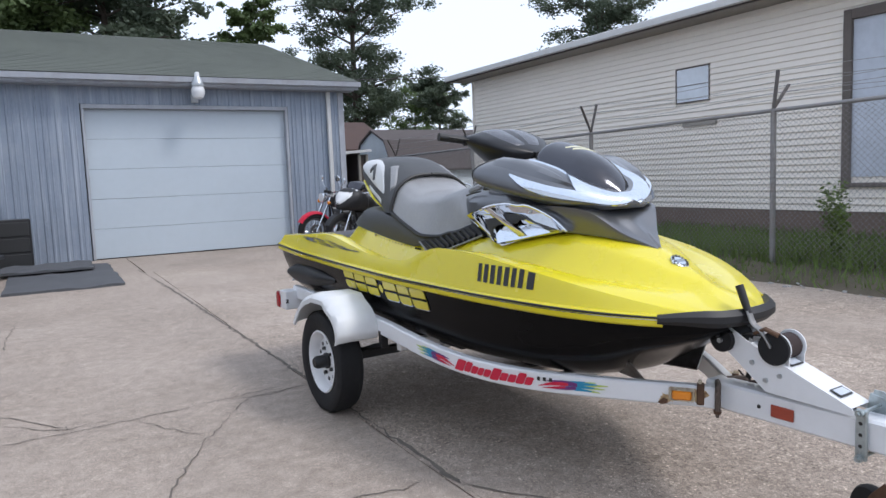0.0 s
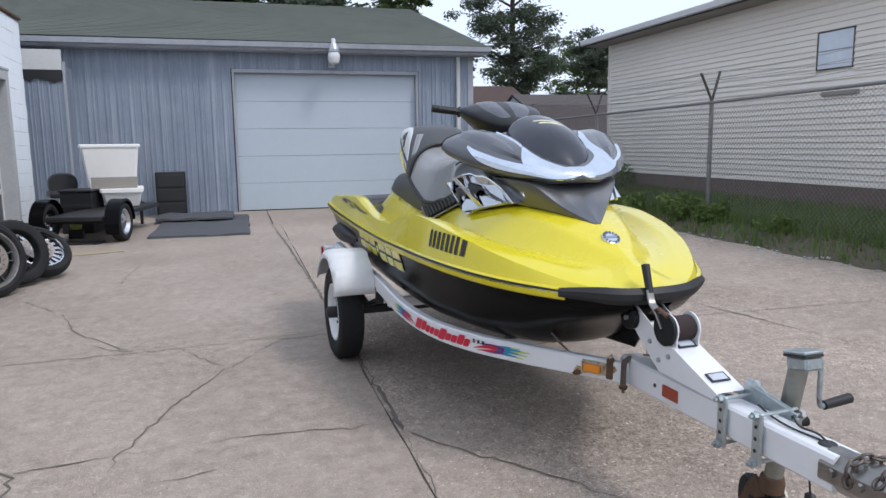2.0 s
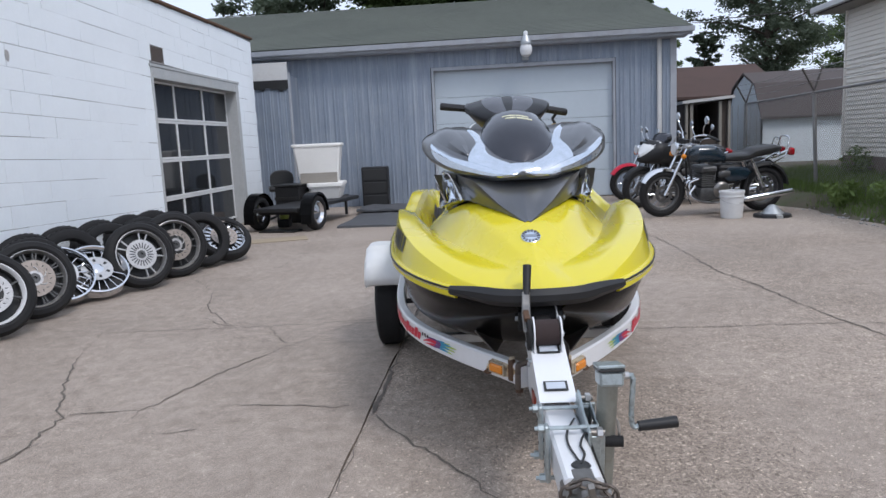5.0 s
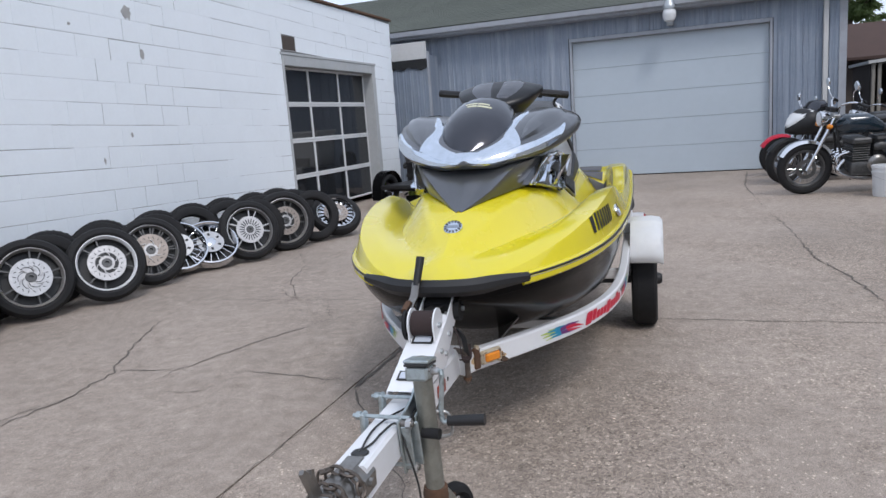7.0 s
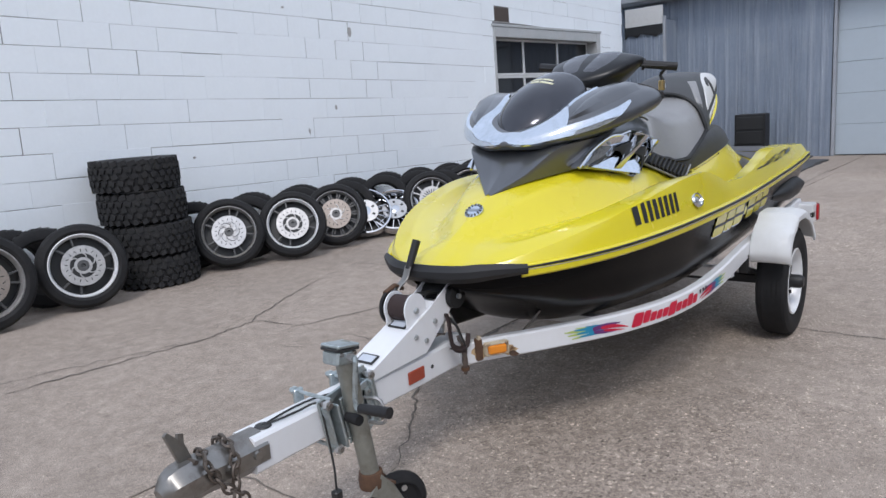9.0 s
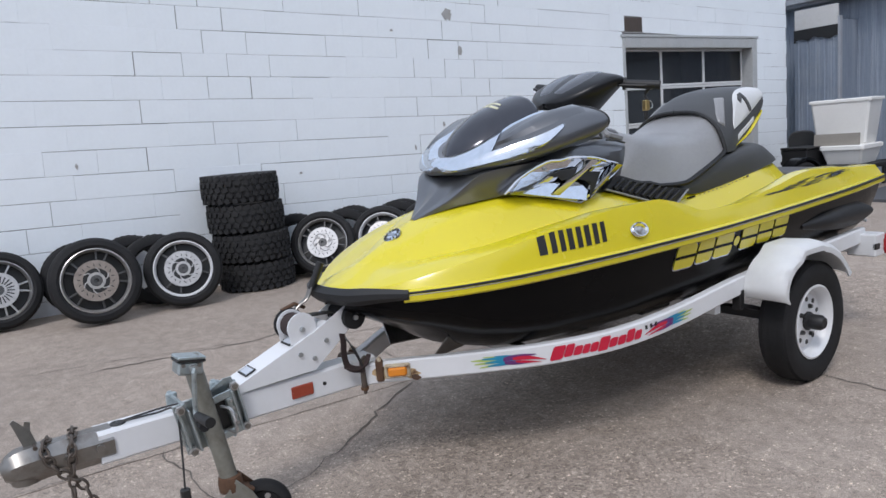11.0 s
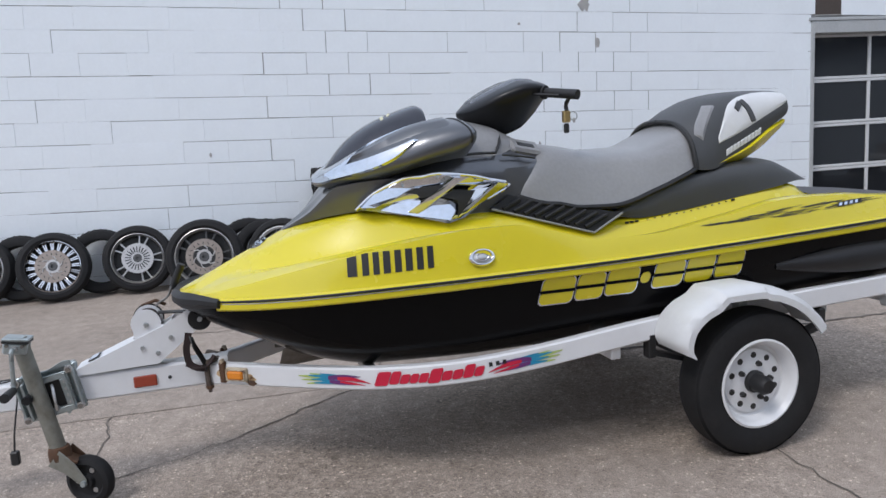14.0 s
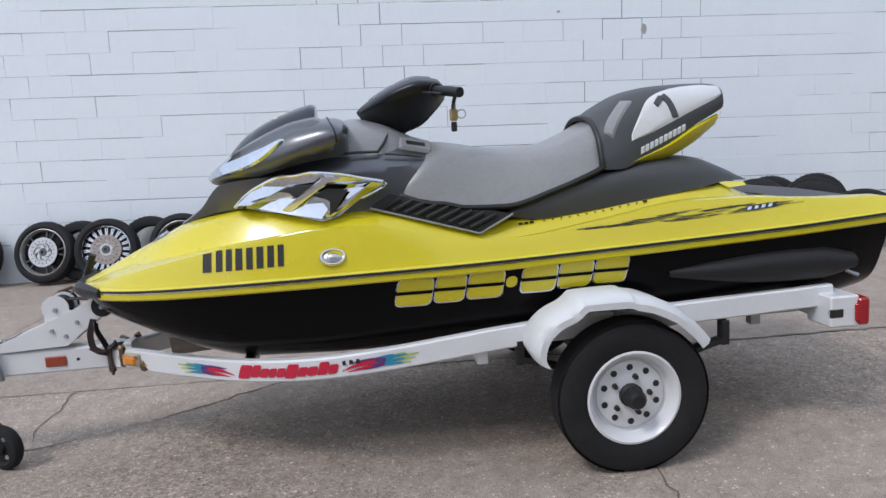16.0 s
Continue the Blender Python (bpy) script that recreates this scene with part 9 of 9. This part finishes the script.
# ---- plants ----
def leaf_mesh(name, clumps, n, size, material, parent, seed, flat=0.5):
    """Many small bent leaves scattered through uneven clumps, denser towards their outside."""
    rng = np.random.default_rng(seed)
    c = np.array([q[:3] for q in clumps], float)
    rad = np.array([q[3:6] for q in clumps], float)
    vol = rad.prod(axis=1) ** 0.75
    which = rng.choice(len(c), n, p=vol / vol.sum())
    d = rng.normal(size=(n, 3))
    d /= np.linalg.norm(d, axis=1, keepdims=True)
    rr = rng.random((n, 1)) ** 0.45 * (1 + 0.25 * rng.normal(size=(n, 1)))
    pos = c[which] + d * rad[which] * np.clip(rr, 0, 1.35)
    u = rng.normal(size=(n, 3))
    u[:, 2] *= flat
    u /= np.linalg.norm(u, axis=1, keepdims=True)
    w = np.cross(u, rng.normal(size=(n, 3)))
    w /= np.linalg.norm(w, axis=1, keepdims=True)
    s = size * 0.72 * (0.6 + 0.8 * rng.random((n, 1)))
    v = np.stack([pos - u * s, pos + w * s * 0.45, pos + u * s, pos - w * s * 0.45], 1).reshape(-1, 3)
    me = bpy.data.meshes.new(name)
    f = np.arange(4 * n).reshape(-1, 4)
    me.from_pydata(v.tolist(), [], f.tolist())
    me.materials.append(material)
    ob = new(name, me)
    ob.parent = parent
    return ob


def tree(label, x, y, height, spread, seed, leaf=None, n=14000, size=0.16, bare=0.35, cat="tree", z0=0.0, limbs=26):
    rng = random.Random(seed)
    t = thing("tree", label, cat, Matrix.Translation((x, y, z0)), group="trees behind the yard")
    tr = height * 0.017
    trunk = smoothed([(0, 0, -0.1), (rng.uniform(-0.2, 0.2), rng.uniform(-0.2, 0.2), height * 0.35), (rng.uniform(-0.4, 0.4), rng.uniform(-0.4, 0.4), height * 0.7), (rng.uniform(-0.4, 0.4), 0, height * 0.95)], 5)
    part("trunk", tube(trunk, tr, 9, scales=[1.15 - 0.95 * k / (len(trunk) - 1) for k in range(len(trunk))]), M_BARK, t)
    clumps = []
    for k in range(limbs):
        f = bare + (1 - bare) * (k + 0.5) / limbs
        base = trunk[min(len(trunk) - 1, int(f * (len(trunk) - 1)))]
        a = 2.4 * k + rng.uniform(-0.5, 0.5)
        reach = spread * math.sin(math.pi * min(1, (1.15 - f) / 1.0)) ** 0.6 * rng.uniform(0.55, 1.08)
        tip = base + Vector((math.cos(a) * reach, math.sin(a) * reach, height * rng.uniform(0.02, 0.13)))
        mid = base.lerp(tip, 0.5) + Vector((0, 0, height * 0.02))
        limb = smoothed([base, mid, tip], 3)
        part("limb", tube(limb, tr * 0.30, 6, scales=[1 - 0.8 * j / (len(limb) - 1) for j in range(len(limb))]), M_BARK, t)
        for q in range(7):
            g = 0.22 + 0.13 * q
            p = base.lerp(tip, g) + Vector((rng.gauss(0, 1), rng.gauss(0, 1), rng.gauss(0.15, 0.55))) * spread * 0.13
            r = spread * rng.uniform(0.07, 0.19) * (1.15 - 0.3 * g)
            clumps.append((p.x, p.y, p.z, r * 1.15, r * 1.15, r * 0.62))
    leaf_mesh("crown", clumps, n, size, leaf or M_LEAF, t, seed)
    return t


tree("tall dark tree with feathery grey-green foliage and bare limbs", 15.5, 36, 13.2, 4.0, 3, M_LEAF2, 42000, 0.13, 0.22, limbs=34)
tree("dense dark green tree beyond the sheds", 21.0, 37, 7.0, 2.1, 4, M_LEAF2, 30000, 0.12, 0.10)
tree("dark green tree rising over the cream house", 23.0, 25, 10.5, 3.4, 5, M_LEAF2, 30000, 0.11, 0.3)
tree("broad dense tree behind the garage roof", 3.0, 33, 13.0, 5.2, 6, M_LEAF2, 52000, 0.19, 0.30, limbs=32)
tree("broad leafy tree behind the garage roof", -6.0, 34, 12.4, 5.0, 7, M_LEAF2, 36000, 0.19, 0.30)
tree("broad leafy tree behind the garage roof", -1.8, 32, 12.6, 4.8, 13, M_LEAF, 46000, 0.19, 0.30, limbs=32)
tree("light green leafy tree beside the garage", 8.7, 30, 9.0, 1.75, 8, M_LEAF, 36000, 0.12, 0.12, limbs=30)
tree("small dark conifer behind the sheds", 12.7, 37, 5.9, 1.0, 16, M_LEAF2, 12000, 0.12, 0.1)
tree("dense green tree in the distance behind the yard", 25.0, 48, 8.0, 4.0, 10, M_LEAF, 16000, 0.15, 0.2)


def weeds(x, y, z, h, spread, n, seed, label, size=0.035):
    t = thing("weed_clump", label, "weeds", Matrix.Translation((x, y, z)), group="weeds along the fence")
    rng = random.Random(seed)
    clumps = []
    for k in range(7):
        tip = Vector((rng.gauss(0, spread * 0.5), rng.gauss(0, spread * 0.5), h * rng.uniform(0.6, 1.0)))
        part("stem", tube([(tip.x * 0.2, tip.y * 0.2, -0.03), tip * 0.55, tip], 0.006, 5, scales=[1, 0.8, 0.4]), M_GRASS, t)
        for f in (0.35, 0.65, 0.95):
            clumps.append((tip.x * f, tip.y * f, tip.z * f, spread * 0.35, spread * 0.35, h * 0.16))
    leaf_mesh("leaves", clumps, n, size, M_GRASS, t, seed, 0.6)


weeds(7.12, 4.25, 0.16, 0.82, 0.22, 900, 1, "tall leafy weeds growing by the fence", 0.04)
weeds(7.2, 3.6, 0.16, 0.6, 0.3, 700, 2, "tall leafy weeds growing by the fence", 0.04)
weeds(6.95, 8.2, 0.08, 0.42, 0.35, 900, 3, "low broad-leaved weeds at the concrete's edge", 0.05)
weeds(6.9, 7.6, 0.08, 0.36, 0.3, 700, 4, "low broad-leaved weeds at the concrete's edge", 0.05)
weeds(6.75, 9.3, 0.06, 0.36, 0.25, 600, 5, "low broad-leaved weeds at the concrete's edge", 0.045)
weeds(7.0, 6.4, 0.1, 0.25, 0.3, 500, 6, "low broad-leaved weeds at the concrete's edge", 0.04)
weeds(8.5, 12.4, 0.25, 0.5, 0.35, 600, 7, "low broad-leaved weeds at the concrete's edge", 0.05)


def scatter_stones():
    """Loose grit and litter where the concrete meets the soil."""
    rng = random.Random(8)
    bm = bmesh.new()
    for k in range(260):
        x, y = rng.uniform(6.45, 6.85), rng.uniform(1.5, 12)
        s = rng.uniform(0.006, 0.022)
        box((-s, -s * 0.8, -s * 0.3), (s, s * 0.8, s * 0.6), 0, bm, m=Matrix.Translation((x, y, 0.02 if x > 6.6 else 0.004)) @ pose(0, 0, 0, rng.uniform(-20, 20), rng.uniform(-20, 20), rng.uniform(0, 180)))
    tagged(finish("grit", bm, M_BAREBLOCK, smooth=0), "loose grit and leaf litter along the edge", "gravel", kind="stuff")


scatter_stones()
cable = thing("overhead_cable", "thin black overhead cable strung behind the yard", "cable")
part("wire", tube([(-4, 30, 6.4), (10, 30, 5.6), (24, 30, 6.4)], 0.02, 5, steps=6), M_INK, cable)

blocks()
